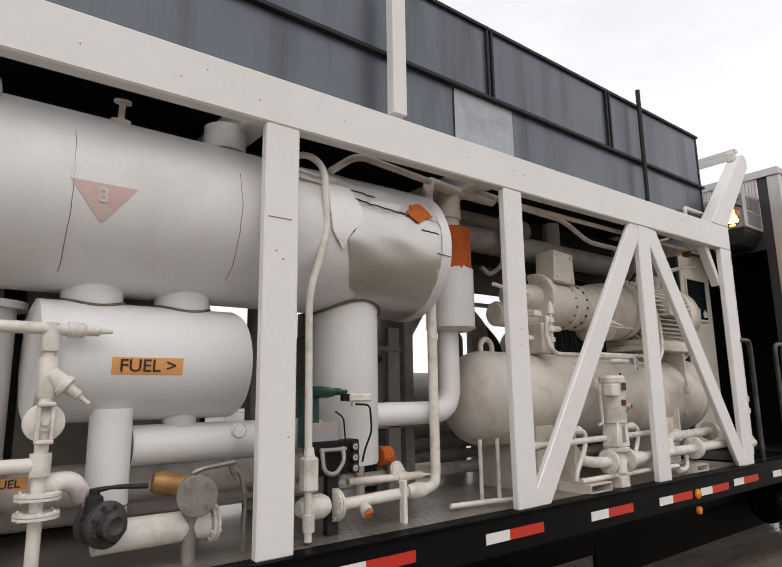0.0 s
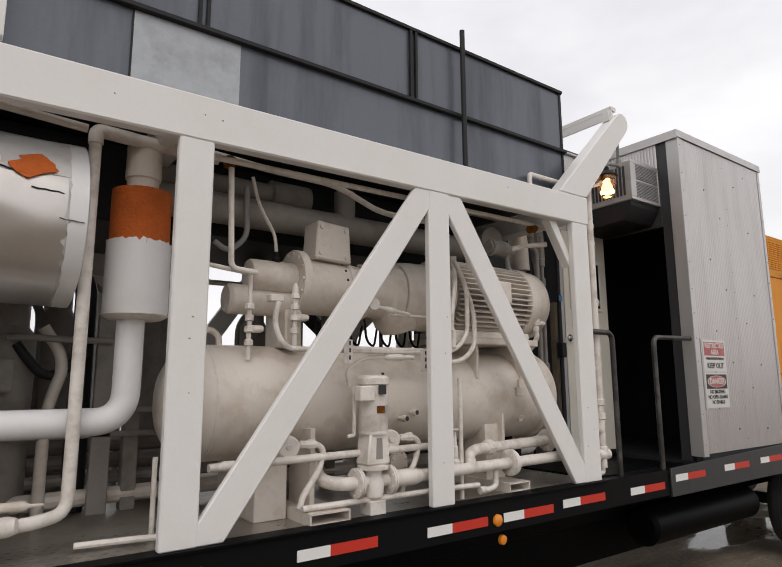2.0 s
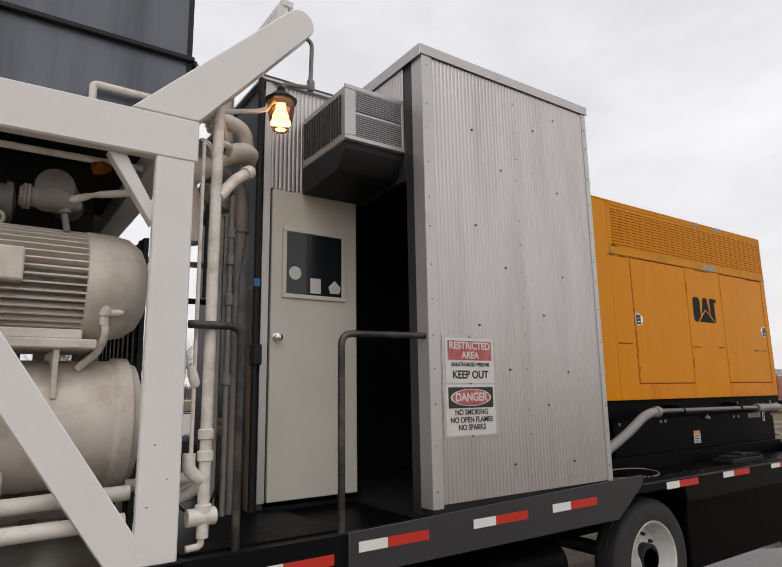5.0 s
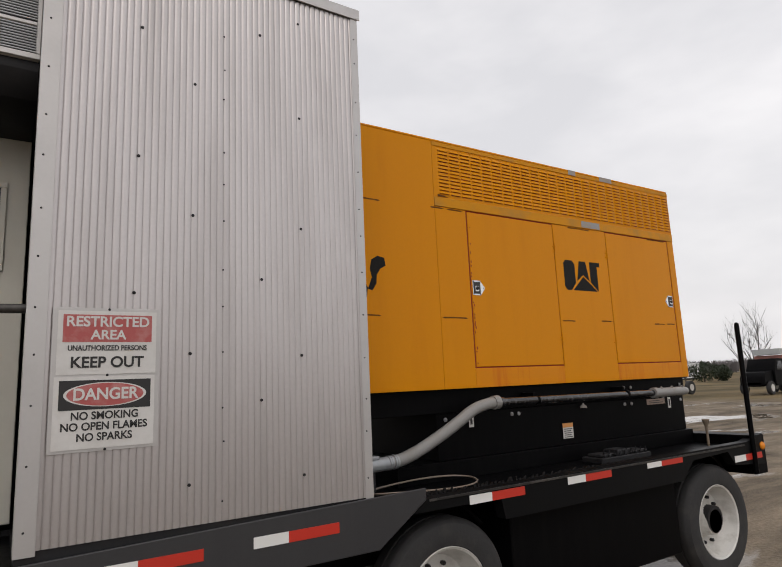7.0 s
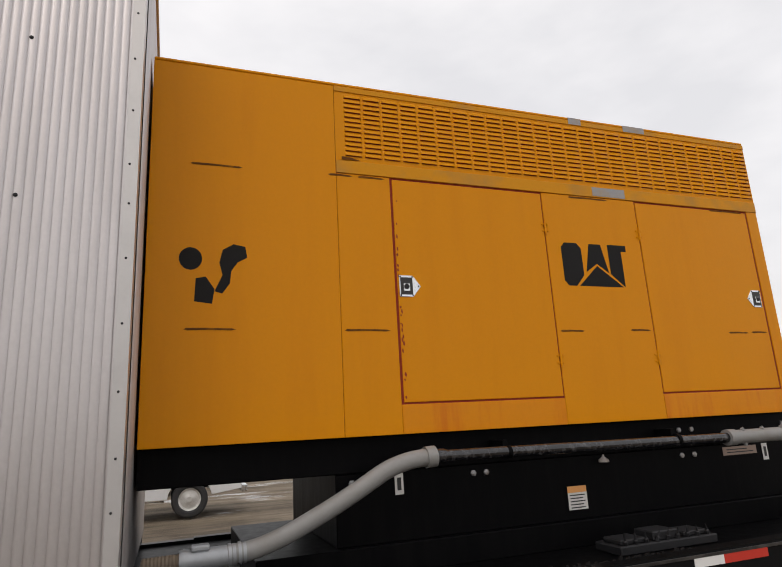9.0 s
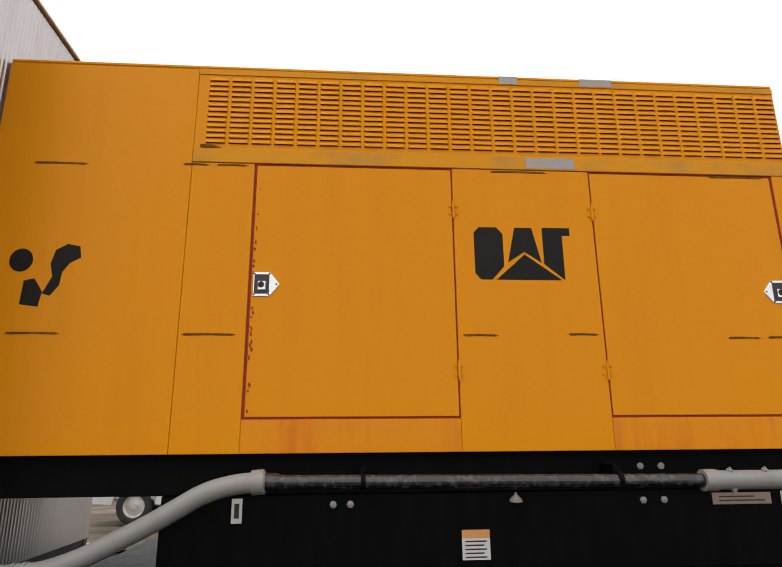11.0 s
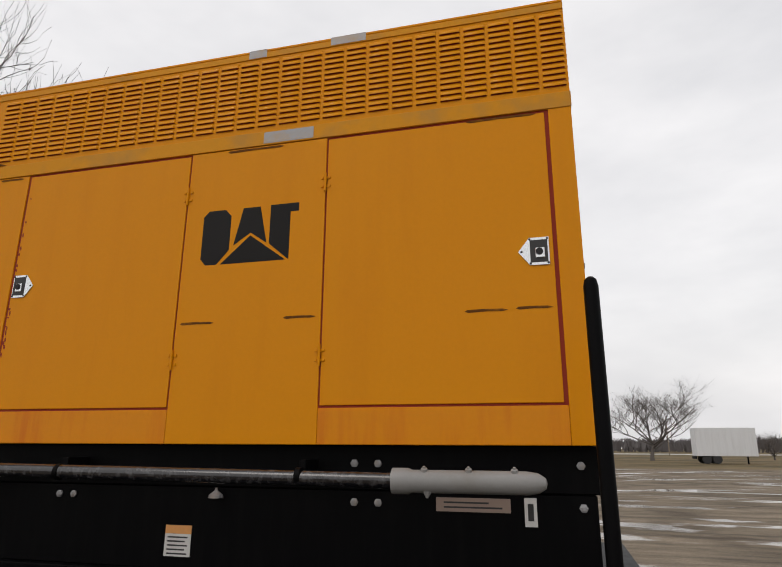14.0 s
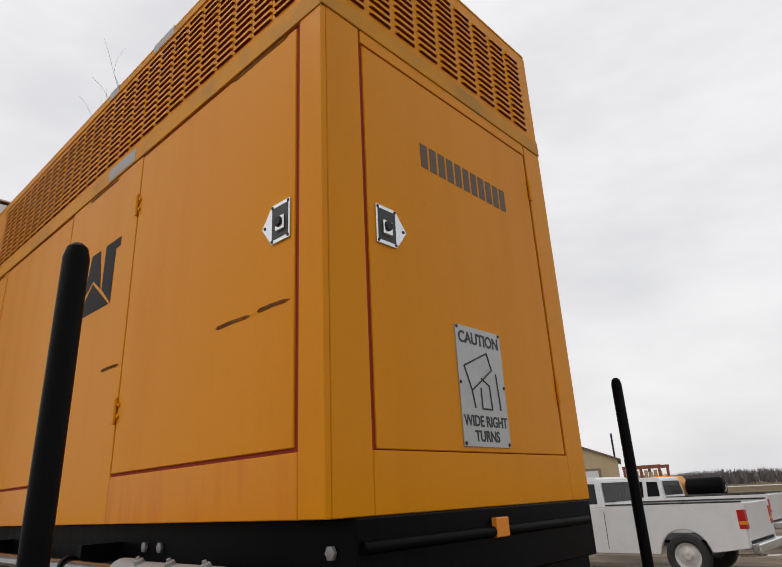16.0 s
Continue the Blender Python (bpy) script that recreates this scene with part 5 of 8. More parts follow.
def build_big_vessel():
    yc, zc, R = 3.14, 2.478, 0.378
    v = thing("insulated_vessel", (1.0, yc, 2.1), "large white insulated vessel with torn silver cladding at its end", "vessel")
    part("jacket", lathe((-1.6, yc, zc), (1, 0, 0), [(0, 0), (0.05, 0.3), (0.15, R), (2.0, R), (2.005, R + 0.004), (2.03, R + 0.004), (2.035, R), (4.22, R), (4.262, R - 0.02), (4.27, R - 0.06), (4.285, 0)], 72), M_JACKET, v)
    for x, lo, hi in ((0.77, -60, 30), (1.42, -52, 25)):
        ring = [(lo + (hi - lo) * i / 30) for i in range(31)]
        part("jacket_crack", tube([(x + 0.005 * noise.noise(Vector((t * 0.12, x, 0))), yc - (R + 0.0005) * math.cos(radians(t)), zc + (R + 0.0005) * math.sin(radians(t))) for t in ring], 0.0013, 0, 5), M_SEAL, v, "cracked seam in the white jacket")
    def along(table):
        """Edge of a sheet: x against the angle round the vessel, straight between the knots, with a fine ragged wobble."""
        def edge(th):
            for (a, xa), (b, xb) in zip(table, table[1:]):
                if th <= b:
                    k = max(0.0, (th - a) / (b - a))
                    return xa + (xb - xa) * k + 0.007 * noise.noise(Vector((th * 0.35, xa, 2)))
            return table[-1][1]
        return edge
    left = along(((-90, 2.20), (-60, 2.14), (-52, 2.11), (-46, 2.05), (-34, 2.02), (-20, 1.985), (-8, 1.97), (2, 2.03), (10, 2.00), (18, 2.0), (40, 2.0)))
    part("silver_cladding", sheet_on_cylinder(0, yc, zc, R + 0.004, lambda th: (left(th), 2.575 + 0.02 * noise.noise(Vector((th * 0.2, 7, 0)))), -88, 19, 70, 0.002, 18, 0.006), M_SHELL, v, "dented dull silver cladding sheet")
    up = along(((21, 1.99), (30, 1.96), (45, 1.93), (70, 1.90), (120, 1.95)))
    part("torn_sheet", sheet_on_cylinder(0, yc, zc, R + 0.004, lambda th: (up(th), 2.60), 20.5, 120, 44, 0.002, 14, 0.009), M_FOIL, v, "crumpled pale foil above the tear")
    fl, fr_ = along(((-17, 1.94), (-10, 1.90), (-5, 1.872), (10, 1.865), (24, 1.87), (34, 1.855))), along(((-17, 1.948), (-12, 1.955), (-8, 1.965), (-3, 1.985), (1, 2.03), (8, 2.06), (18, 2.045), (34, 2.01)))
    part("white_flap", sheet_on_cylinder(0, yc, zc, R + 0.010, lambda th: (fl(th), fr_(th)), -17, 34, 40, 0.003, 10, 0.004), M_FRAME, v, "bright white flap of torn jacket")
    fa, fb = along(((14, 2.42), (17, 2.38), (23, 2.35), (27, 2.40), (30, 2.39), (34, 2.46))), along(((14, 2.43), (18, 2.47), (22, 2.535), (27, 2.52), (30, 2.50), (34, 2.475)))
    part("exposed_foam", sheet_on_cylinder(0, yc, zc, R + 0.0125, lambda th: (fa(th), fb(th)), 14, 34, 30, 0.004, 10, 0.004), M_FOAM, v, "orange foam showing through the tear")
    for a0, x0, n, w in ((24, 2.02, 16, 0.0035), (33, 2.02, 7, 0.003), (9, 2.44, 6, 0.003), (-8, 2.55, 5, 0.002)):
        pts = [(x0 + 0.024 * k, a0 - 0.33 * k + 2.0 * noise.noise(Vector((k * 0.6, a0, 0)))) for k in range(n)]
        part("tear_line", tube([(px, yc - (R + 0.0105) * math.cos(radians(t)), zc + (R + 0.0105) * math.sin(radians(t))) for px, t in pts], w, 0, 6), M_DARK, v, "dark ragged tear in the skin")
    part("end_band", sheet_on_cylinder(0, yc, zc, R + 0.006, lambda th: (2.585 + 0.012 * noise.noise(Vector((th * 0.25, 11, 0))), 2.655), -110, 200, 90, 0.003, 4, 0.004), M_JACKET, v, "ragged end band")
    # placard, faded
    def on(x, th, r=R + 0.0015):
        return (x, yc - r * math.cos(radians(th)), zc + r * math.sin(radians(th)))
    bm = bmesh.new()
    tip, n = -24, 8
    prev = None
    for i in range(n + 1):
        s = i / n
        th = tip + 22 * s
        half = 0.004 + 0.115 * s
        row = [bm.verts.new(on(0.875 + half * k, th)) for k in (-1, 0, 1)]
        if prev:
            for k in range(2):
                bm.faces.new((prev[k], prev[k + 1], row[k + 1], row[k]))
        prev = row
    bmesh.ops.recalc_face_normals(bm, faces=bm.faces)
    pl = part("placard", bm, M_PINK, v, "faded red hazard placard")
    words("3", 0.075, pose(*on(0.875, -9, R + 0.003), 90 + 9, 0, 0), pl, M_SIGN)
    bm = bmesh.new()
    prev = None
    for i in range(n + 1):
        s = i / n
        th = -2 + 22 * s
        row = [bm.verts.new(on(0.875 + 0.119 * k * (1 - 0.15 * s), th)) for k in (-1, 0, 1)]
        if prev:
            for k in range(2):
                bm.faces.new((prev[k], prev[k + 1], row[k + 1], row[k]))
        prev = row
    bmesh.ops.recalc_face_normals(bm, faces=bm.faces)
    part("placard_ghost", bm, M_JACKET, v, "bleached upper half of the placard")
    part("top_valve", lathe((0.95, yc - 0.20, zc + 0.30), (0, -0.2, 1), [(0, 0.04), (0.03, 0.04), (0.03, 0.014), (0.10, 0.012), (0.10, 0.035), (0.112, 0.035), (0.112, 0)], 14), M_PIPE, v)
    part("top_nozzle", lathe((1.45, yc - 0.08, zc + R - 0.03), (0, 0, 1), [(0, 0.10), (0.12, 0.10), (0.12, 0)], 24), M_JACKET, v)
    part("elbow", tube([(0.50, yc - 0.22, zc + 0.25), (0.50, yc - 0.22, zc + 0.38), (0.2, yc - 0.22, zc + 0.40)], 0.035, 0.06), M_PIPE, v)
    # leg under the end
    lx, ly, lr = 2.184, 3.119, 0.177
    part("leg", lathe((lx, ly, 1.325), (0, 0, 1), [(0, 0.12), (0.0, lr - 0.005), (0.01, lr), (0.86, lr)], 48), M_JACKET, v, "white insulated down-leg")
    part("leg_collar", tube([(lx + (lr + 0.012) * math.cos(a), ly + (lr + 0.012) * math.sin(a), zc - math.sqrt(max(0.0, (R + 0.004) ** 2 - (ly + (lr + 0.01) * math.sin(a) - yc) ** 2))) for a in (2 * math.pi * i / 40 for i in range(41))], 0.008, 0, 8), M_SEAL, v)
    return v


build_big_vessel()


def build_fuel_vessel():
    yc, zc, R = 3.10, 1.822, 0.24
    v = thing("fuel_vessel", (1.14, yc, 1.58), "white insulated fuel vessel with an orange label", "vessel")
    part("shell", lathe((0.715, yc, zc), (1, 0, 0), [(0, 0), (0.0, R - 0.03), (0.012, R), (0.80, R), (0.825, R - 0.012), (0.84, R - 0.05), (0.845, 0)], 56), M_JACKET, v)
    for x in (0.93, 1.30):
        part("neck", lathe((x, 3.115, zc + 0.12), (0, 0, 1), [(0, 0.118), (0.35, 0.118)], 36), M_JACKET, v)
    for x in (0.93, 1.30):
        pts = []
        for i in range(41):
            a = 2 * math.pi * i / 40
            y = 3.115 + 0.121 * math.sin(a)
            pts.append((x + 0.121 * math.cos(a), y, zc + math.sqrt(max(0.0, (R + 0.002) ** 2 - (y - yc) ** 2))))
        part("neck_bead", tube(pts, 0.0075, 0, 6), M_SEAL, v)
    part("drop_cone", lathe((1.30, yc - 0.02, zc - R + 0.03), (0, 0, -1), [(0, 0.075), (0.06, 0.07), (0.14, 0.02), (0.14, 0)], 28), M_JACKET, v)
    lab = part("fuel_label", sheet_on_cylinder(0, yc, zc, R + 0.0012, lambda th: (0.965, 1.232), -14, 1.5, 6, 0.001, 4), M_LABEL, v, "orange label with black lettering")
    words("FUEL >", 0.068, pose(1.098, yc - (R + 0.0038) * math.cos(radians(-6.3)), zc + (R + 0.0038) * math.sin(radians(-6.3)), 90 + 6.3, 0, 0), lab, M_INK, wide=1.05, bold=0.008)
    # lower header and its drop pipe
    part("header", lathe((1.03, 3.06, 1.482), (1, 0, 0), [(0, 0.083), (0.95, 0.083)], 36), M_JACKET, v)
    part("drop_pipe", lathe((1.005, 2.985, 1.235), (0, 0, 1), [(0, 0.0), (0, 0.078), (0.40, 0.078)], 36), M_JACKET, v)
    part("joint_bead", lathe((1.082, 3.06, 1.482), (1, 0, 0), [(0, 0.08), (0.003, 0.0865), (0.009, 0.0865), (0.012, 0.08)], 36, closed=False), M_SEAL, v)
    part("joint_bead", lathe((1.005, 2.985, 1.27), (0, 0, 1), [(0, 0.075), (0.002, 0.0805), (0.006, 0.0805), (0.008, 0.075)], 36, closed=False), M_SEAL, v)
    part("pressure_gauge", lathe((1.505, 2.93, 1.53), (0, -1, 0), [(0, 0.032), (0.02, 0.034), (0.025, 0.03), (0.02, 0.028), (0.02, 0)], 24), M_PIPE, v)
    part("gauge_face", lathe((1.505, 2.905, 1.53), (0, -1, 0), [(0, 0.027), (0.0015, 0.027), (0.0015, 0)], 24), M_GAUGE, v)
    part("bottom_pipe", lathe((0.95, 2.90, 1.175), (1, 0, 0), [(0, 0), (0, 0.058), (0.42, 0.058)], 30), M_PIPE, v)
    part("bottom_flange", flange((1.39, 2.90, 1.175), (1, 0, 0), 0.075, 0.014), M_PIPE, v)
    part("far_header", lathe((0.2, 3.45, 1.30), (1, 0, 0), [(0, 0.09), (1.9, 0.09)], 28), M_PIPE, v)
    return v


build_fuel_vessel()


def build_cabinets():
    """Dark cabinet-shaped boxes added behind the vessels to close off the bright background."""
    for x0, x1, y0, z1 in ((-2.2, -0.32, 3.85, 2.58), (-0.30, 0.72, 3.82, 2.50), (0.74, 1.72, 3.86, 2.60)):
        c = thing("switch_cabinet", ((x0 + x1) / 2, y0 + 0.2, 1.046), "dark cabinet-shaped box added to darken the open background behind the vessels", "cabinet", "switch cabinets")
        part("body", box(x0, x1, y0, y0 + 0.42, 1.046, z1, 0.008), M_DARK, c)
        part("door", box(x0 + 0.04, x1 - 0.04, y0 - 0.018, y0 - 0.001, 1.12, z1 - 0.05, 0.004), M_DUSTY_SHADED, c)
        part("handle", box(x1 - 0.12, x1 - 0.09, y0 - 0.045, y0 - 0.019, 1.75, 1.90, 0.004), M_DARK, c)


build_cabinets()


def build_valve_train():
    y = 2.82
    v = thing("valve_train", (0.75, y, 1.06), "white painted valve train with strainer and flanges", "pipework")
    part("riser", tube([(0.75, y, 1.06), (0.75, y, 1.92)], 0.022), M_PIPE, v)
    part("tee_pipe", tube([(0.2, y, 1.925), (0.82, y, 1.918)], 0.022), M_PIPE, v)
    part("nozzle", lathe((0.80, y, 1.918), (1, 0, 0), [(0, 0.028), (0.05, 0.028), (0.06, 0.02), (0.10, 0.02), (0.11, 0.012), (0.15, 0.006), (0.15, 0)], 14), M_PIPE, v)
    part("tee_collar", lathe((0.75, y, 1.84), (0, 0, 1), [(0, 0.03), (0.06, 0.03), (0.06, 0.024), (0.10, 0.024)], 16), M_PIPE, v)
    part("strainer", lathe((0.755, y - 0.005, 1.76), (0.75, -0.2, -0.62), [(0, 0.032), (0.05, 0.032), (0.055, 0.04), (0.072, 0.04), (0.078, 0.022), (0.12, 0.018), (0.125, 0.009), (0.165, 0.007), (0.165, 0)], 18), M_PIPE, v)
    part("strainer_body", lathe((0.75, y, 1.68), (0, 0, 1), [(0, 0.026), (0.01, 0.031), (0.13, 0.031), (0.14, 0.026)], 18), M_PIPE, v)
    part("disc_valve", lathe((0.75, y + 0.02, 1.596), (0, -1, 0), [(0, 0.062), (0.012, 0.065), (0.03, 0.065), (0.036, 0.055), (0.036, 0.03), (0.05, 0.028), (0.05, 0.012), (0.06, 0.01), (0.06, 0)], 28), M_PIPE, v)
    part("yoke", box(0.722, 0.778, y - 0.045, y - 0.012, 1.525, 1.54, 0.004), M_PIPE, v)
    part("yoke", box(0.722, 0.778, y - 0.045, y - 0.012, 1.65, 1.665, 0.004), M_PIPE, v)
    for s in (-1, 1):
        part("yoke_bolt", rod((0.75 + s * 0.022, y - 0.035, 1.541), (0.75 + s * 0.022, y - 0.035, 1.649), 0.007, 8), M_PIPE, v)
    part("side_pipe", tube([(0.2, y, 1.458), (0.74, y, 1.457)], 0.024), M_PIPE, v)
    part("side_tee", lathe((0.75, y, 1.42), (0, 0, 1), [(0, 0.034), (0.075, 0.034)], 16), M_PIPE, v)
    for z in (1.355, 1.295):
        part("flange", flange((0.752, y, z), (0, 0, 1), 0.07, 0.011, 6), M_PIPE, v)
    part("elbow", tube([(0.76, y + 0.03, 1.39), (0.86, y + 0.03, 1.395), (0.90, y + 0.06, 1.33)], 0.034, 0.06), M_PIPE, v)
    lb = part("small_label", box(0.60, 0.725, y + 0.05, y + 0.052, 1.375, 1.415, 0), M_LABEL, v)
    words("FUEL", 0.038, side_face(0.662, y + 0.049, 1.394), lb, M_INK)
    part("pale_column", lathe((0.56, 3.30, 1.06), (0, 0, 1), [(0, 0.13), (0.97, 0.13), (0.97, 0.17), (1.0, 0.17), (1.0, 0)], 28), M_JACKET, v)
    b = thing("ball_valve", (0.93, 2.84, 1.06), "dark cast iron ball valve with a long lever", "valve")
    iron = mat("worn_cast_iron", (0.075, 0.072, 0.072), 0.42, 0.5, dirt=(0.03, 0.024, 0.02), dirt_amount=0.7, scale=18.0, bump=0.05)
    part("body", lathe((0.93, 2.87, 1.24), (0.45, -1, 0), [(0, 0.05), (0.02, 0.062), (0.07, 0.062), (0.09, 0.05), (0.135, 0.05), (0.14, 0.03), (0.128, 0)], 28), iron, b)
    d, u, w = frame_of((0.45, -1, 0))
    for k, (p, r) in enumerate(((Vector((0.965, 2.79, 1.24)), 0.08), (Vector((0.937, 2.85, 1.24)), 0.072))):
        ring = part("flange", lathe(p - d * 0.012, d, [(0, r * 0.96), (0.002, r), (0.022, r), (0.024, r * 0.96)], 28), iron, b)
        for i in range(8):
            a = 2 * math.pi * (i + 0.5) / 8
            part("bolt", lathe(p + d * 0.0125 + (u * math.cos(a) + w * math.sin(a)) * r * 0.8, d, [(0, 0.009), (0.009, 0.009), (0.009, 0.006), (0.016, 0.006), (0.016, 0)], 6), iron, ring)
    part("neck", lathe((0.93, 2.83, 1.28), (0, 0, 1), [(0, 0.035), (0.05, 0.03), (0.06, 0.018), (0.08, 0.018)], 14), M_DARK, b)
    part("lever", tube([(0.92, 2.83, 1.352), (0.98, 2.81, 1.362), (1.10, 2.78, 1.358)], lambda s: 0.010 - 0.003 * math.sin(s * 3), 0.02, 8), M_DARK, b)
    return v


build_valve_train()


def build_round_valve():
    v = thing("flanged_valve", (1.29, 2.84, 1.12), "bare steel flanged valve with bolted round cover", "valve")
    p = Vector((1.29, 2.80, 1.30))
    steel = M_CHROME
    rough = mat("bare_cast_steel", (0.30, 0.285, 0.26), 0.45, 0.7, dirt=(0.2, 0.12, 0.05), dirt_amount=0.5, scale=20.0, bump=0.04)
    part("cover", lathe(p, (-0.25, -1, 0), [(-0.10, 0.05), (-0.02, 0.06), (-0.02, 0.078), (0.015, 0.078), (0.018, 0.075), (0.018, 0)], 32), rough, v)
    d, u, w = frame_of((-0.25, -1, 0))
    for i in range(4):
        a = math.pi / 4 + i * math.pi / 2
        part("bolt", lathe(p + d * 0.017 + (u * math.cos(a) + w * math.sin(a)) * 0.056, d, [(0, 0.014), (0.012, 0.014), (0.012, 0.008), (0.022, 0.007), (0.022, 0)], 6), rough, v)
    part("orange_body", lathe((1.17, 2.97, 1.345), (1, -0.2, -0.2), [(0, 0.035), (0.02, 0.045), (0.2, 0.045)], 20), M_BRASS, v, "rusty orange valve body")
    part("lever", tube([(1.27, 2.80, 1.385), (1.30, 2.79, 1.40), (1.44, 2.79, 1.415)], 0.010, 0.02, 8), rough, v)
    part("drip_line", tube([(1.44, 2.82, 1.40), (1.48, 2.82, 1.35), (1.50, 2.82, 1.26), (1.50, 2.83, 1.06)], 0.008, 0.05, 8), rough, v, "thin bent steel line")
    part("fitting", lathe((1.43, 2.82, 1.415), (0.4, 0, -1), [(0, 0.01), (0.02, 0.016), (0.05, 0.016), (0.055, 0.01), (0.08, 0.01)], 8), rough, v)
    part("base_pipe", rod((1.29, 2.87, 1.046), (1.29, 2.87, 1.30), 0.03), rough, v)
    return v


build_round_valve()


def build_column():
    v = thing("exchanger_column", (2.93, 3.09, 1.05), "white insulated column with an exposed orange band", "pipework")
    x, y = 2.943, 3.085
    part("jacket", lathe((x, y, 2.07), (0, 0, 1), [(0, 0.06), (0.0, 0.146), (0.012, 0.150), (0.335, 0.150)], 44), M_JACKET, v)
    part("orange_band", lathe((x, y, 2.405), (0, 0, 1), [(0, 0.141), (0.28, 0.141), (0.285, 0.12)], 44), M_FOAM, v, "orange foam insulation laid bare")
    part("torn_edge", sheet_on_cylinder(0, 0, 0, 0.151, lambda th: (-0.02 + 0.02 * noise.noise(Vector((th * 0.2, 3, 1))), 0.0), 0, 359, 60, 0.002, 2), M_JACKET, v)
    te = v.children[-1]
    te.data.transform(Matrix.Translation(Vector((x, y, 2.405)) - BASE[v.name]) @ Euler((0, radians(90), 0)).to_matrix().to_4x4() @ Matrix.Translation(BASE[v.name]))
    part("top_pipe", lathe((x, y, 2.69), (0, 0, 1), [(0, 0.082), (0.02, 0.082), (0.02, 0.076), (0.06, 0.076), (0.065, 0.085), (0.23, 0.085)], 32), M_PAINT, v)
    part("down_pipe", tube([(2.32, 3.09, 1.565), (x - 0.015, 3.095, 1.565), (x - 0.015, 3.095, 2.08)], 0.064, 0.15, 28, steps=10), M_JACKET, v)
    part("lower_flange", lathe((x, y, 2.045), (0, 0, 1), [(0, 0.12), (0.02, 0.155), (0.024, 0.155)], 32), M_PIPE, v)
    # slim line in front, turning into the low line
    part("front_line", tube([(2.697, 2.985, 2.90), (2.697, 2.985, 1.20), (2.58, 2.90, 1.185), (2.0, 2.86, 1.175)], 0.028, 0.09, 16), M_PIPE, v)
    part("top_bend", tube([(2.697, 2.985, 2.86), (2.697, 2.985, 2.93), (2.95, 3.02, 2.93), (3.3, 3.02, 2.93)], 0.034, 0.07, 14), M_PIPE, v)
    part("valve_body", lathe((1.76, 2.85, 1.185), (1, 0, 0), [(0, 0.03), (0.02, 0.045), (0.06, 0.055), (0.12, 0.055), (0.15, 0.04)], 24), M_PIPE, v)
    part("flange", flange((1.957, 2.855, 1.18), (1, 0, 0), 0.072, 0.014), M_PIPE, v)
    part("nozzle", lathe((2.11, 2.86, 1.175), (-0.1, -0.8, -0.6), [(0, 0.02), (0.05, 0.03), (0.07, 0.03), (0.07, 0.015), (0.08, 0)], 12), M_PAINT, v)
    part("rust_tip", lathe((2.105, 2.805, 1.135), (-0.1, -0.8, -0.6), [(0, 0.018), (0.02, 0.016), (0.02, 0)], 10), M_FOAM, v)
    part("small_valve", lathe((2.41, 2.875, 1.185), (0.9, -0.3, 0.1), [(0, 0.034), (0.03, 0.04), (0.07, 0.04), (0.10, 0.03)], 16), M_PIPE, v)
    part("bleed_line", lathe((2.07, 2.92, 1.262), (1, 0, -0.02), [(0, 0.018), (0.3, 0.018), (0.3, 0.026), (0.36, 0.026), (0.38, 0.02), (0.46, 0.02), (0.48, 0.008), (0.53, 0.006), (0.53, 0)], 14), M_PAINT, v)
    part("upper_flange", flange((2.385, 2.93, 1.285), (0.3, -1, 0.3), 0.05, 0.009, 6), M_PAINT, v)
    part("post_foot", box(2.345, 2.368, 2.83, 2.87, 1.046, 1.25, 0.003), M_PIPE, v)
    part("orange_stub", lathe((2.36, 3.05, 1.353), (1, -0.1, 0), [(0, 0.05), (0.06, 0.05), (0.07, 0.04), (0.07, 0)], 20), M_FOAM, v)
    return v


build_column()


def build_conduit():
    v = thing("cable_conduit", (1.76, 2.78, 1.06), "white cable conduit bent round the vessel with a junction box", "conduit")
    y = 2.785
    part("run", tube([(1.775, y, 1.06), (1.768, y, 2.14), (1.85, y - 0.02, 2.42), (1.835, y - 0.02, 2.76), (1.78, y + 0.10, 2.86), (1.70, y + 0.25, 2.80)], 0.017, 0.09, 12), M_PIPE, v)
    part("box", box(1.742, 1.812, y - 0.03, y + 0.03, 1.262, 1.41, 0.01), M_PIPE, v)
    part("collar", lathe((1.777, y, 1.41), (0, 0, 1), [(0, 0.026), (0.04, 0.02)], 14), M_PIPE, v)
    part("collar", lathe((1.777, y, 1.10), (0, 0, 1), [(0, 0.026), (0.07, 0.026), (0.07, 0.018)], 14), M_PIPE, v)
    for z in (2.73, 2.70):
        part("strut", tube([(1.60, 2.80, z), (1.92, 2.82, z - 0.01)], 0.010, 0, 8), M_PIPE, v)
    part("upper_line", tube([(1.95, 2.90, 2.80), (2.12, 2.90, 2.93), (2.65, 2.92, 2.90)], 0.02, 0.08, 10), M_PAINT, v)
    return v


build_conduit()


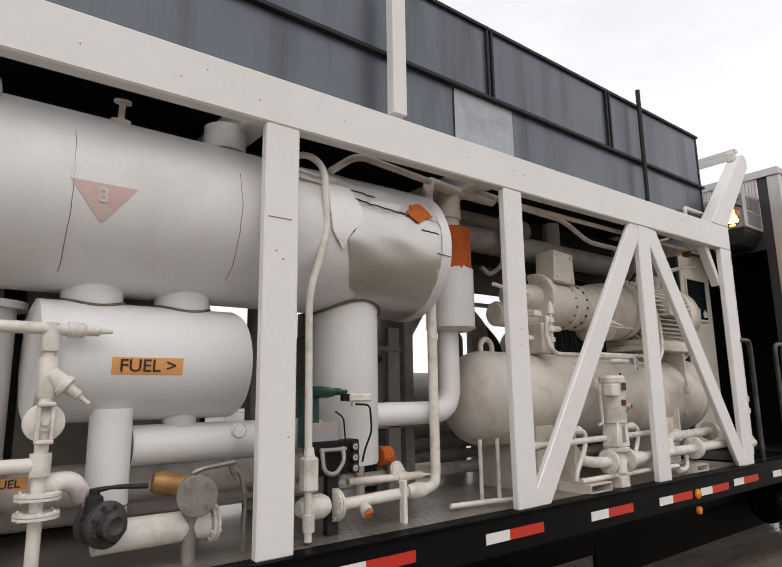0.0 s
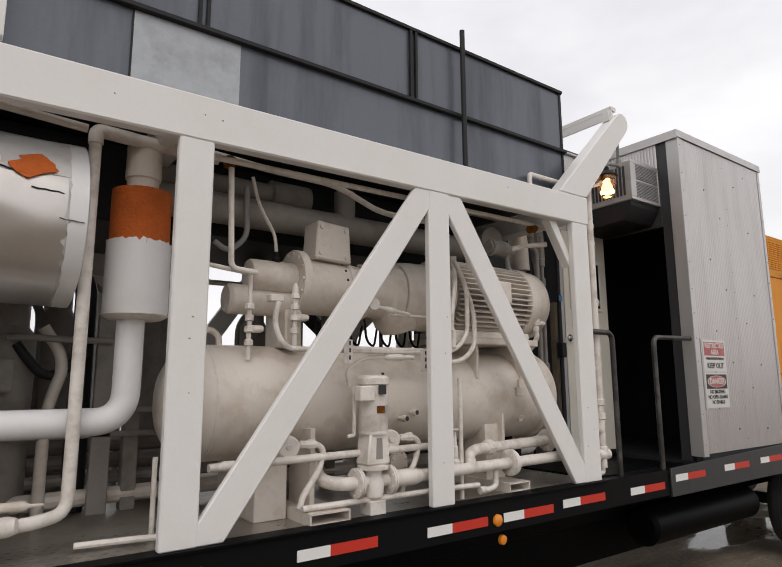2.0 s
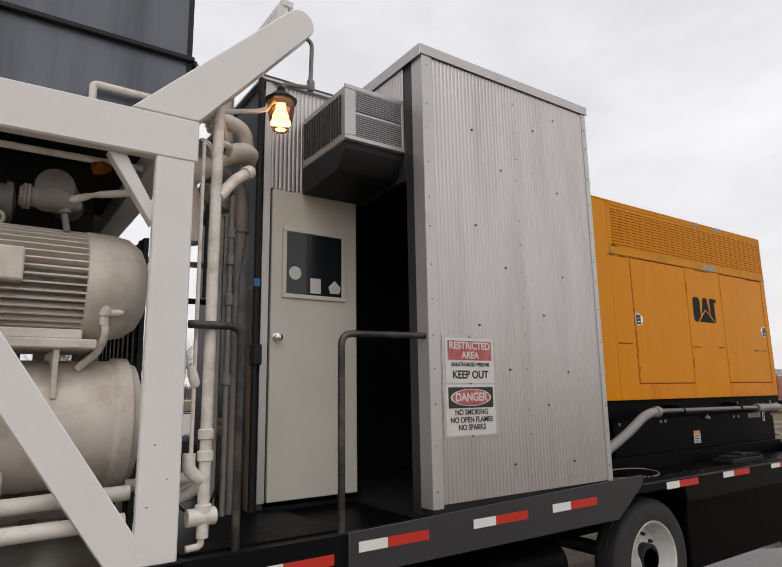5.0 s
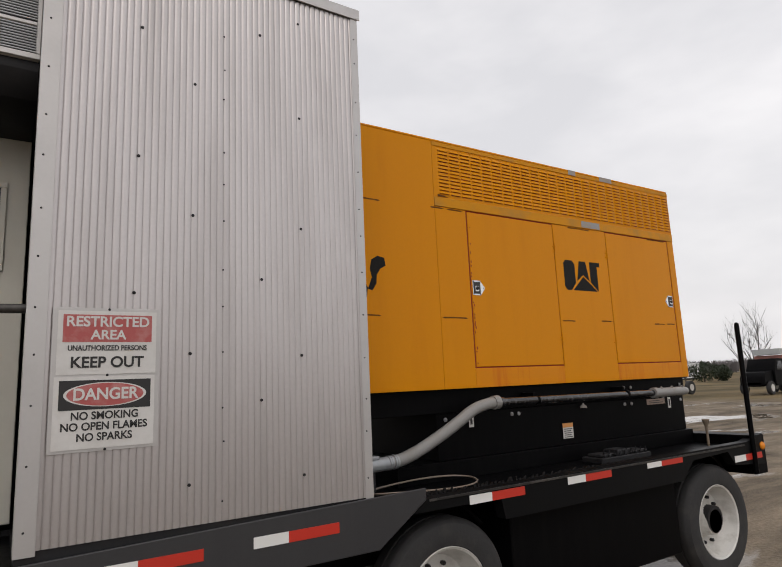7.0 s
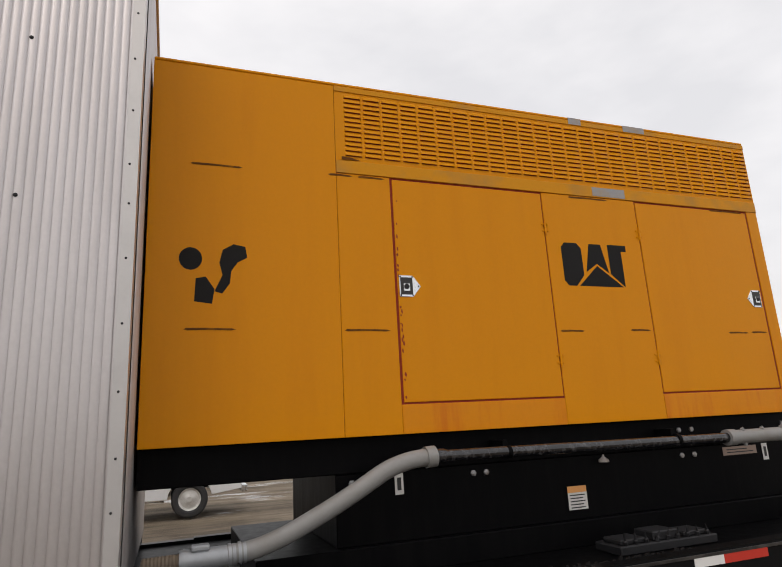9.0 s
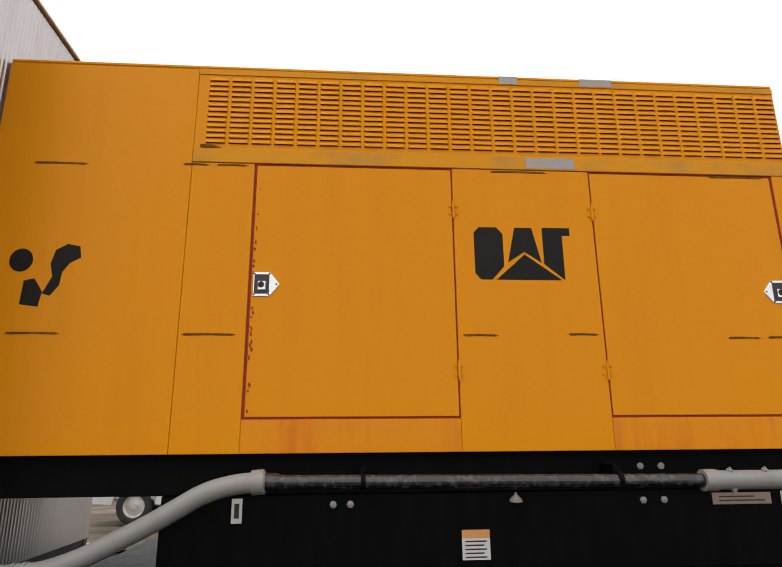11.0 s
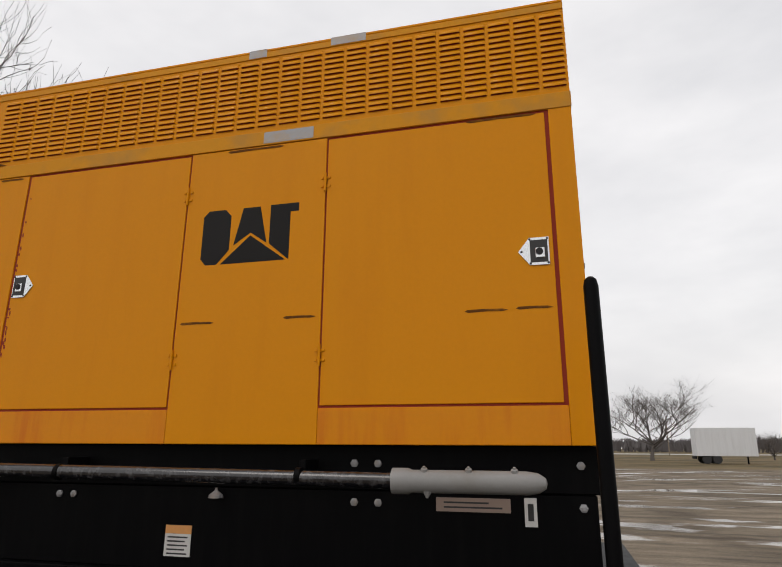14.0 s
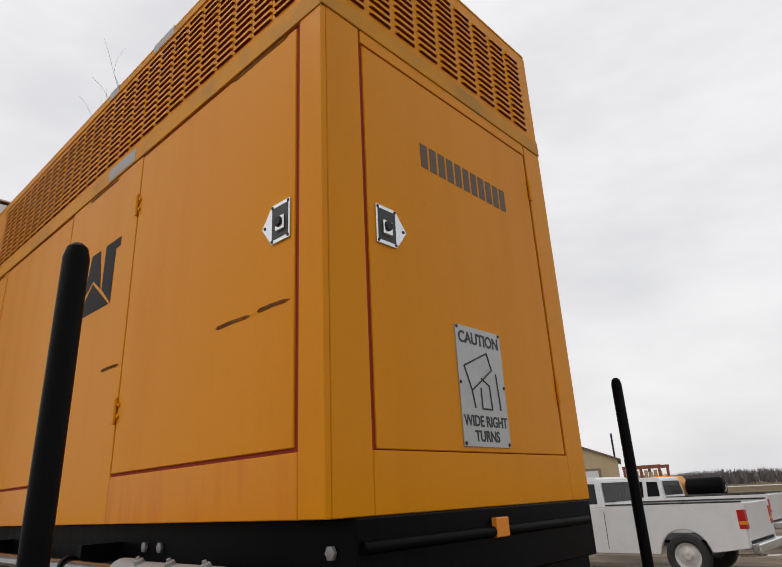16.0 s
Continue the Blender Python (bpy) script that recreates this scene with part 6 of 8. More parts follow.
def build_actuator():
    v = thing("valve_actuator", (1.95, 2.86, 1.05), "green valve actuator with black manifold and small gauges", "actuator")
    part("green_cap", lathe((1.88, 2.90, 1.66), (0, 0, 1), [(0, 0.05), (0.008, 0.085), (0.02, 0.092), (0.036, 0.092), (0.05, 0.07), (0.056, 0.03), (0.056, 0)], 28), M_GREEN, v)
    part("green_arm", lathe((1.93, 2.87, 1.69), (1, 0, 0), [(0, 0.018), (0.06, 0.018), (0.06, 0.01), (0.1, 0.01)], 12), M_GREEN, v)
    part("green_body", lathe((1.85, 2.92, 1.44), (0, 0, 1), [(0, 0.05), (0.22, 0.05)], 24), M_GREEN, v)
    part("grey_block", box(1.815, 1.965, 2.83, 2.88, 1.462, 1.55, 0.004), M_PATCH, v)
    part("manifold", box(1.81, 2.07, 2.82, 2.90, 1.315, 1.468, 0.006), M_LOGO, v)
    part("handle", tube([(1.85, 2.80, 1.44), (1.85, 2.78, 1.34), (1.91, 2.78, 1.32), (1.96, 2.78, 1.38), (1.96, 2.80, 1.44)], 0.010, 0.03, 8), M_PATCH, v)
    part("handle_bar", tube([(1.84, 2.80, 1.43), (1.98, 2.80, 1.43)], 0.009, 0, 8), M_PATCH, v)
    for z in (1.437, 1.388, 1.34):
        g = part("gauge", lathe((2.035, 2.82, z), (0, -1, 0), [(0, 0.02), (0.02, 0.021), (0.022, 0.017), (0.017, 0.016), (0.017, 0)], 18), M_DARK, v)
        part("dial", lathe((2.035, 2.8022, z), (0, -1, 0), [(0, 0.0145), (0.0012, 0.0145), (0.0012, 0)], 18), M_SIGN_GREY, g)
        part("needle", box(2.028, 2.044, 2.7998, 2.8006, z - 0.002, z + 0.0015, 0), M_INK, g)
    part("positioner", box(2.02, 2.15, 2.82, 2.86, 1.64, 1.68, 0.008), M_PIPE, v)
    part("black_fitting", box(1.985, 2.03, 2.83, 2.86, 1.645, 1.68, 0.004), M_LOGO, v)
    part("screw_foot", lathe((2.05, 2.84, 1.62), (0, 0, 1), [(0, 0.012), (0.03, 0.012)], 8), M_CHROME, v)
    part("tube_loop", tube([(2.05, 2.83, 1.63), (2.14, 2.83, 1.625), (2.15, 2.83, 1.50), (2.11, 2.83, 1.42), (2.10, 2.84, 1.36)], 0.005, 0.03, 8), M_LOGO, v)
    part("tube_loop", tube([(1.94, 2.83, 1.60), (1.98, 2.82, 1.57), (1.99, 2.82, 1.47)], 0.004, 0.02, 8), M_LOGO, v)
    part("stand", box(1.92, 1.98, 2.86, 2.90, 1.046, 1.316, 0.003), M_DARK, v)
    return v


build_actuator()


# ---- compressor set ----
def build_separator():
    yc, zc, R = 3.203, 1.64, 0.305
    v = thing("separator_tank", (4.5, yc, 1.05), "cream painted horizontal oil separator tank on saddles", "tank")
    prof = [(0, 0), (0.004, 0.08), (0.025, 0.17), (0.065, 0.24), (0.12, 0.285), (0.19, R)]
    part("shell", lathe((3.10, yc, zc), (1, 0, 0), prof + [(2.66, R), (2.68, R + 0.016), (2.74, R + 0.016), (2.745, R - 0.01), (2.78, R - 0.02), (2.79, 0)], 64), M_PAINT, v)
    part("weld_seam", lathe((3.30, yc, zc), (1, 0, 0), [(0, R), (0.006, R + 0.003), (0.012, R)], 64, closed=False), M_PAINT, v)
    for x in (3.62, 5.25):
        part("saddle", prism([(yc - 0.26, 1.046), (yc + 0.26, 1.046), (yc + 0.26, 1.46), (yc, 1.34), (yc - 0.26, 1.46)], "x", x - 0.09, x + 0.09, bev=0.004), M_PAINT, v)
    part("web", box(3.80, 3.83, 2.86, 3.1, 1.046, 1.50, 0.003), M_PAINT, v)
    part("rib", prism([(5.275, 1.32), (5.30, 1.32), (5.30, 1.52), (5.28, 1.53)], "y", 2.90, 2.96), M_PAINT, v)
    bm = tube([(3.29, yc - 0.03, zc + R - 0.02), (3.29, yc - 0.03, zc + R + 0.05), (3.34, yc - 0.03, zc + R + 0.085), (3.40, yc - 0.03, zc + R + 0.05), (3.40, yc - 0.03, zc + R - 0.02)], 0.018, 0.04, 10)
    part("lifting_eye", bm, M_PAINT, v)
    for x, z in ((4.425, 1.527), (4.50, 1.560)):
        part("nozzle", lathe((x, 2.93, z), (0.1, -1, 0), [(0, 0.012), (0.05, 0.012), (0.05, 0.02), (0.08, 0.02), (0.08, 0.011), (0.075, 0)], 14), M_PAINT, v)
        part("bore", lathe((x + 0.0081, 2.849, z), (0.1, -1, 0), [(0, 0.0145), (0.0008, 0.0145), (0.0008, 0)], 14), M_INK, v)
    part("plug", lathe((5.50, 2.955, 1.49), (0, -1, -0.3), [(0, 0.024), (0.03, 0.024), (0.03, 0.012), (0.02, 0)], 12), M_PAINT, v)
    part("clip", box(5.42, 5.50, 2.885, 2.91, 1.64, 1.70, 0.003), M_PAINT, v)
    part("clip_stem", box(5.44, 5.455, 2.88, 2.90, 1.70, 1.755, 0.002), M_PAINT, v)
    # relief valve on the far end
    part("relief_pipe", tube([(5.60, 3.02, 1.90), (5.68, 2.96, 1.98), (5.70, 2.92, 2.06), (5.69, 2.92, 2.12)], 0.018, 0.04, 12), M_PIPE, v)
    part("relief_valve", lathe((5.69, 2.92, 2.10), (0, 0, 1), [(0, 0.022), (0.04, 0.022), (0.045, 0.03), (0.09, 0.03), (0.095, 0.02), (0.15, 0.018), (0.155, 0.024), (0.17, 0.024), (0.175, 0.01), (0.23, 0.006), (0.23, 0)], 14), M_PIPE, v)
    part("relief_side", lathe((5.70, 2.92, 2.16), (1, -0.2, 0), [(0, 0.018), (0.05, 0.018), (0.07, 0.01), (0.07, 0)], 12), M_PIPE, v)
    for x in (3.05, 3.2):
        part("stand_pipe", tube([(x, 2.98, 1.046), (x, 2.98, 1.40)], 0.012, 0, 8), M_PIPE, v)
    part("floor_bar", tube([(2.72, 2.90, 1.075), (3.0, 2.86, 1.075), (3.2, 2.82, 1.07)], 0.014, 0.05, 8), M_PIPE, v)
    return v


build_separator()


def build_motor():
    yc, zc, R = 3.132, 2.315, 0.262
    v = thing("electric_motor", (5.3, yc, 1.95), "cream painted electric motor with cooling fins", "motor")
    # Core darker than the fins: shade between them is put into its colour.
    part("core", lathe((4.86, yc, zc), (1, 0, 0), [(0, 0), (0, 0.20), (0.04, 0.222), (0.76, 0.222)], 40), M_DUSTY_SHADED, v)
    for i in range(44):
        a = 2 * math.pi * i / 44
        if 100 < math.degrees(a) % 360 < 250:
            continue
        bm = bmesh.new()
        c, s = math.cos(a), math.sin(a)
        t = 0.0055
        q = [Vector((0, -c * r - s * k, s * r - c * k)) for r, k in ((0.215, t), (R + 0.006, t * 0.7), (R + 0.006, -t * 0.7), (0.215, -t))]
        lo = [bm.verts.new(Vector((4.93, yc, zc)) + p) for p in q]
        hi = [bm.verts.new(Vector((5.60, yc, zc)) + p) for p in q]
        for k in range(4):
            bm.faces.new((lo[k], hi[k], hi[(k + 1) % 4], lo[(k + 1) % 4]))
        bm.faces.new(lo); bm.faces.new(hi)
        bmesh.ops.recalc_face_normals(bm, faces=bm.faces)
        part("fin", bm, M_PAINT, v)
    part("fan_cowl", lathe((5.60, yc, zc), (1, 0, 0), [(0, R + 0.004), (0.004, R + 0.01), (0.10, R + 0.01), (0.20, R - 0.005), (0.26, R - 0.05), (0.29, R - 0.11), (0.30, 0.1), (0.30, 0)], 48), M_PAINT, v)
    part("end_bell", lathe((4.80, yc, zc), (1, 0, 0), [(0, 0.17), (0.02, 0.245), (0.09, 0.245), (0.1, 0.2)], 40), M_PAINT, v)
    part("terminal_box", box(5.16, 5.34, yc - R - 0.05, yc - 0.15, 2.27, 2.42, 0.008), M_PAINT, v)
    part("foot", box(4.88, 5.60, yc - 0.22, yc + 0.22, 2.03, 2.075, 0.006), M_PAINT, v)
    part("foot_pad", box(4.85, 5.66, yc - 0.25, yc + 0.25, 1.985, 2.0295, 0.006), M_PAINT, v)
    for x in (5.08, 5.50):
        part("pedestal", box(x - 0.012, x + 0.012, yc - 0.22, yc + 0.22, 1.76, 1.9845, 0.003), M_PAINT, v)
    part("lifting_eye", tube([(5.22 + 0.03 * math.cos(a), yc - 0.02, zc + R + 0.035 + 0.03 * math.sin(a)) for a in (2 * math.pi * i / 16 for i in range(17))], 0.009, 0, 8), M_PAINT, v)
    return v


build_motor()


def build_compressor():
    yc, zc = 3.13, 2.30
    v = thing("screw_compressor", (4.1, yc, 1.95), "cream painted screw compressor with bolted flanges", "compressor")
    part("inlet_cylinder", lathe((3.53, 3.12, 2.335), (1, 0, 0), [(0, 0), (0, 0.085), (0.01, 0.092), (0.29, 0.092)], 32), M_PAINT, v)
    part("lower_body", lathe((3.42, 3.16, 2.20), (1, 0, 0), [(0, 0), (0, 0.07), (0.02, 0.085), (0.45, 0.085), (0.48, 0.06)], 28), M_PAINT, v)
    part("main_flange", lathe((3.80, yc, zc + 0.02), (1, 0, 0), [(0, 0.10), (0.0, 0.185), (0.008, 0.19), (0.045, 0.19), (0.05, 0.16)], 40), M_PAINT, v)
    for i in range(14):
        a = 2 * math.pi * i / 14
        part("bolt", lathe((3.80, yc + 0.165 * math.cos(a), zc + 0.02 + 0.165 * math.sin(a)), (-1, 0, 0), [(0, 0.012), (0.012, 0.012), (0.012, 0)], 6), M_PAINT, v)
    part("housing", lathe((3.85, yc, zc), (1, 0, 0), [(0, 0.165), (0.3, 0.165), (0.45, 0.15), (0.58, 0.165), (0.60, 0.19), (0.66, 0.20), (0.67, 0.15)], 40), M_PAINT, v)
    for x, r in ((4.12, 0.172), (4.26, 0.168)):
        part("joint_flange", lathe((x, yc, zc), (1, 0, 0), [(0, 0.15), (0.0, r), (0.004, r + 0.006), (0.026, r + 0.006), (0.03, r), (0.03, 0.15)], 40), M_PAINT, v)
        for i in range(16):
            a = 2 * math.pi * (i + 0.4) / 16
            part("dark_bolt", lathe((x - 0.02, yc + (r - 0.012) * math.cos(a), zc + (r - 0.012) * math.sin(a)), (-1, 0, 0), [(0, 0.010), (0.012, 0.010), (0.012, 0)], 6), M_DARK, v)
    for i in range(7):
        x = 4.0 + 0.12 * i
        part("hanging_cable", tube([(x, 3.2, 2.14), (x + 0.02, 3.2, 2.0), (x + 0.09, 3.22, 1.96), (x + 0.13, 3.24, 2.1)], 0.008, 0.05, 6), M_LOGO, v)
    part("coupling_guard", lathe((4.52, yc, zc), (1, 0, 0), [(0, 0.15), (0.0, 0.21), (0.12, 0.225), (0.28, 0.225), (0.29, 0.16)], 40), M_PAINT, v)
    part("sump", lathe((4.55, yc, zc - 0.08), (0.25, 0, -1), [(0, 0.17), (0.10, 0.15), (0.16, 0.11), (0.18, 0)], 28), M_PAINT, v)
    part("shelf_edge", box(4.36, 4.72, 2.895, 2.93, 2.135, 2.15, 0.003), M_PIPE, v)
    jb = part("junction_box", prism([(3.885, 2.455), (4.13, 2.44), (4.115, 2.665), (3.90, 2.68)], "y", 2.99, 3.16, bev=0.008), M_PAINT, v)
    for x, z in ((3.925, 2.645), (4.09, 2.635), (3.92, 2.49), (4.095, 2.475)):
        part("cover_screw", lathe((x, 2.99, z), (0, -1, 0), [(0, 0.016), (0.008, 0.014), (0.009, 0)], 12), M_PAINT, jb)
    part("mount", box(3.70, 3.80, 2.98, 3.25, 1.93, 2.14, 0.01), M_PAINT, v)
    part("oil_filter", box(3.60, 3.68, 2.96, 3.02, 2.175, 2.215, 0.006), M_PIPE, v)
    # instrument risers
    for x, y, z0, z1 in ((3.485, 2.97, 1.86, 2.34), (3.73, 2.93, 1.93, 2.22)):
        part("riser", tube([(x, y, z0), (x, y, z1)], 0.013, 0, 10), M_PIPE, v)
        for k, z in enumerate((z0 + 0.07, z0 + 0.14, z0 + 0.20, z0 + 0.26)):
            part("fitting", lathe((x, y, z), (0, 0, 1), [(0, 0.016), (0.005, 0.024 + 0.004 * (k % 2)), (0.03, 0.024), (0.035, 0.016)], 8), M_PIPE, v)
        part("side_fitting", lathe((x, y, z0 + 0.16), (1, -0.3, 0), [(0, 0.02), (0.06, 0.02), (0.075, 0.012), (0.075, 0)], 10), M_PIPE, v)
    part("riser_tip", lathe((3.73, 2.93, 2.22), (0, 0, 1), [(0, 0.02), (0.03, 0.02), (0.06, 0.008), (0.06, 0)], 10), M_PIPE, v)
    part("sensor_line", tube([(3.33, 2.90, 2.86), (3.35, 2.90, 2.32), (3.50, 2.93, 2.315)], 0.015, 0.04, 10), M_PIPE, v)
    part("sensor_line", tube([(3.14, 2.90, 2.335), (3.44, 2.93, 2.31)], 0.012, 0, 10), M_PIPE, v)
    part("hose", tube([(3.50, 3.02, 2.87), (3.56, 3.06, 2.72), (3.68, 3.1, 2.58), (3.69, 3.1, 2.47)], 0.010, 0.08, 8), M_PIPE, v)
    part("hose_gland", lathe((3.69, 3.1, 2.41), (0, 0, 1), [(0, 0.024), (0.03, 0.024), (0.035, 0.016), (0.07, 0.016), (0.07, 0)], 10), M_LOGO, v)
    part("u_hose", tube([(3.52, 3.15, 2.85), (3.53, 3.15, 2.55), (3.44, 3.2, 2.47), (3.36, 3.2, 2.52)], 0.016, 0.08, 10), M_HOSE, v)
    part("disc_gauge", lathe((4.15, 2.80, 2.178), (-0.2, -1, 0), [(0, 0.03), (0.02, 0.034), (0.035, 0.034), (0.035, 0)], 20), M_PIPE, v)
    part("gauge_stem", lathe((4.17, 2.81, 2.17), (1, 0.1, -0.1), [(0, 0.012), (0.08, 0.012), (0.09, 0.018), (0.16, 0.018), (0.17, 0.01), (0.28, 0.01)], 10), M_PIPE, v)
    return v


build_compressor()


def build_overhead_pipes():
    v = thing("overhead_pipes", (4.2, 3.3, 2.6), "overhead gas pipes below the cooler, shade darkened into their dusty paint", "pipework")
    # Darkened paint here colours in the shade under the cooler.
    part("main_pipe", lathe((3.05, 3.27, 2.735), (1, 0, 0), [(0, 0.09), (2.2, 0.09), (2.2, 0.105), (2.23, 0.105), (2.24, 0.06), (2.25, 0)], 30), M_DUSTY_SHADED, v)
    part("upper_pipe", lathe((3.0, 3.38, 2.90), (1, 0, 0), [(0, 0.075), (0.75, 0.075), (0.76, 0.10), (1.02, 0.10), (1.03, 0.06), (1.03, 0)], 28), M_DUSTY_SHADED, v)
    part("stub", lathe((4.25, 3.27, 2.78), (0, 0, 1), [(0, 0.07), (0.2, 0.07)], 24), M_DUSTY_SHADED, v)
    part("valve_flange", flange((5.33, 3.0, 2.70), (1, 0, 0), 0.06, 0.014, 8), M_DUSTY_SHADED, v)
    part("gate_valve", lathe((5.30, 3.0, 2.70), (1, 0, 0), [(0, 0.045), (0.06, 0.045), (0.10, 0.06), (0.16, 0.06), (0.22, 0.04), (0.26, 0.04)], 20), M_DUSTY_SHADED, v)
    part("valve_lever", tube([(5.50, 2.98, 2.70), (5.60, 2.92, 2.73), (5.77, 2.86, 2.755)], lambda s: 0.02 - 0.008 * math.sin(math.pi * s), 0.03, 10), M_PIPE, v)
    part("valve_stem", lathe((5.48, 3.0, 2.70), (0.2, 0, -1), [(0, 0.03), (0.06, 0.03), (0.06, 0.015), (0.15, 0.015)], 10), M_DUSTY_SHADED, v)
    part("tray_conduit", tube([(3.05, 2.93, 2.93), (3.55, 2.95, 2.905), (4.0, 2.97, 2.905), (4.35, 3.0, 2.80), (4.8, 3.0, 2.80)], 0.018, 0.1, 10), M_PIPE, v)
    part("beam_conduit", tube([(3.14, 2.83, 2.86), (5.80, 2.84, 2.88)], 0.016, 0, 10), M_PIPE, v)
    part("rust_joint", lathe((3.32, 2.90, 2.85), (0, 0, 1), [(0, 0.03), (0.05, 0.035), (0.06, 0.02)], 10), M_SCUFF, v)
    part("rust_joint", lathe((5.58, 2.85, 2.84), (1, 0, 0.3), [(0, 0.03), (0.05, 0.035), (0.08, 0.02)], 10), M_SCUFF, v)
    part("cross_pipe", lathe((5.45, 3.1, 2.80), (0.2, 1, 0.1), [(0, 0.09), (1.2, 0.09)], 24), M_DUSTY_SHADED, v)
    part("hanger", box(4.80, 4.82, 2.90, 2.94, 2.60, 2.90, 0.002), M_DUSTY_SHADED, v)
    return v


build_overhead_pipes()


def build_pump():
    x, y = 4.13, 2.76
    v = thing("oil_pump", (x, y, 1.05), "cream painted vertical oil pump with flanged ports", "pump")
    m = part("motor", lathe((x, y, 1.475), (0, 0, 1), [(0, 0.04), (0, 0.075), (0.01, 0.08), (0.25, 0.08), (0.255, 0.088), (0.285, 0.088), (0.30, 0.075), (0.305, 0.03), (0.305, 0)], 32), M_PIPE, v)
    part("connection_box", box(x - 0.135, x - 0.045, y - 0.085, y - 0.02, 1.64, 1.72, 0.006), M_PIPE, m)
    part("name_plate", box(x - 0.03, x + 0.02, y - 0.083, y - 0.0805, 1.575, 1.615, 0), M_SCUFF, m)
    part("round_plate", lathe((x + 0.04, y - 0.072, 1.60), (0.4, -1, 0), [(0, 0.02), (0.002, 0.02), (0.002, 0)], 18), M_SIGN_GREY, m)
    part("mark_plate", box(x - 0.025, x + 0.025, y - 0.090, y - 0.0885, 1.675, 1.725, 0), M_INK, m)
    lan = part("lantern", prism([(x - 0.074, 1.305), (x + 0.074, 1.305), (x + 0.058, 1.474), (x - 0.058, 1.474)], "y", y - 0.06, y + 0.06, bev=0.008), M_PIPE, v)
    part("lantern_slot", prism([(x - 0.022, 1.335), (x + 0.022, 1.335), (x + 0.018, 1.445), (x - 0.018, 1.445)], "y", y - 0.0612, y - 0.0602), M_DUSTY_SHADED, lan)
    part("lantern_core", lathe((x, y, 1.28), (0, 0, 1), [(0, 0.085), (0.02, 0.085), (0.03, 0.03), (0.18, 0.03), (0.185, 0.08), (0.2, 0.08)], 28), M_PIPE, v)
    part("volute", lathe((x, y, 1.12), (0, 0, 1), [(0, 0), (0, 0.035), (0.02, 0.055), (0.10, 0.06), (0.13, 0.045), (0.17, 0.05)], 24), M_PIPE, v)
    for s in (-1, 1):
        part("port", lathe((x, y, 1.215), (s, 0, 0), [(0.03, 0.035), (0.11, 0.035)], 20), M_PIPE, v)
        part("flange", flange((x + s * 0.105, y, 1.215), (s, 0, 0), 0.078, 0.013, 6), M_PIPE, v)
    part("plinth", box(x - 0.05, x + 0.05, y - 0.05, y + 0.05, 1.046, 1.121, 0.004), M_PIPE, v)
    part("bracket", tube([(x - 0.11, y + 0.02, 1.72), (x - 0.11, y + 0.02, 1.46), (x - 0.15, y + 0.02, 1.455)], 0.010, 0.01, 6), M_PIPE, v)
    part("vent", lathe((x + 0.03, y - 0.05, 1.78), (0, 0, 1), [(0, 0.008), (0.012, 0.008)], 8), M_DARK, v)
    return v


build_pump()


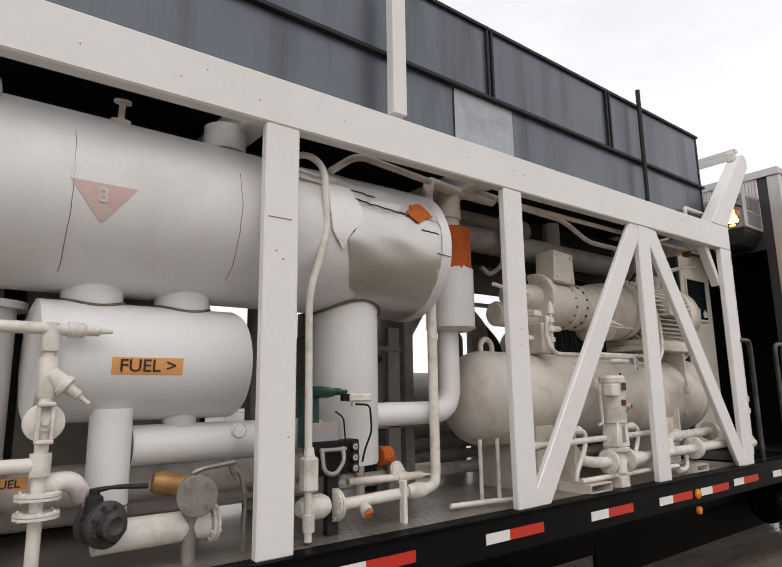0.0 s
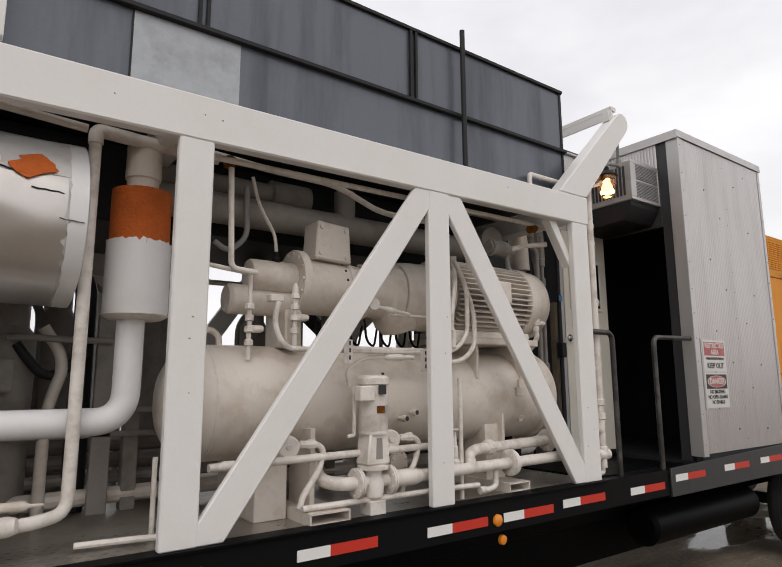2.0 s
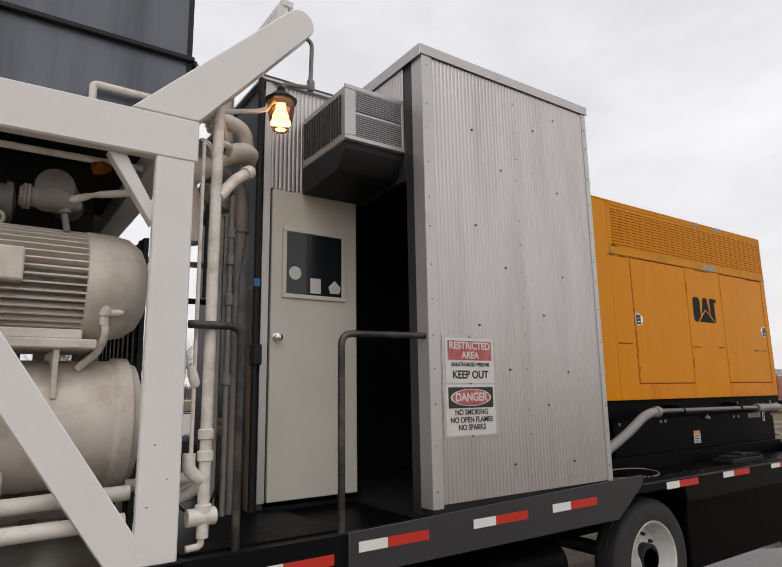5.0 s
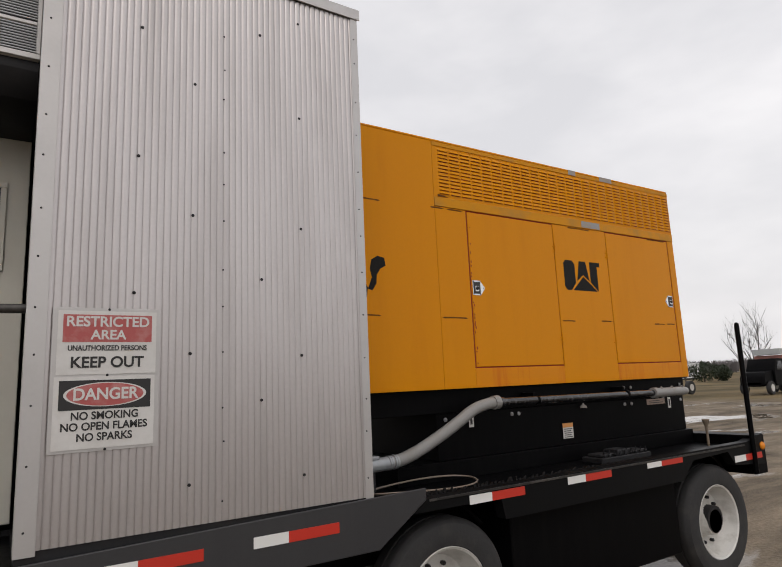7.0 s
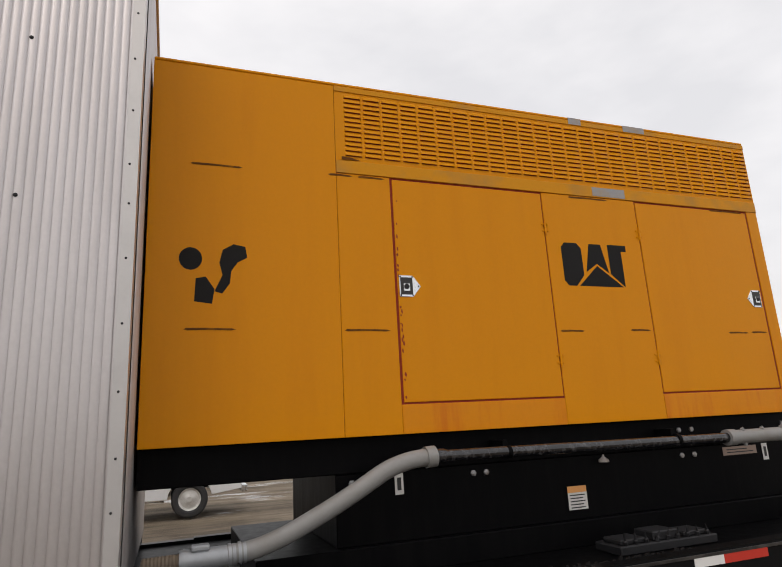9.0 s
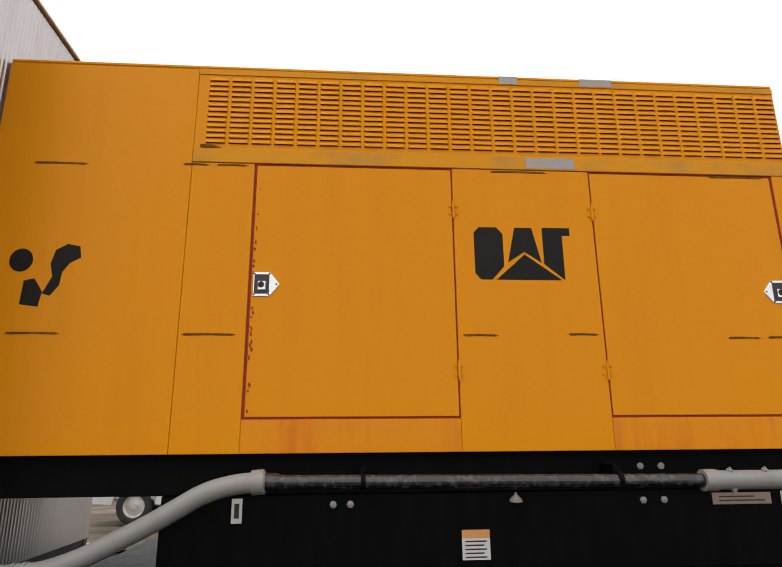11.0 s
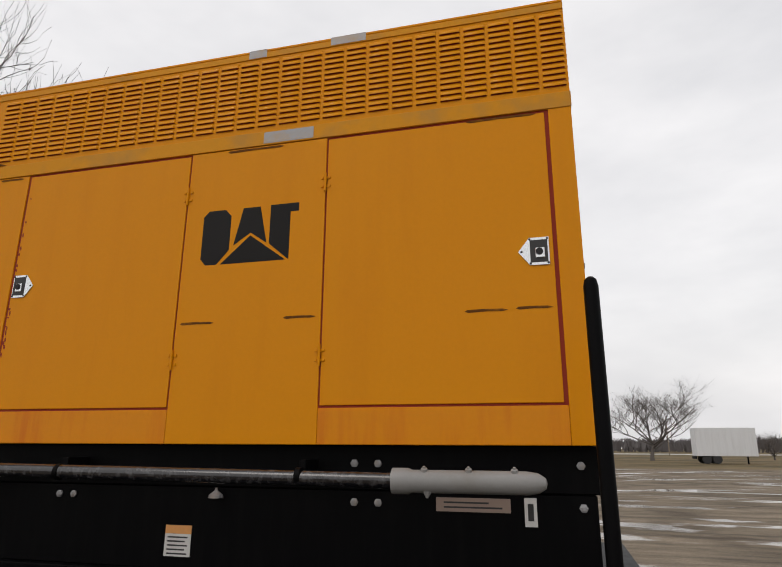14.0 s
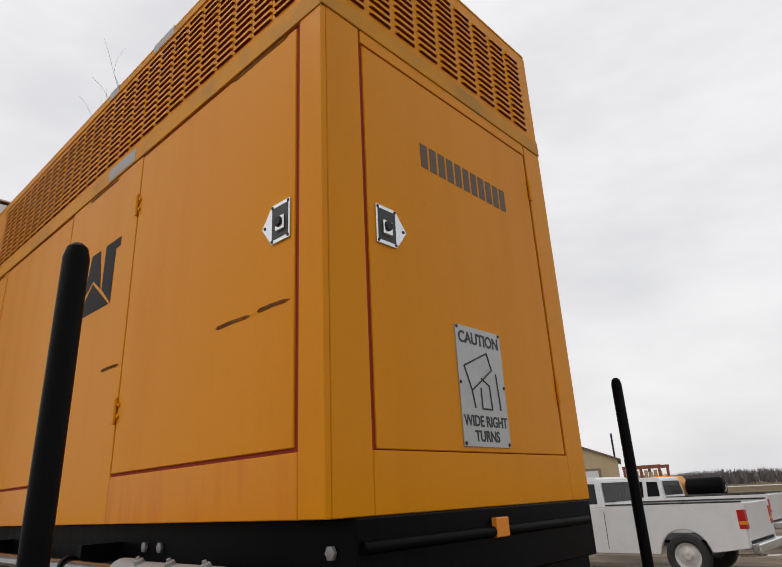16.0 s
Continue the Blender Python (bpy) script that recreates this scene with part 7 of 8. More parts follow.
def build_low_piping():
    v = thing("oil_piping", (4.8, 2.78, 1.05), "white painted oil piping with flanges along the deck", "pipework")
    y = 2.76
    part("suction", tube([(4.02, y, 1.215), (3.93, y + 0.02, 1.215), (3.86, 2.87, 1.23), (3.86, 2.95, 1.35)], 0.035, 0.08, 18), M_PIPE, v)
    part("discharge", tube([(4.24, y, 1.215), (5.80, y, 1.232)], 0.034, 0, 18), M_PIPE, v)
    part("reducer", lathe((4.25, y, 1.215), (1, 0, 0), [(0, 0.034), (0.04, 0.046), (0.16, 0.046), (0.2, 0.036)], 18), M_PIPE, v)
    part("branch", tube([(4.86, y, 1.225), (4.86, y + 0.03, 1.30), (4.95, y + 0.06, 1.32), (5.83, 2.85, 1.336)], 0.034, 0.06, 18), M_PIPE, v)
    part("union", lathe((5.04, 2.83, 1.324), (1, 0, 0), [(0, 0.036), (0.01, 0.048), (0.06, 0.048), (0.07, 0.036)], 8), M_PIPE, v)
    part("flange", flange((5.195, y, 1.227), (1, 0, 0), 0.082, 0.016, 8), M_PIPE, v)
    part("flange", flange((5.66, 2.845, 1.333), (1, 0, 0), 0.075, 0.014, 8), M_PAINT, v)
    part("back_flange", flange((4.46, 2.98, 1.26), (0.2, -1, 0), 0.075, 0.014, 8), M_PAINT, v)
    part("drain_line", tube([(3.24, 2.80, 1.353), (4.70, 2.80, 1.37)], 0.020, 0, 12), M_PIPE, v)
    part("drain_tip", lathe((3.36, 2.80, 1.354), (-1, 0, 0), [(0, 0.026), (0.05, 0.026), (0.07, 0.016), (0.12, 0.010), (0.12, 0)], 12), M_PIPE, v)
    for x in (3.665, 4.30):
        part("drum", lathe((x, 2.86, 1.42), (-0.3, -1, 0), [(0, 0.05), (0.01, 0.055), (0.055, 0.055), (0.06, 0.048), (0.06, 0.014), (0.068, 0.012), (0.068, 0)], 24), M_PIPE, v)
        part("drum_line", tube([(x + 0.03, 2.82, 1.425), (x + 0.13, 2.80, 1.43), (x + 0.18, 2.80, 1.40), (x + 0.16, 2.80, 1.30), (x + 0.06, 2.80, 1.17), (x + 0.05, 2.80, 1.12)], 0.016, 0.05, 10), M_PIPE, v)
        part("drum_fitting", lathe((x + 0.05, 2.815, 1.427), (1, -0.1, 0), [(0, 0.02), (0.04, 0.02), (0.05, 0.026), (0.08, 0.026)], 8), M_PIPE, v)
    part("kick_rail", tube([(3.70, 2.75, 1.125), (4.60, 2.75, 1.125), (4.9, 2.75, 1.12)], 0.016, 0, 10), M_PIPE, v)
    part("bleed_riser", lathe((4.745, 2.79, 1.24), (0, 0, 1), [(0, 0.034), (0.03, 0.034), (0.04, 0.024), (0.11, 0.024), (0.12, 0.016), (0.20, 0.012), (0.21, 0.03), (0.218, 0.03), (0.218, 0)], 14), M_PIPE, v)
    part("drain_valve", tube([(5.06, y, 1.20), (5.06, y, 1.10), (5.0, y - 0.01, 1.085), (4.93, y - 0.01, 1.085)], 0.017, 0.02, 10), M_PIPE, v)
    part("drain_cap", lathe((4.95, y - 0.01, 1.085), (-1, 0, 0), [(0, 0.024), (0.04, 0.024), (0.045, 0)], 12), M_PIPE, v)
    part("support_post", tube([(4.80, 2.79, 1.046), (4.80, 2.79, 1.76)], 0.014, 0, 10), M_PIPE, v)
    for x0, x1, y0 in ((3.72, 3.95, 2.70), (5.15, 5.34, 2.73)):
        out = [(x0, 1.0465), (x1, 1.0465), (x1, 1.105), (x0, 1.105)]
        bm = bmesh.new()
        for a in ((x0, x1, 1.0465, 1.055), (x0, x1, 1.097, 1.105), (x0, x0 + 0.008, 1.0551, 1.0969), (x1 - 0.008, x1, 1.0551, 1.0969)):
            box(a[0], a[1], y0, y0 + 0.4, a[2], a[3], 0, bm)
        part("channel", bm, M_PAINT, v)
    return v


build_low_piping()


def build_cable_conduits():
    v = thing("power_conduits", (4.6, 2.8, 1.9), "white electrical conduits sweeping up to the motor", "conduit")
    y = 2.815
    part("conduit", tube([(3.60, 2.86, 2.16), (3.575, 2.86, 2.05), (3.63, 2.85, 1.915), (4.56, y, 1.915)], 0.015, 0.08, 10), M_PIPE, v)
    part("conduit", tube([(4.02, 2.83, 1.925), (4.78, y, 1.925), (4.90, y, 2.03), (4.905, y, 2.35), (4.84, 2.86, 2.52)], 0.015, 0.12, 10), M_PIPE, v)
    part("conduit", tube([(4.54, y, 1.868), (4.84, y, 1.862), (4.965, y, 1.96), (4.965, y, 2.2), (4.87, 2.87, 2.5)], 0.015, 0.12, 10), M_PIPE, v)
    part("conduit", tube([(4.765, y, 1.93), (4.765, y, 2.16), (4.84, 2.85, 2.40), (4.84, 2.88, 2.52)], 0.017, 0.12, 10), M_PIPE, v)
    part("conduit_body", box(4.74, 4.79, y - 0.025, y + 0.025, 1.94, 2.07, 0.012), M_PIPE, v)
    for x, z in ((3.99, 1.917), (4.525, 1.875)):
        pl = part("slotted_plate", box(x - 0.028, x + 0.028, y - 0.022, y - 0.016, z - 0.075, z + 0.055, 0.002), M_PIPE, v)
        for k in range(3):
            part("slot", box(x + 0.004, x + 0.014, y - 0.0235, y - 0.0222, z - 0.055 + 0.04 * k, z - 0.032 + 0.04 * k, 0), M_INK, pl)
    part("pump_cable", tube([(4.0, 2.80, 1.72), (3.99, 2.82, 1.80), (4.12, 2.86, 1.875), (4.3, 2.84, 1.885)], 0.010, 0.08, 8), M_PAINT, v)
    part("cable_gland", lathe((4.26, 2.84, 1.885), (1, -0.1, 0), [(0, 0.012), (0.03, 0.022), (0.12, 0.022), (0.13, 0.014), (0.2, 0.014)], 10), M_PIPE, v)
    part("pull_box", lathe((4.84, 2.87, 2.52), (0, 0, 1), [(0, 0.03), (0.03, 0.03), (0.03, 0)], 4), M_PIPE, v)
    return v


build_cable_conduits()


# ---- beside the cabin ----
def build_riser():
    v = thing("drain_riser", (6.14, 2.72, 1.05), "white standpipe with elbows beside the frame", "pipework")
    part("pipe", tube([(6.135, 2.73, 1.12), (6.14, 2.73, 3.26)], 0.028, 0, 14), M_PIPE, v)
    part("elbow", tube([(6.15, 2.73, 2.76), (6.28, 2.84, 2.92), (6.38, 2.90, 3.0)], 0.030, 0.05, 12), M_PIPE, v)
    part("elbow_cap", lathe((6.34, 2.875, 2.97), (0.6, 0.4, 0.45), [(0, 0.037), (0.06, 0.037), (0.07, 0.03), (0.07, 0)], 14), M_PIPE, v)
    part("branch", tube([(6.14, 2.73, 3.06), (6.23, 2.80, 3.08), (6.25, 2.9, 3.08)], 0.018, 0.04, 10), M_PIPE, v)
    for z in (1.46, 1.56, 1.22):
        part("coupling", lathe((6.135, 2.73, z), (0, 0, 1), [(0, 0.03), (0.005, 0.038), (0.045, 0.038), (0.05, 0.03)], 14), M_PIPE, v)
    part("low_elbow", tube([(6.06, 2.73, 1.50), (6.06, 2.73, 1.42), (6.12, 2.73, 1.38)], 0.03, 0.05, 12), M_PIPE, v)
    part("foot_tee", lathe((6.06, 2.73, 1.213), (1, 0, 0), [(0, 0.04), (0.13, 0.04), (0.14, 0.025), (0.14, 0)], 14), M_PIPE, v)
    part("drain_cock", tube([(6.13, 2.73, 1.13), (6.13, 2.73, 1.085), (6.06, 2.73, 1.08)], 0.016, 0.02, 10), M_PIPE, v)
    part("valve", lathe((6.05, 2.73, 1.90), (0.3, 0, -1), [(0, 0.018), (0.04, 0.024), (0.08, 0.024), (0.1, 0.014)], 10), M_PIPE, v)
    part("side_line", tube([(6.07, 2.735, 1.45), (6.07, 2.735, 3.05)], 0.010, 0, 8), M_PIPE, v)
    return v


build_riser()


def build_lamp():
    x, y, z = 6.515, 2.80, 3.345
    v = thing("jar_lamp", (x, y, z - 0.12), "lit explosion-proof jar lamp with glowing bulb on a bracket", "lamp")
    part("cap", lathe((x, y, z + 0.07), (0, 0, 1), [(0, 0.088), (0.012, 0.092), (0.02, 0.075), (0.05, 0.05), (0.055, 0.028), (0.09, 0.022), (0.09, 0)], 28), M_DARK, v)
    part("jar", lathe((x, y, z + 0.068), (0, 0, -1), [(0, 0.078), (0.06, 0.075), (0.14, 0.060), (0.175, 0.04), (0.18, 0), (0.176, 0), (0.172, 0.037), (0.138, 0.056), (0.06, 0.071), (0.0, 0.074)], 28, closed=False), M_AMBER_GLASS, v, "amber tinted glass jar")
    part("bulb", lathe((x, y, z + 0.05), (0, 0, -1), [(0, 0.012), (0.035, 0.013), (0.06, 0.021), (0.085, 0.023), (0.105, 0.013), (0.11, 0)], 18), M_BULB, v, "glowing bulb")
    part("bracket", tube([(6.15, 2.75, 3.24), (6.40, 2.80, 3.33), (6.49, 2.80, 3.40)], 0.014, 0.05, 8), M_PIPE, v)
    part("stem", tube([(x + 0.0, y, z + 0.15), (x + 0.02, y, z + 0.19), (6.70, 2.80, 3.56), (6.71, 2.80, 3.86), (6.55, 2.76, 3.87)], 0.013, 0.04, 10), M_HOSE, v, "grey conduit from the lifting arm")
    part("connector", lathe((6.702, 2.80, 3.54), (0.02, 0, 1), [(0, 0.018), (0.01, 0.024), (0.06, 0.024), (0.07, 0.018)], 10), M_HOSE, v)
    return v


build_lamp()
glow = new("lamp_glow", bpy.data.lights.new("lamp_glow", "POINT"))
glow.data.energy, glow.data.color, glow.data.shadow_soft_size = 4.0, (1.0, 0.66, 0.33), 0.03
glow.location = (6.515, 2.80, 3.30)
glow.parent = None


def build_back_pipes():
    v = thing("rear_pipework", (4.0, 4.2, 1.05), "cluster of painted pipes and elbows on the far side", "pipework")
    rnd = random.Random(17)
    # behind the end post: flanged elbows and drop lines
    part("header", tube([(5.55, 3.52, 3.20), (6.06, 3.52, 3.20), (6.20, 3.52, 3.05), (6.22, 3.52, 2.70)], 0.085, 0.13, 20), M_PAINT, v, "thick cream header turning down")
    part("elbow", tube([(6.16, 3.42, 3.08), (6.42, 3.44, 3.30), (6.58, 3.46, 3.36), (6.645, 3.58, 3.30)], 0.068, 0.11, 20), M_PAINT, v)
    # Rear pipes in the darkened paint carry the interior's shade in their colour.
    part("elbow", tube([(6.0, 3.66, 3.22), (6.44, 3.64, 3.22), (6.585, 3.62, 3.15), (6.59, 3.62, 2.84)], 0.060, 0.13, 18), M_DUSTY_SHADED, v)
    part("drop_pipe", tube([(6.59, 3.62, 2.86), (6.565, 3.60, 2.5), (6.56, 3.58, 1.046)], lambda k: 0.05 - 0.024 * min(1.0, k * 3), 0.2, 14), M_DUSTY_SHADED, v)
    part("flange_pipe", tube([(5.85, 3.50, 3.565), (6.40, 3.50, 3.563), (6.56, 3.50, 3.53), (6.60, 3.55, 3.36)], 0.052, 0.12, 18), M_PAINT, v)
    part("flange", flange((6.352, 3.50, 3.563), (1, 0, 0), 0.105, 0.024, 8), M_PAINT, v)
    part("joint_rust", lathe((6.350, 3.50, 3.563), (1, 0, 0), [(0, 0.098), (0.004, 0.098)], 28), M_SCUFF, v)
    for x, y, z, r in ((6.28, 3.42, 3.285, 0.085), (6.17, 3.46, 3.44, 0.08), (6.42, 3.72, 3.74, 0.09)):
        part("flange", flange((x, y, z), (0.75, 0.1, 0.62), r, 0.017, 8), M_PAINT, v)
    part("valve_body", lathe((6.05, 3.46, 3.40), (1, 0, 0.3), [(0, 0.05), (0.04, 0.082), (0.11, 0.082), (0.16, 0.05)], 18), M_PAINT, v)
    part("valve_neck", lathe((6.13, 3.46, 3.45), (0, -0.15, 1), [(0, 0.045), (0.11, 0.042), (0.11, 0.07), (0.13, 0.07), (0.13, 0.02), (0.27, 0.014), (0.27, 0)], 16), M_PAINT, v)
    part("bonnet", lathe((6.30, 3.62, 3.66), (0, 0, 1), [(0, 0.07), (0.03, 0.10), (0.05, 0.10), (0.07, 0.045), (0.10, 0.045), (0.10, 0)], 20), M_PAINT, v)
    wheel = [(6.30 + 0.085 * math.cos(a), 3.60 + 0.02 * math.sin(a), 3.80 + 0.05 * math.sin(a)) for a in (2 * math.pi * i / 24 for i in range(25))]
    part("handwheel", tube(wheel, 0.008, 0, 8), M_PAINT, v)
    part("vertical_pipe", rod((6.50, 3.72, 3.10), (6.50, 3.72, 3.95), 0.055), M_PAINT, v)
    part("small_line", tube([(6.02, 3.05, 3.66), (6.11, 3.08, 3.66), (6.12, 3.08, 3.42), (6.30, 3.16, 3.38), (6.335, 3.2, 3.24)], 0.021, 0.05, 10), M_PIPE, v)
    part("union", lathe((6.24, 3.13, 3.395), (0.9, 0.35, -0.2), [(0, 0.02), (0.006, 0.031), (0.045, 0.031), (0.05, 0.02)], 8), M_PIPE, v)
    part("rust_joint", lathe((6.325, 3.19, 3.27), (0.1, 0.1, -1), [(0, 0.026), (0.05, 0.03), (0.07, 0.02)], 10), M_SCUFF, v)
    for x, y, z0, z1, r, m in ((6.42, 3.50, 1.046, 2.84, 0.022, M_DUSTY_SHADED), (6.49, 3.50, 1.046, 3.05, 0.017, M_DUSTY_SHADED), (6.295, 3.50, 1.30, 2.98, 0.008, M_DARK), (6.33, 3.50, 2.36, 2.96, 0.010, M_DARK),
                               (6.215, 3.62, 2.55, 2.80, 0.05, M_DUSTY_SHADED), (6.535, 3.82, 1.046, 3.0, 0.02, M_DUSTY_SHADED), (6.62, 3.90, 1.046, 3.2, 0.014, M_DARK)):
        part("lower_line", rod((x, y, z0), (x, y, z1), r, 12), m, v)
    part("lower_bend", tube([(6.42, 3.50, 2.80), (6.42, 3.50, 2.90), (6.33, 3.52, 2.95), (6.24, 3.55, 2.93)], 0.024, 0.06, 12), M_DUSTY_SHADED, v)
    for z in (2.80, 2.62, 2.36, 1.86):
        part("coupling", lathe((6.49, 3.50, z - 0.04), (0, 0, 1), [(0, 0.018), (0.008, 0.028), (0.07, 0.028), (0.08, 0.018)], 12), M_DUSTY_SHADED, v)
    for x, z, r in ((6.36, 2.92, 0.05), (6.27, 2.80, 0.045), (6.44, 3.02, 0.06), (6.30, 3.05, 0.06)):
        part("shut_off", lathe((x, 3.60, z - 0.07), (0.25, 0, 1), [(0, 0.02), (0.03, r), (0.09, r), (0.12, 0.03), (0.15, 0.03)], 14), M_DUSTY_SHADED, v)
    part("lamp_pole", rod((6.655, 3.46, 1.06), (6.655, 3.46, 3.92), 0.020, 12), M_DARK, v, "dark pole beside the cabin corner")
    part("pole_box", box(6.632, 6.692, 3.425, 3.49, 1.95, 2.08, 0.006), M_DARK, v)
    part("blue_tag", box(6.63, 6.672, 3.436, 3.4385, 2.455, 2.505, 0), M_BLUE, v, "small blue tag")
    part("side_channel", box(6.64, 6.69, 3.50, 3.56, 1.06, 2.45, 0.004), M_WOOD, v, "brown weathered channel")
    part("valve", lathe((6.44, 3.66, 1.56), (1, 0.1, 0), [(0, 0.03), (0.03, 0.06), (0.10, 0.06), (0.13, 0.035), (0.20, 0.035)], 14), M_DUSTY_SHADED, v)
    part("valve_flange", flange((6.52, 3.66, 1.60), (0, 0, 1), 0.075, 0.014, 6), M_DUSTY_SHADED, v)
    part("column", rod((6.45, 3.70, 1.046), (6.45, 3.70, 1.50), 0.035, 14), M_DUSTY_SHADED, v)
    part("column", rod((6.575, 3.70, 1.046), (6.575, 3.70, 1.52), 0.028, 14), M_DUSTY_SHADED, v)
    for z, m in ((2.74, M_GALV), (2.46, M_DARK)):
        part("far_rail", box(6.03, 6.66, 4.30, 4.33, z - 0.02, z + 0.02, 0.002), m, v)
    part("low_line", tube([(5.9, 3.5, 1.18), (6.25, 3.5, 1.18), (6.4, 3.6, 1.25)], 0.04, 0.1, 12), M_PIPE, v)
    part("low_line", tube([(5.9, 3.35, 1.30), (6.2, 3.4, 1.30), (6.32, 3.5, 1.30)], 0.035, 0.05, 12), M_PIPE, v)
    part("low_valve", lathe((6.18, 3.62, 1.42), (1, 0, 0.1), [(0, 0.03), (0.04, 0.07), (0.13, 0.07), (0.18, 0.03)], 14), M_DARK, v)
    part("hose_loop", tube([(6.12, 3.30, 1.24), (6.22, 3.28, 1.13), (6.34, 3.32, 1.11), (6.42, 3.42, 1.22)], 0.007, 0.06, 8), M_LOGO, v)
    # behind the vessels and compressor
    for i in range(15):
        x = 1.75 + 0.28 * i + rnd.uniform(-0.08, 0.08)
        y = rnd.uniform(3.75, 4.6)
        r = rnd.choice((0.018, 0.026, 0.045, 0.06))
        top = rnd.uniform(2.3, 2.66)
        part("standpipe", tube([(x, y, 1.046), (x, y, top - 0.2), (x + rnd.choice((-0.25, 0.25)), y, top)], r, 0.1, 10), rnd.choice((M_DUSTY_SHADED, M_PAINT, M_DUSTY_SHADED, M_DARK)), v)
    for i, z in enumerate((1.13, 1.21, 1.29, 1.37, 2.45)):
        y = 3.72 + 0.12 * i
        part("long_line", tube([(0.2, y, z), (2.6, y, z), (5.85, y, z + 0.02)], rnd.choice((0.02, 0.035, 0.045)), 0.05, 10), rnd.choice((M_DUSTY_SHADED, M_PAINT)), v)
    for x in (2.3, 2.75, 3.35, 4.05):
        part("vessel_column", lathe((x, 4.25, 1.046), (0, 0, 1), [(0, 0.11), (1.1, 0.11), (1.15, 0.08), (1.6, 0.08)], 20), M_DUSTY_SHADED, v)
    for x in (1.95, 3.1, 4.4, 5.5):
        part("pipe_support", box(x - 0.04, x + 0.04, 3.68, 3.76, 1.046, 2.66, 0.004), M_DUSTY_SHADED, v)
    part("drum", lathe((2.44, 3.83, 1.046), (0, 0, 1), [(0, 0.16), (0.02, 0.17), (0.95, 0.17), (1.0, 0.13), (1.15, 0.13)], 24), M_DUSTY_SHADED, v, "upright drum under the vessel, dusty paint darkened for shade")
    part("drum_box", box(2.28, 2.50, 3.52, 3.6585, 1.70, 1.87, 0.01), M_DUSTY_SHADED, v)
    part("wide_plate", box(2.885, 2.985, 3.64, 3.68, 1.046, 2.12, 0.004), M_DUSTY_SHADED, v)
    part("curved_brace", tube([(2.66, 3.66, 1.046), (2.66, 3.66, 1.60), (2.74, 3.66, 1.86), (2.62, 3.66, 2.04)], 0.03, 0.12, 12), M_PAINT, v)
    part("curved_brace", tube([(2.50, 3.68, 1.95), (2.66, 3.68, 1.74), (2.84, 3.68, 1.92)], 0.026, 0.12, 12), M_DARK, v)
    part("cross_line", tube([(2.45, 3.60, 1.98), (2.95, 3.60, 1.97)], 0.018, 0, 10), M_DUSTY_SHADED, v)
    for z in (1.45, 1.58):
        part("support_rail", box(2.45, 3.3, 3.64, 3.68, z, z + 0.03, 0.003), M_DUSTY_SHADED, v)
    # Ribbed dark screen added across the bay's end to keep the interior dark.
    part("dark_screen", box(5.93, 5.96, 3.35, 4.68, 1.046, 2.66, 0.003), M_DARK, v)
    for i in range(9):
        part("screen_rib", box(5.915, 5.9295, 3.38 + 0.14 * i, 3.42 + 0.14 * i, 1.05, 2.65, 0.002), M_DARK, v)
    return v


build_back_pipes()


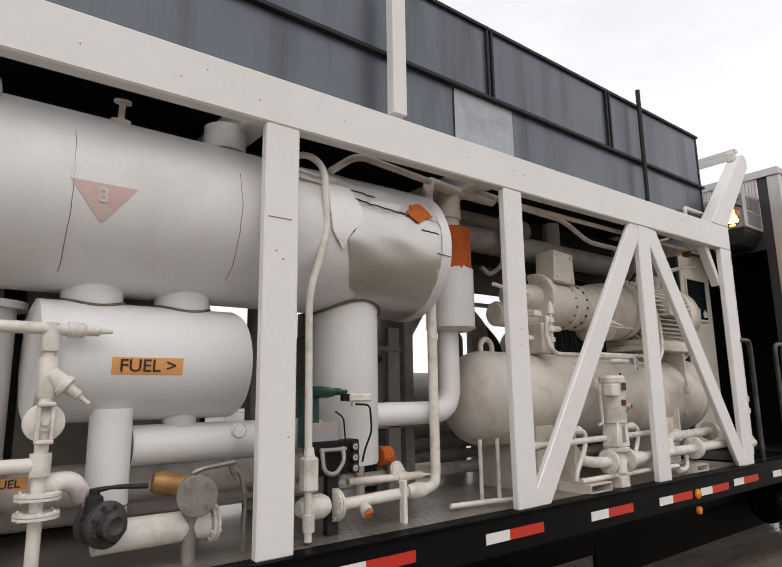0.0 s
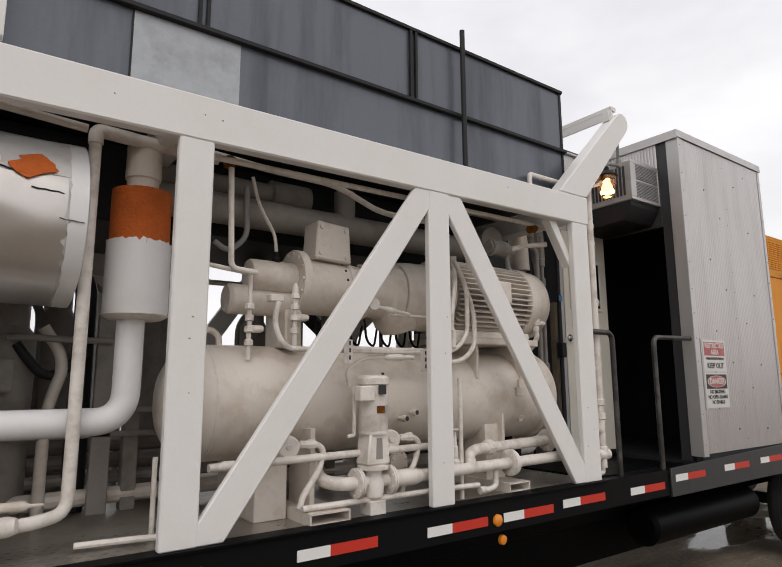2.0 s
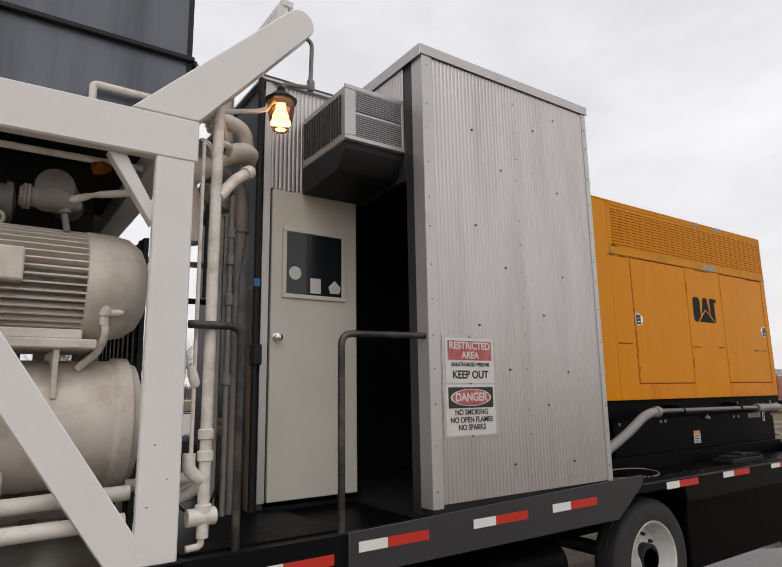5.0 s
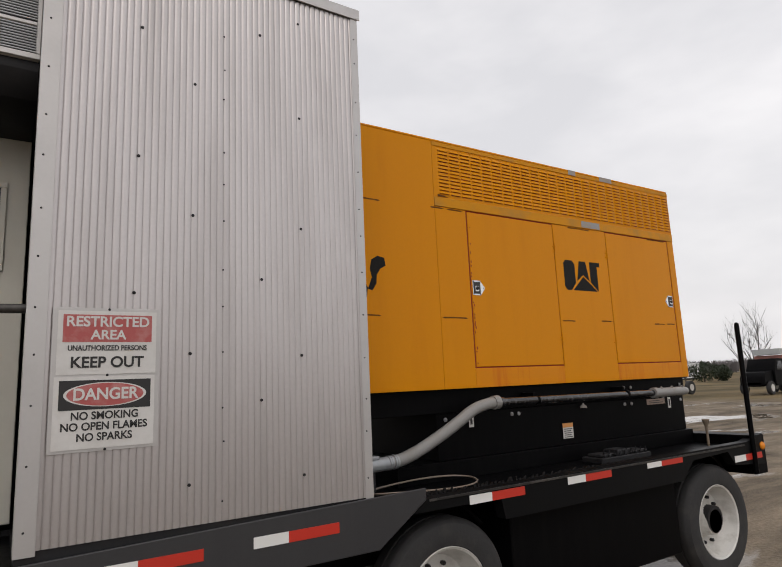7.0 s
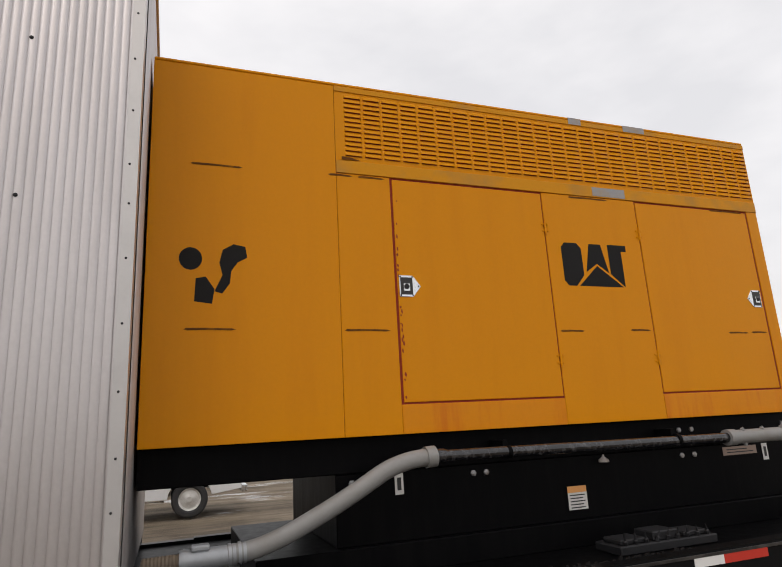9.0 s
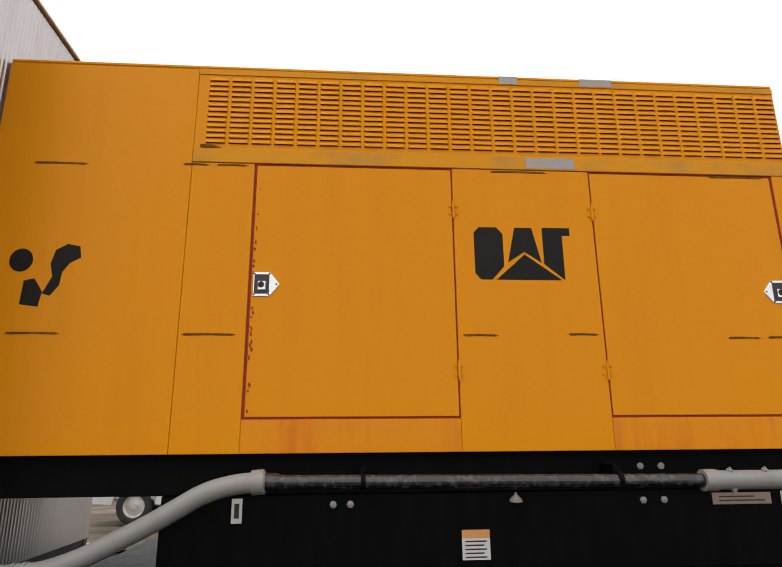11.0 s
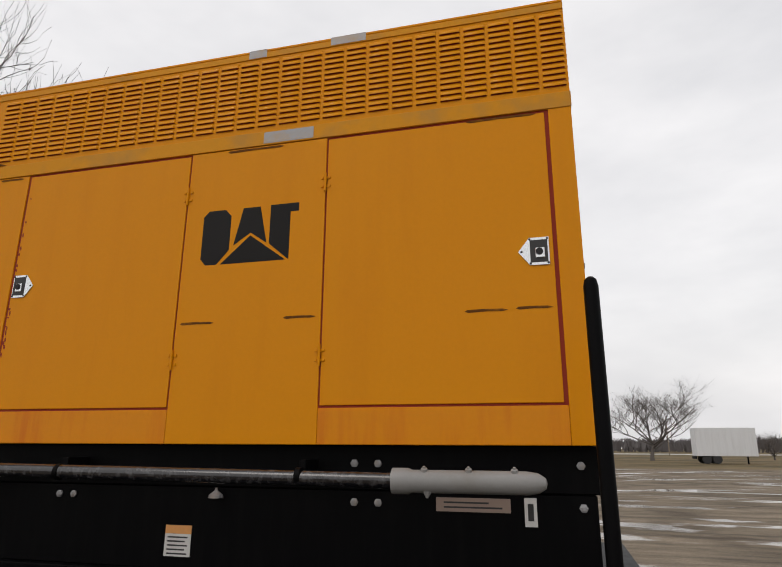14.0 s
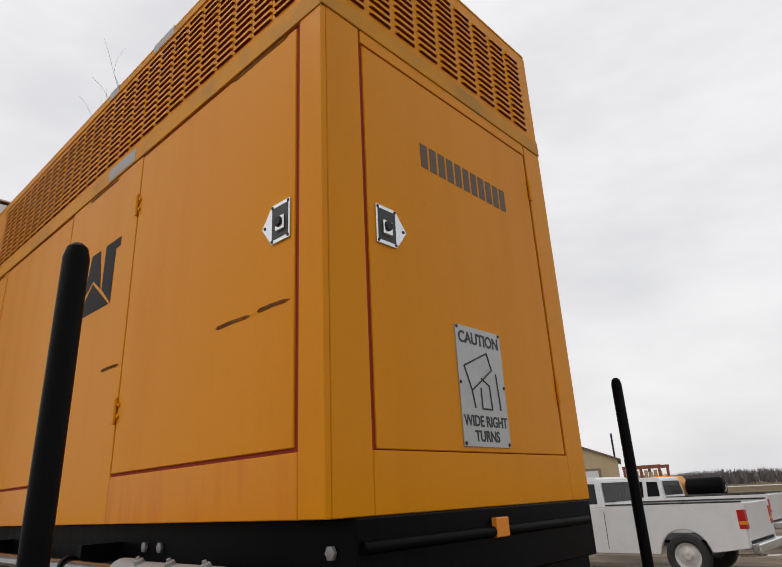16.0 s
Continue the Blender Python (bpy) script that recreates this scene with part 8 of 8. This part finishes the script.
# ---- the yard behind ----
def build_pickup(x_rear, y0, label):
    """A white pickup seen from its side, tail towards +x."""
    L = 5.7
    v = thing("pickup_truck", (x_rear - L / 2, y0 + 1.0, 0), label, "pickup truck", "white pickups")
    white = M_CARWHITE
    y1 = y0 + 1.95
    xr = x_rear
    xw = (xr - 1.12, xr - 4.75)

    def arch(cx, r=0.47):
        return [(cx + r * math.cos(a), 0.40 + r * math.sin(a)) for a in (math.pi * i / 10 for i in range(11))]
    # lower body with wheel arches, from tail to nose
    out = [(xr, 0.55), (xr, 1.32), (xr - 2.60, 1.32), (xr - 2.62, 1.28), (xr - 4.30, 1.22), (xr - 5.45, 1.10), (xr - 5.68, 0.85), (xr - 5.68, 0.45)]
    out += [(xw[1] - 0.47, 0.42)] + arch(xw[1])[::-1][1:-1] + [(xw[1] + 0.47, 0.42), (xw[0] - 0.47, 0.42)] + arch(xw[0])[::-1][1:-1] + [(xw[0] + 0.47, 0.46)]
    for ya, yb, nm in ((y0, y0 + 0.10, "near_side"), (y1 - 0.10, y1, "far_side")):
        part("body_side", prism(out, "y", ya, yb, bev=0.012), white, v)
    part("bed_floor", box(xr - 2.6, xr - 0.02, y0 + 0.101, y1 - 0.101, 0.62, 0.68, 0), M_BLACK, v)
    part("tailgate", box(xr - 0.06, xr - 0.0, y0 + 0.101, y1 - 0.101, 0.66, 1.30, 0.01), white, v)
    part("bonnet", box(xr - 5.6, xr - 4.3, y0 + 0.101, y1 - 0.101, 0.5, 1.15, 0.04), white, v)
    part("floor_pan", box(xr - 4.3, xr - 2.6, y0 + 0.101, y1 - 0.101, 0.45, 1.22, 0.01), white, v)
    for ya, yb in ((y0 - 0.006, y0 + 0.12), (y1 - 0.12, y1 + 0.006)):
        part("bed_rail", box(xr - 2.58, xr - 0.02, ya, yb, 1.3205, 1.345, 0.008), M_RUBBER, v, "black plastic bed rail cap")
    # cab with raked screens and slightly tucked roof
    prof = [(xr - 2.64, 1.275), (xr - 2.72, 1.84), (xr - 2.82, 1.90), (xr - 3.80, 1.90), (xr - 3.92, 1.86), (xr - 4.42, 1.23)]
    bm = bmesh.new()
    ring = []
    for yy, k in ((y0 + 0.03, 0.0), (y1 - 0.03, 1.0)):
        ring.append([bm.verts.new((x, yy + (0.13 if k == 0 else -0.13) * (z - 1.13) / 0.8, z)) for x, z in prof])
    n = len(prof)
    bm.faces.new(ring[0]); bm.faces.new(ring[1][::-1])
    for i in range(n):
        bm.faces.new((ring[0][i], ring[1][i], ring[1][(i + 1) % n], ring[0][(i + 1) % n]))
    bmesh.ops.recalc_face_normals(bm, faces=bm.faces)
    bmesh.ops.bevel(bm, geom=list(bm.edges), offset=0.025, segments=2, affect="EDGES")
    part("cab", bm, white, v)

    def side_glass(pts, name="side_window"):
        bm2 = bmesh.new()
        f = bm2.faces.new([bm2.verts.new((x, y0 + 0.024 + 0.13 * (z - 1.13) / 0.8, z)) for x, z in pts])
        bmesh.ops.solidify(bm2, geom=[f], thickness=0.006)
        part(name, bm2, M_WINDOW, v)
    side_glass([(xr - 2.76, 1.36), (xr - 2.80, 1.76), (xr - 3.12, 1.78), (xr - 3.12, 1.36)])
    side_glass([(xr - 3.24, 1.34), (xr - 3.24, 1.79), (xr - 3.80, 1.79), (xr - 4.14, 1.34)])
    bm2 = bmesh.new()
    f = bm2.faces.new([bm2.verts.new(p) for p in ((xr - 2.640, y0 + 0.2, 1.38), (xr - 2.640, y1 - 0.2, 1.38), (xr - 2.698, y1 - 0.28, 1.78), (xr - 2.698, y0 + 0.28, 1.78))])
    bmesh.ops.solidify(bm2, geom=[f], thickness=0.006)
    part("rear_window", bm2, M_WINDOW, v)
    for x in (xr - 2.62, xr - 3.18, xr - 4.28):
        part("door_gap", box(x - 0.006, x + 0.006, y0 - 0.002, y0 + 0.001, 0.5, 1.21, 0), M_INK, v)
    part("door_handle", box(xr - 3.46, xr - 3.28, y0 - 0.03, y0 + 0.0, 1.06, 1.11, 0.006), M_RUBBER, v)
    part("mirror", box(xr - 4.22, xr - 4.06, y0 - 0.22, y0 - 0.01, 1.28, 1.48, 0.03), M_RUBBER, v)
    for ya in (y0 - 0.004, y1 - 0.16):
        part("tail_lamp", box(xr - 0.12, xr + 0.012, ya, ya + 0.165, 0.86, 1.20, 0.012), M_TAIL, v, "red tail lamp")
        part("lamp_lens", box(xr - 0.10, xr + 0.0145, ya - 0.0025, ya + 0.15, 0.94, 1.0, 0.004), M_AMBER, v, "amber lens band")
    part("bumper", box(xr + 0.0, xr + 0.14, y0 + 0.05, y1 - 0.05, 0.46, 0.62, 0.02), M_CHROME, v)
    for x in xw:
        for yy, s in ((y0 + 0.02, 1), (y1 - 0.02, -1)):
            w = part("wheel", lathe((x, yy, 0.39), (0, s, 0), [(0.03, 0.24), (0.0, 0.28), (0.0, 0.35), (0.03, 0.39), (0.20, 0.39), (0.23, 0.35), (0.23, 0.2)], 32, closed=False), M_RUBBER, v)
            part("hub", lathe((x, yy, 0.39), (0, s, 0), [(0.035, 0.245), (0.05, 0.22), (0.09, 0.2), (0.06, 0.08), (0.04, 0.06), (0.04, 0)], 24, closed=False), M_RIM, w)
    return v


M_CARWHITE = mat("white_car_paint", (0.74, 0.745, 0.75), 0.22, dirt=(0.45, 0.43, 0.40), dirt_amount=0.2, grain=0.01, scale=3.0, bump=0.0, coat=0.5)
M_TANKGREY = mat("olive_grey_tank_paint", (0.12, 0.118, 0.105), 0.5, dirt=(0.07, 0.06, 0.05), dirt_amount=0.5, scale=3.0, bump=0.01)
M_TAIL = plain("red_lamp_lens", (0.45, 0.02, 0.015), 0.15)
M_TAN = mat("tan_siding", (0.46, 0.36, 0.21), 0.6, dirt=(0.36, 0.28, 0.17), dirt_amount=0.4, scale=0.8, bump=0.01, streak=True)
M_RUSTY = mat("rusty_red_steel", (0.22, 0.07, 0.035), 0.75, dirt=(0.12, 0.05, 0.03), dirt_amount=0.6, scale=4.0, bump=0.04)
M_DUMP = mat("faded_red_paint", (0.42, 0.17, 0.14), 0.6, dirt=(0.25, 0.13, 0.10), dirt_amount=0.5, scale=2.0)
M_SHED = mat("white_siding", (0.66, 0.67, 0.68), 0.5, dirt=(0.45, 0.45, 0.45), dirt_amount=0.3, scale=0.7, streak=True)
M_EVERGREEN = mat("dark_evergreen", (0.022, 0.034, 0.016), 0.9, dirt=(0.05, 0.05, 0.025), dirt_amount=0.5, scale=3.0, bump=0.0)

build_pickup(10.8, 15.0, "white extended cab pickup truck parked in the yard")
build_pickup(9.85, 21.2, "second white pickup truck parked beside the first")


def build_workshop():
    v = thing("workshop", (-9.4, 57.5, 0), "tan metal workshop with a white overhead door", "building")
    x0, x1, y0, y1, e, p = -18.4, -9.4, 57.5, 70.0, 4.0, 5.8
    xm = (x0 + x1) / 2
    part("gable_wall", prism([(x0, 0), (x1, 0), (x1, e), (xm, p), (x0, e)], "y", y0, y0 + 0.15), M_TAN, v)
    part("gable_wall", prism([(x0, 0), (x1, 0), (x1, e), (xm, p), (x0, e)], "y", y1 - 0.15, y1), M_TAN, v)
    part("side_wall", box(x1 - 0.15, x1, y0 + 0.151, y1 - 0.151, 0, e, 0), M_TAN, v)
    part("side_wall", box(x0, x0 + 0.15, y0 + 0.151, y1 - 0.151, 0, e, 0), M_TAN, v)
    for s, xa in ((1, x1), (-1, x0)):
        part("roof", prism([(xm, p + 0.02), (xa + s * 0.3, e - 0.10), (xa + s * 0.3, e + 0.02), (xm, p + 0.16)], "y", y0 - 0.25, y1 + 0.25), M_WOOD, v)
    d = part("overhead_door", box(-14.6, -11.2, y0 - 0.04, y0 - 0.002, 0, 3.1, 0), M_SHED, v)
    for k in range(4):
        part("door_joint", box(-14.6, -11.2, y0 - 0.046, y0 - 0.041, 0.6 * (k + 1), 0.6 * (k + 1) + 0.03, 0), M_SIGN_GREY, d)
    part("door_trim", box(-11.2, -10.95, y0 - 0.05, y0 - 0.002, 0, 3.3, 0), M_WOOD, v)
    part("door_trim", box(-14.85, -11.2, y0 - 0.05, y0 - 0.002, 3.1, 3.3, 0), M_WOOD, v)
    for x in (-15.6, -9.6):
        part("flue", rod((x, y0 + 4, e), (x, y0 + 4, 7.6 if x < -12 else 6.6), 0.09, 8), M_DARK, v)
    v.rotation_euler = (0, 0, radians(23))
    return v


build_workshop()


def build_rack():
    v = thing("steel_rack", (-2.0, 44.0, 0), "rusty red steel rack with tan boards", "rack")
    for x in (-3.1, -2.0, -0.8):
        for y in (43.5, 45.0):
            part("upright", box(x - 0.07, x + 0.07, y - 0.07, y + 0.07, 0, 2.9, 0), M_RUSTY, v)
    part("top_rail", box(-3.2, -0.7, 43.42, 43.58, 2.7, 2.9, 0), M_RUSTY, v)
    part("top_rail", box(-3.2, -0.7, 44.92, 45.08, 2.7, 2.9, 0), M_RUSTY, v)
    part("middle_rail", box(-3.2, -0.7, 43.43, 43.57, 1.5, 1.62, 0), M_RUSTY, v)
    for k in range(7):
        part("board", box(-3.0 + 0.31 * k, -2.78 + 0.31 * k, 44.2, 44.26, 0.2, 2.5 + 0.1 * (k % 2), 0), M_TAN, v)
    t = thing("orange_loader", (0.6, 41.0, 0), "small orange loader with a dark cab window", "loader")
    part("body", prism([(-0.4, 0.5), (1.5, 0.5), (1.5, 1.55), (1.1, 2.1), (-0.2, 2.15), (-0.4, 1.6)], "y", 40.3, 41.7, bev=0.03), M_YELLOW, t)
    part("cab_window", prism([(0.0, 1.5), (0.95, 1.5), (0.85, 2.0), (0.0, 2.02)], "y", 40.27, 40.299), M_WINDOW, t)
    for x in (0.05, 1.05):
        for y in (40.15, 41.75):
            part("wheel", lathe((x, y, 0.38), (0, 1, 0), [(0, 0.15), (0, 0.34), (0.03, 0.38), (0.2, 0.38), (0.2, 0.15)], 20), M_RUBBER, t)
    b = thing("black_tank_trailer", (3.3, 40.5, 0), "black tank on a low trailer", "tank trailer")
    part("tank", lathe((1.6, 40.5, 1.42), (1, 0, 0), [(0, 0), (0.04, 0.3), (0.15, 0.52), (1.9, 0.54), (2.05, 0.46), (2.13, 0.2), (2.15, 0)], 28), M_BLACK, b)
    part("chassis", box(1.5, 3.9, 40.1, 40.9, 0.66, 0.89, 0.01), M_BLACK, b)
    for y in (39.8, 41.0):
        part("wheel", lathe((2.7, y, 0.37), (0, 1, 0), [(0, 0.15), (0, 0.33), (0.03, 0.37), (0.2, 0.37), (0.2, 0.15)], 20), M_RUBBER, b)
    part("end_cap", lathe((3.62, 40.25, 1.35), (1, -0.6, 0), [(0, 0.24), (0.05, 0.22), (0.06, 0)], 18), M_SIGN_GREY, b)


build_rack()


def build_box_trailer():
    v = thing("box_trailer", (31.6, 79.5, 0), "white box trailer parked by the far trees", "trailer")
    part("box", box(29.0, 35.3, 78.3, 80.8, 0.85, 4.0, 0.03), M_SHED, v)
    for k in range(9):
        part("side_post", box(29.4 + 0.68 * k, 29.47 + 0.68 * k, 78.26, 78.2995, 0.9, 3.95, 0), M_SHED, v)
    part("bumper", box(28.9, 29.0, 78.5, 80.6, 0.5, 0.85, 0), M_BLACK, v)
    for x in (30.0, 31.1):
        for y in (78.4, 80.5):
            part("wheel", lathe((x, y, 0.5), (0, 1, 0), [(0, 0.2), (0, 0.46), (0.03, 0.5), (0.25, 0.5), (0.25, 0.2)], 20), M_RUBBER, v)
    part("landing_leg", box(34.3, 34.45, 79.0, 79.15, 0, 0.85, 0), M_BLACK, v)
    t = thing("storage_tank", (5.4, 7.0, 0), "dark grey storage tank on legs behind the trailer", "tank")
    part("shell", lathe((4.45, 7.0, 1.59), (1, 0, 0), [(0, 0), (0.02, 0.15), (0.07, 0.27), (0.16, 0.345), (0.25, 0.367), (1.75, 0.367), (1.84, 0.345), (1.93, 0.27), (1.98, 0.15), (2.0, 0)], 36), M_TANKGREY, t)
    for x in (4.85, 6.05):
        part("leg", box(x - 0.05, x + 0.05, 6.75, 7.25, -0.03, 1.32, 0.01), M_DARK, t)
    p = thing("dark_plank", (13.7, 41.4, 0), "dark timber lying on the wet yard", "timber")
    part("timber", box(13.0, 14.4, 41.25, 41.55, -0.03, 0.17, 0.02), M_DARK, p)
    n = thing("yard_board", (5.3, 65.5, 0), "dark board on two legs with pale edge trim", "board")
    part("panel", box(4.55, 6.05, 65.45, 65.55, 0.75, 2.62, 0.01), M_DARK, n)
    part("top_trim", box(4.50, 6.08, 65.43, 65.57, 2.622, 2.70, 0.01), M_SHED, n, "pale top trim")
    part("side_trim", box(4.46, 4.545, 65.43, 65.57, 1.1, 2.62, 0.01), M_SHED, n, "pale side trim")
    for x in (4.75, 5.85):
        part("leg", box(x - 0.06, x + 0.06, 65.46, 65.54, -0.05, 0.749, 0.0), M_DARK, n)
    a = thing("spare_axle", (49.2, 26.0, 0), "dark farm axle with two wheels on the grass", "axle")
    part("beam", box(46.2, 49.6, 25.85, 26.15, 0.42, 0.80, 0.02), M_BLACK, a)
    for x in (48.2, 49.9):
        w = part("wheel", lathe((x, 25.3, 0.50), (0, 1, 0), [(0, 0.24), (0, 0.46), (0.04, 0.5), (0.26, 0.5), (0.3, 0.24)], 22), M_RUBBER, a)
        part("rim", lathe((x, 25.29, 0.50), (0, 1, 0), [(0.0, 0.25), (0.02, 0.25), (0.03, 0.1), (0.03, 0)], 18), M_RIM, w)
    part("axle_tube", rod((49.05, 25.5, 0.5), (49.05, 26.6, 0.5), 0.07, 10), M_DARK, a)


build_box_trailer()


def build_dump_truck():
    v = thing("dump_truck", (58.5, 24.5, 0), "old dump truck with a dark cab and faded red bed", "dump truck")
    y0, y1 = 23.3, 25.6
    part("chassis", box(54.6, 62.0, y0 + 0.5, y1 - 0.5, 0.6, 0.9, 0.01), M_BLACK, v)
    part("hood", prism([(54.6, 0.7), (56.0, 0.7), (56.0, 1.75), (54.9, 1.65), (54.6, 1.3)], "y", y0 + 0.2, y1 - 0.2, bev=0.05), M_BLACK, v)
    part("cab", prism([(56.0, 0.7), (57.5, 0.7), (57.5, 2.65), (56.5, 2.65), (56.0, 1.8)], "y", y0 + 0.05, y1 - 0.05, bev=0.04), M_BLACK, v)
    part("cab_window", prism([(56.35, 1.8), (57.2, 1.8), (57.2, 2.45), (56.65, 2.45)], "y", y0 + 0.02, y0 + 0.049), M_WINDOW, v)
    part("bed", prism([(57.7, 1.1), (62.2, 1.1), (62.4, 2.7), (57.7, 2.9)], "y", y0, y1, bev=0.03), M_DUMP, v)
    for k in range(6):
        part("bed_rib", box(57.9 + 0.8 * k, 58.0 + 0.8 * k, y0 - 0.06, y0 - 0.001, 1.15, 2.65, 0), M_DUMP, v)
    part("headboard", box(57.3, 58.9, y0 + 0.1, y1 - 0.1, 2.95, 3.4, 0.02), M_SIGN_GREY, v)
    for x in (55.3, 60.2, 61.5):
        for y in (y0, y1 - 0.3):
            w = part("wheel", lathe((x, y, 0.5), (0, 1, 0), [(0.02, 0.2), (0, 0.3), (0, 0.46), (0.04, 0.5), (0.26, 0.5), (0.3, 0.46), (0.3, 0.2)], 22), M_RUBBER, v)
            part("rim", lathe((x, y - 0.004, 0.5), (0, 1, 0), [(0, 0.28), (0.01, 0.28), (0.01, 0.1), (0.0, 0)], 20), M_RIM, w)
    v.location, v.scale = (51.0, 20.0, 0), (0.82, 0.82, 0.86)
    return v


build_dump_truck()


def build_far_things():
    rnd = random.Random(31)
    for x, y, r, h in ((94.8, 50.2, 2.1, 2.9), (98.4, 49.4, 1.3, 2.3)):
        v = thing("evergreen_bush", (x, y, 0), "dark evergreen bush at the edge of the field", "bush", "evergreen bushes")
        part("stem", rod((x, y, -0.1), (x, y, h * 0.6), 0.12, 8), M_BARK, v)
        bm = bmesh.new()
        for k in range(900):
            d = Vector((rnd.gauss(0, 1), rnd.gauss(0, 1), rnd.gauss(0, 1))).normalized()
            q = Vector((x, y, h * 0.52)) + Vector((d.x * r, d.y * r, d.z * h * 0.5)) * rnd.uniform(0.6, 1.05)
            if q.z < 0.02:
                q.z = 0.02
            s = rnd.uniform(0.12, 0.34)
            a = Vector((rnd.gauss(0, 1), rnd.gauss(0, 1), rnd.gauss(0, 1))).normalized() * s
            b = d.cross(a).normalized() * s * 0.6
            bm.faces.new([bm.verts.new(p) for p in (q - a, q + b, q + a + d * s * 0.5)])
        part("crown", bm, M_EVERGREEN, v)
    s = thing("far_shed", (112, 67, 0), "low grey and white sheds far across the field", "shed")
    part("wall", box(104, 113, 66, 69, 0.4, 2.9, 0), M_GALV, s, "blue-grey metal wall")
    part("wall", box(113.4, 121, 66, 69, 0.3, 3.1, 0), M_SHED, s, "white metal wall")
    for x in (105.2, 107.6, 110.0, 111.6):
        part("window", box(x, x + 1.1, 65.93, 65.995, 1.1, 2.1, 0), M_WINDOW, s)
    part("doorway", box(114.6, 115.6, 65.95, 65.995, 0.4, 2.3, 0), M_DARK, s)
    part("skid_base", box(104, 121, 66.2, 68.8, -0.05, 0.29, 0), M_DARK, s)
    for x, y, h in ((12.0, 150.0, 9.0), (40.0, 160.0, 9.0)):
        p = thing("utility_pole", (x, y, 0), "slender wooden utility pole", "utility pole", "utility poles")
        part("pole", lathe((x, y, -0.1), (0, 0, 1), [(0, 0.14), (h, 0.09), (h, 0)], 10), M_WOOD, p)
        part("cross_arm", box(x - 0.9, x + 0.9, y - 0.06, y + 0.06, h - 0.7, h - 0.58, 0), M_WOOD, p)


build_far_things()
build_tree((8.5, 108.0, 0), 10.0, 0.95, 44, "distant bare tree by the road", 0.2, 4, 4)
build_tree((68.0, 29.4, 0), 9.5, 0.75, 52, "forked bare tree behind the dump truck", 0.13, 4, 3, 0.13, 8.2, 6.4)
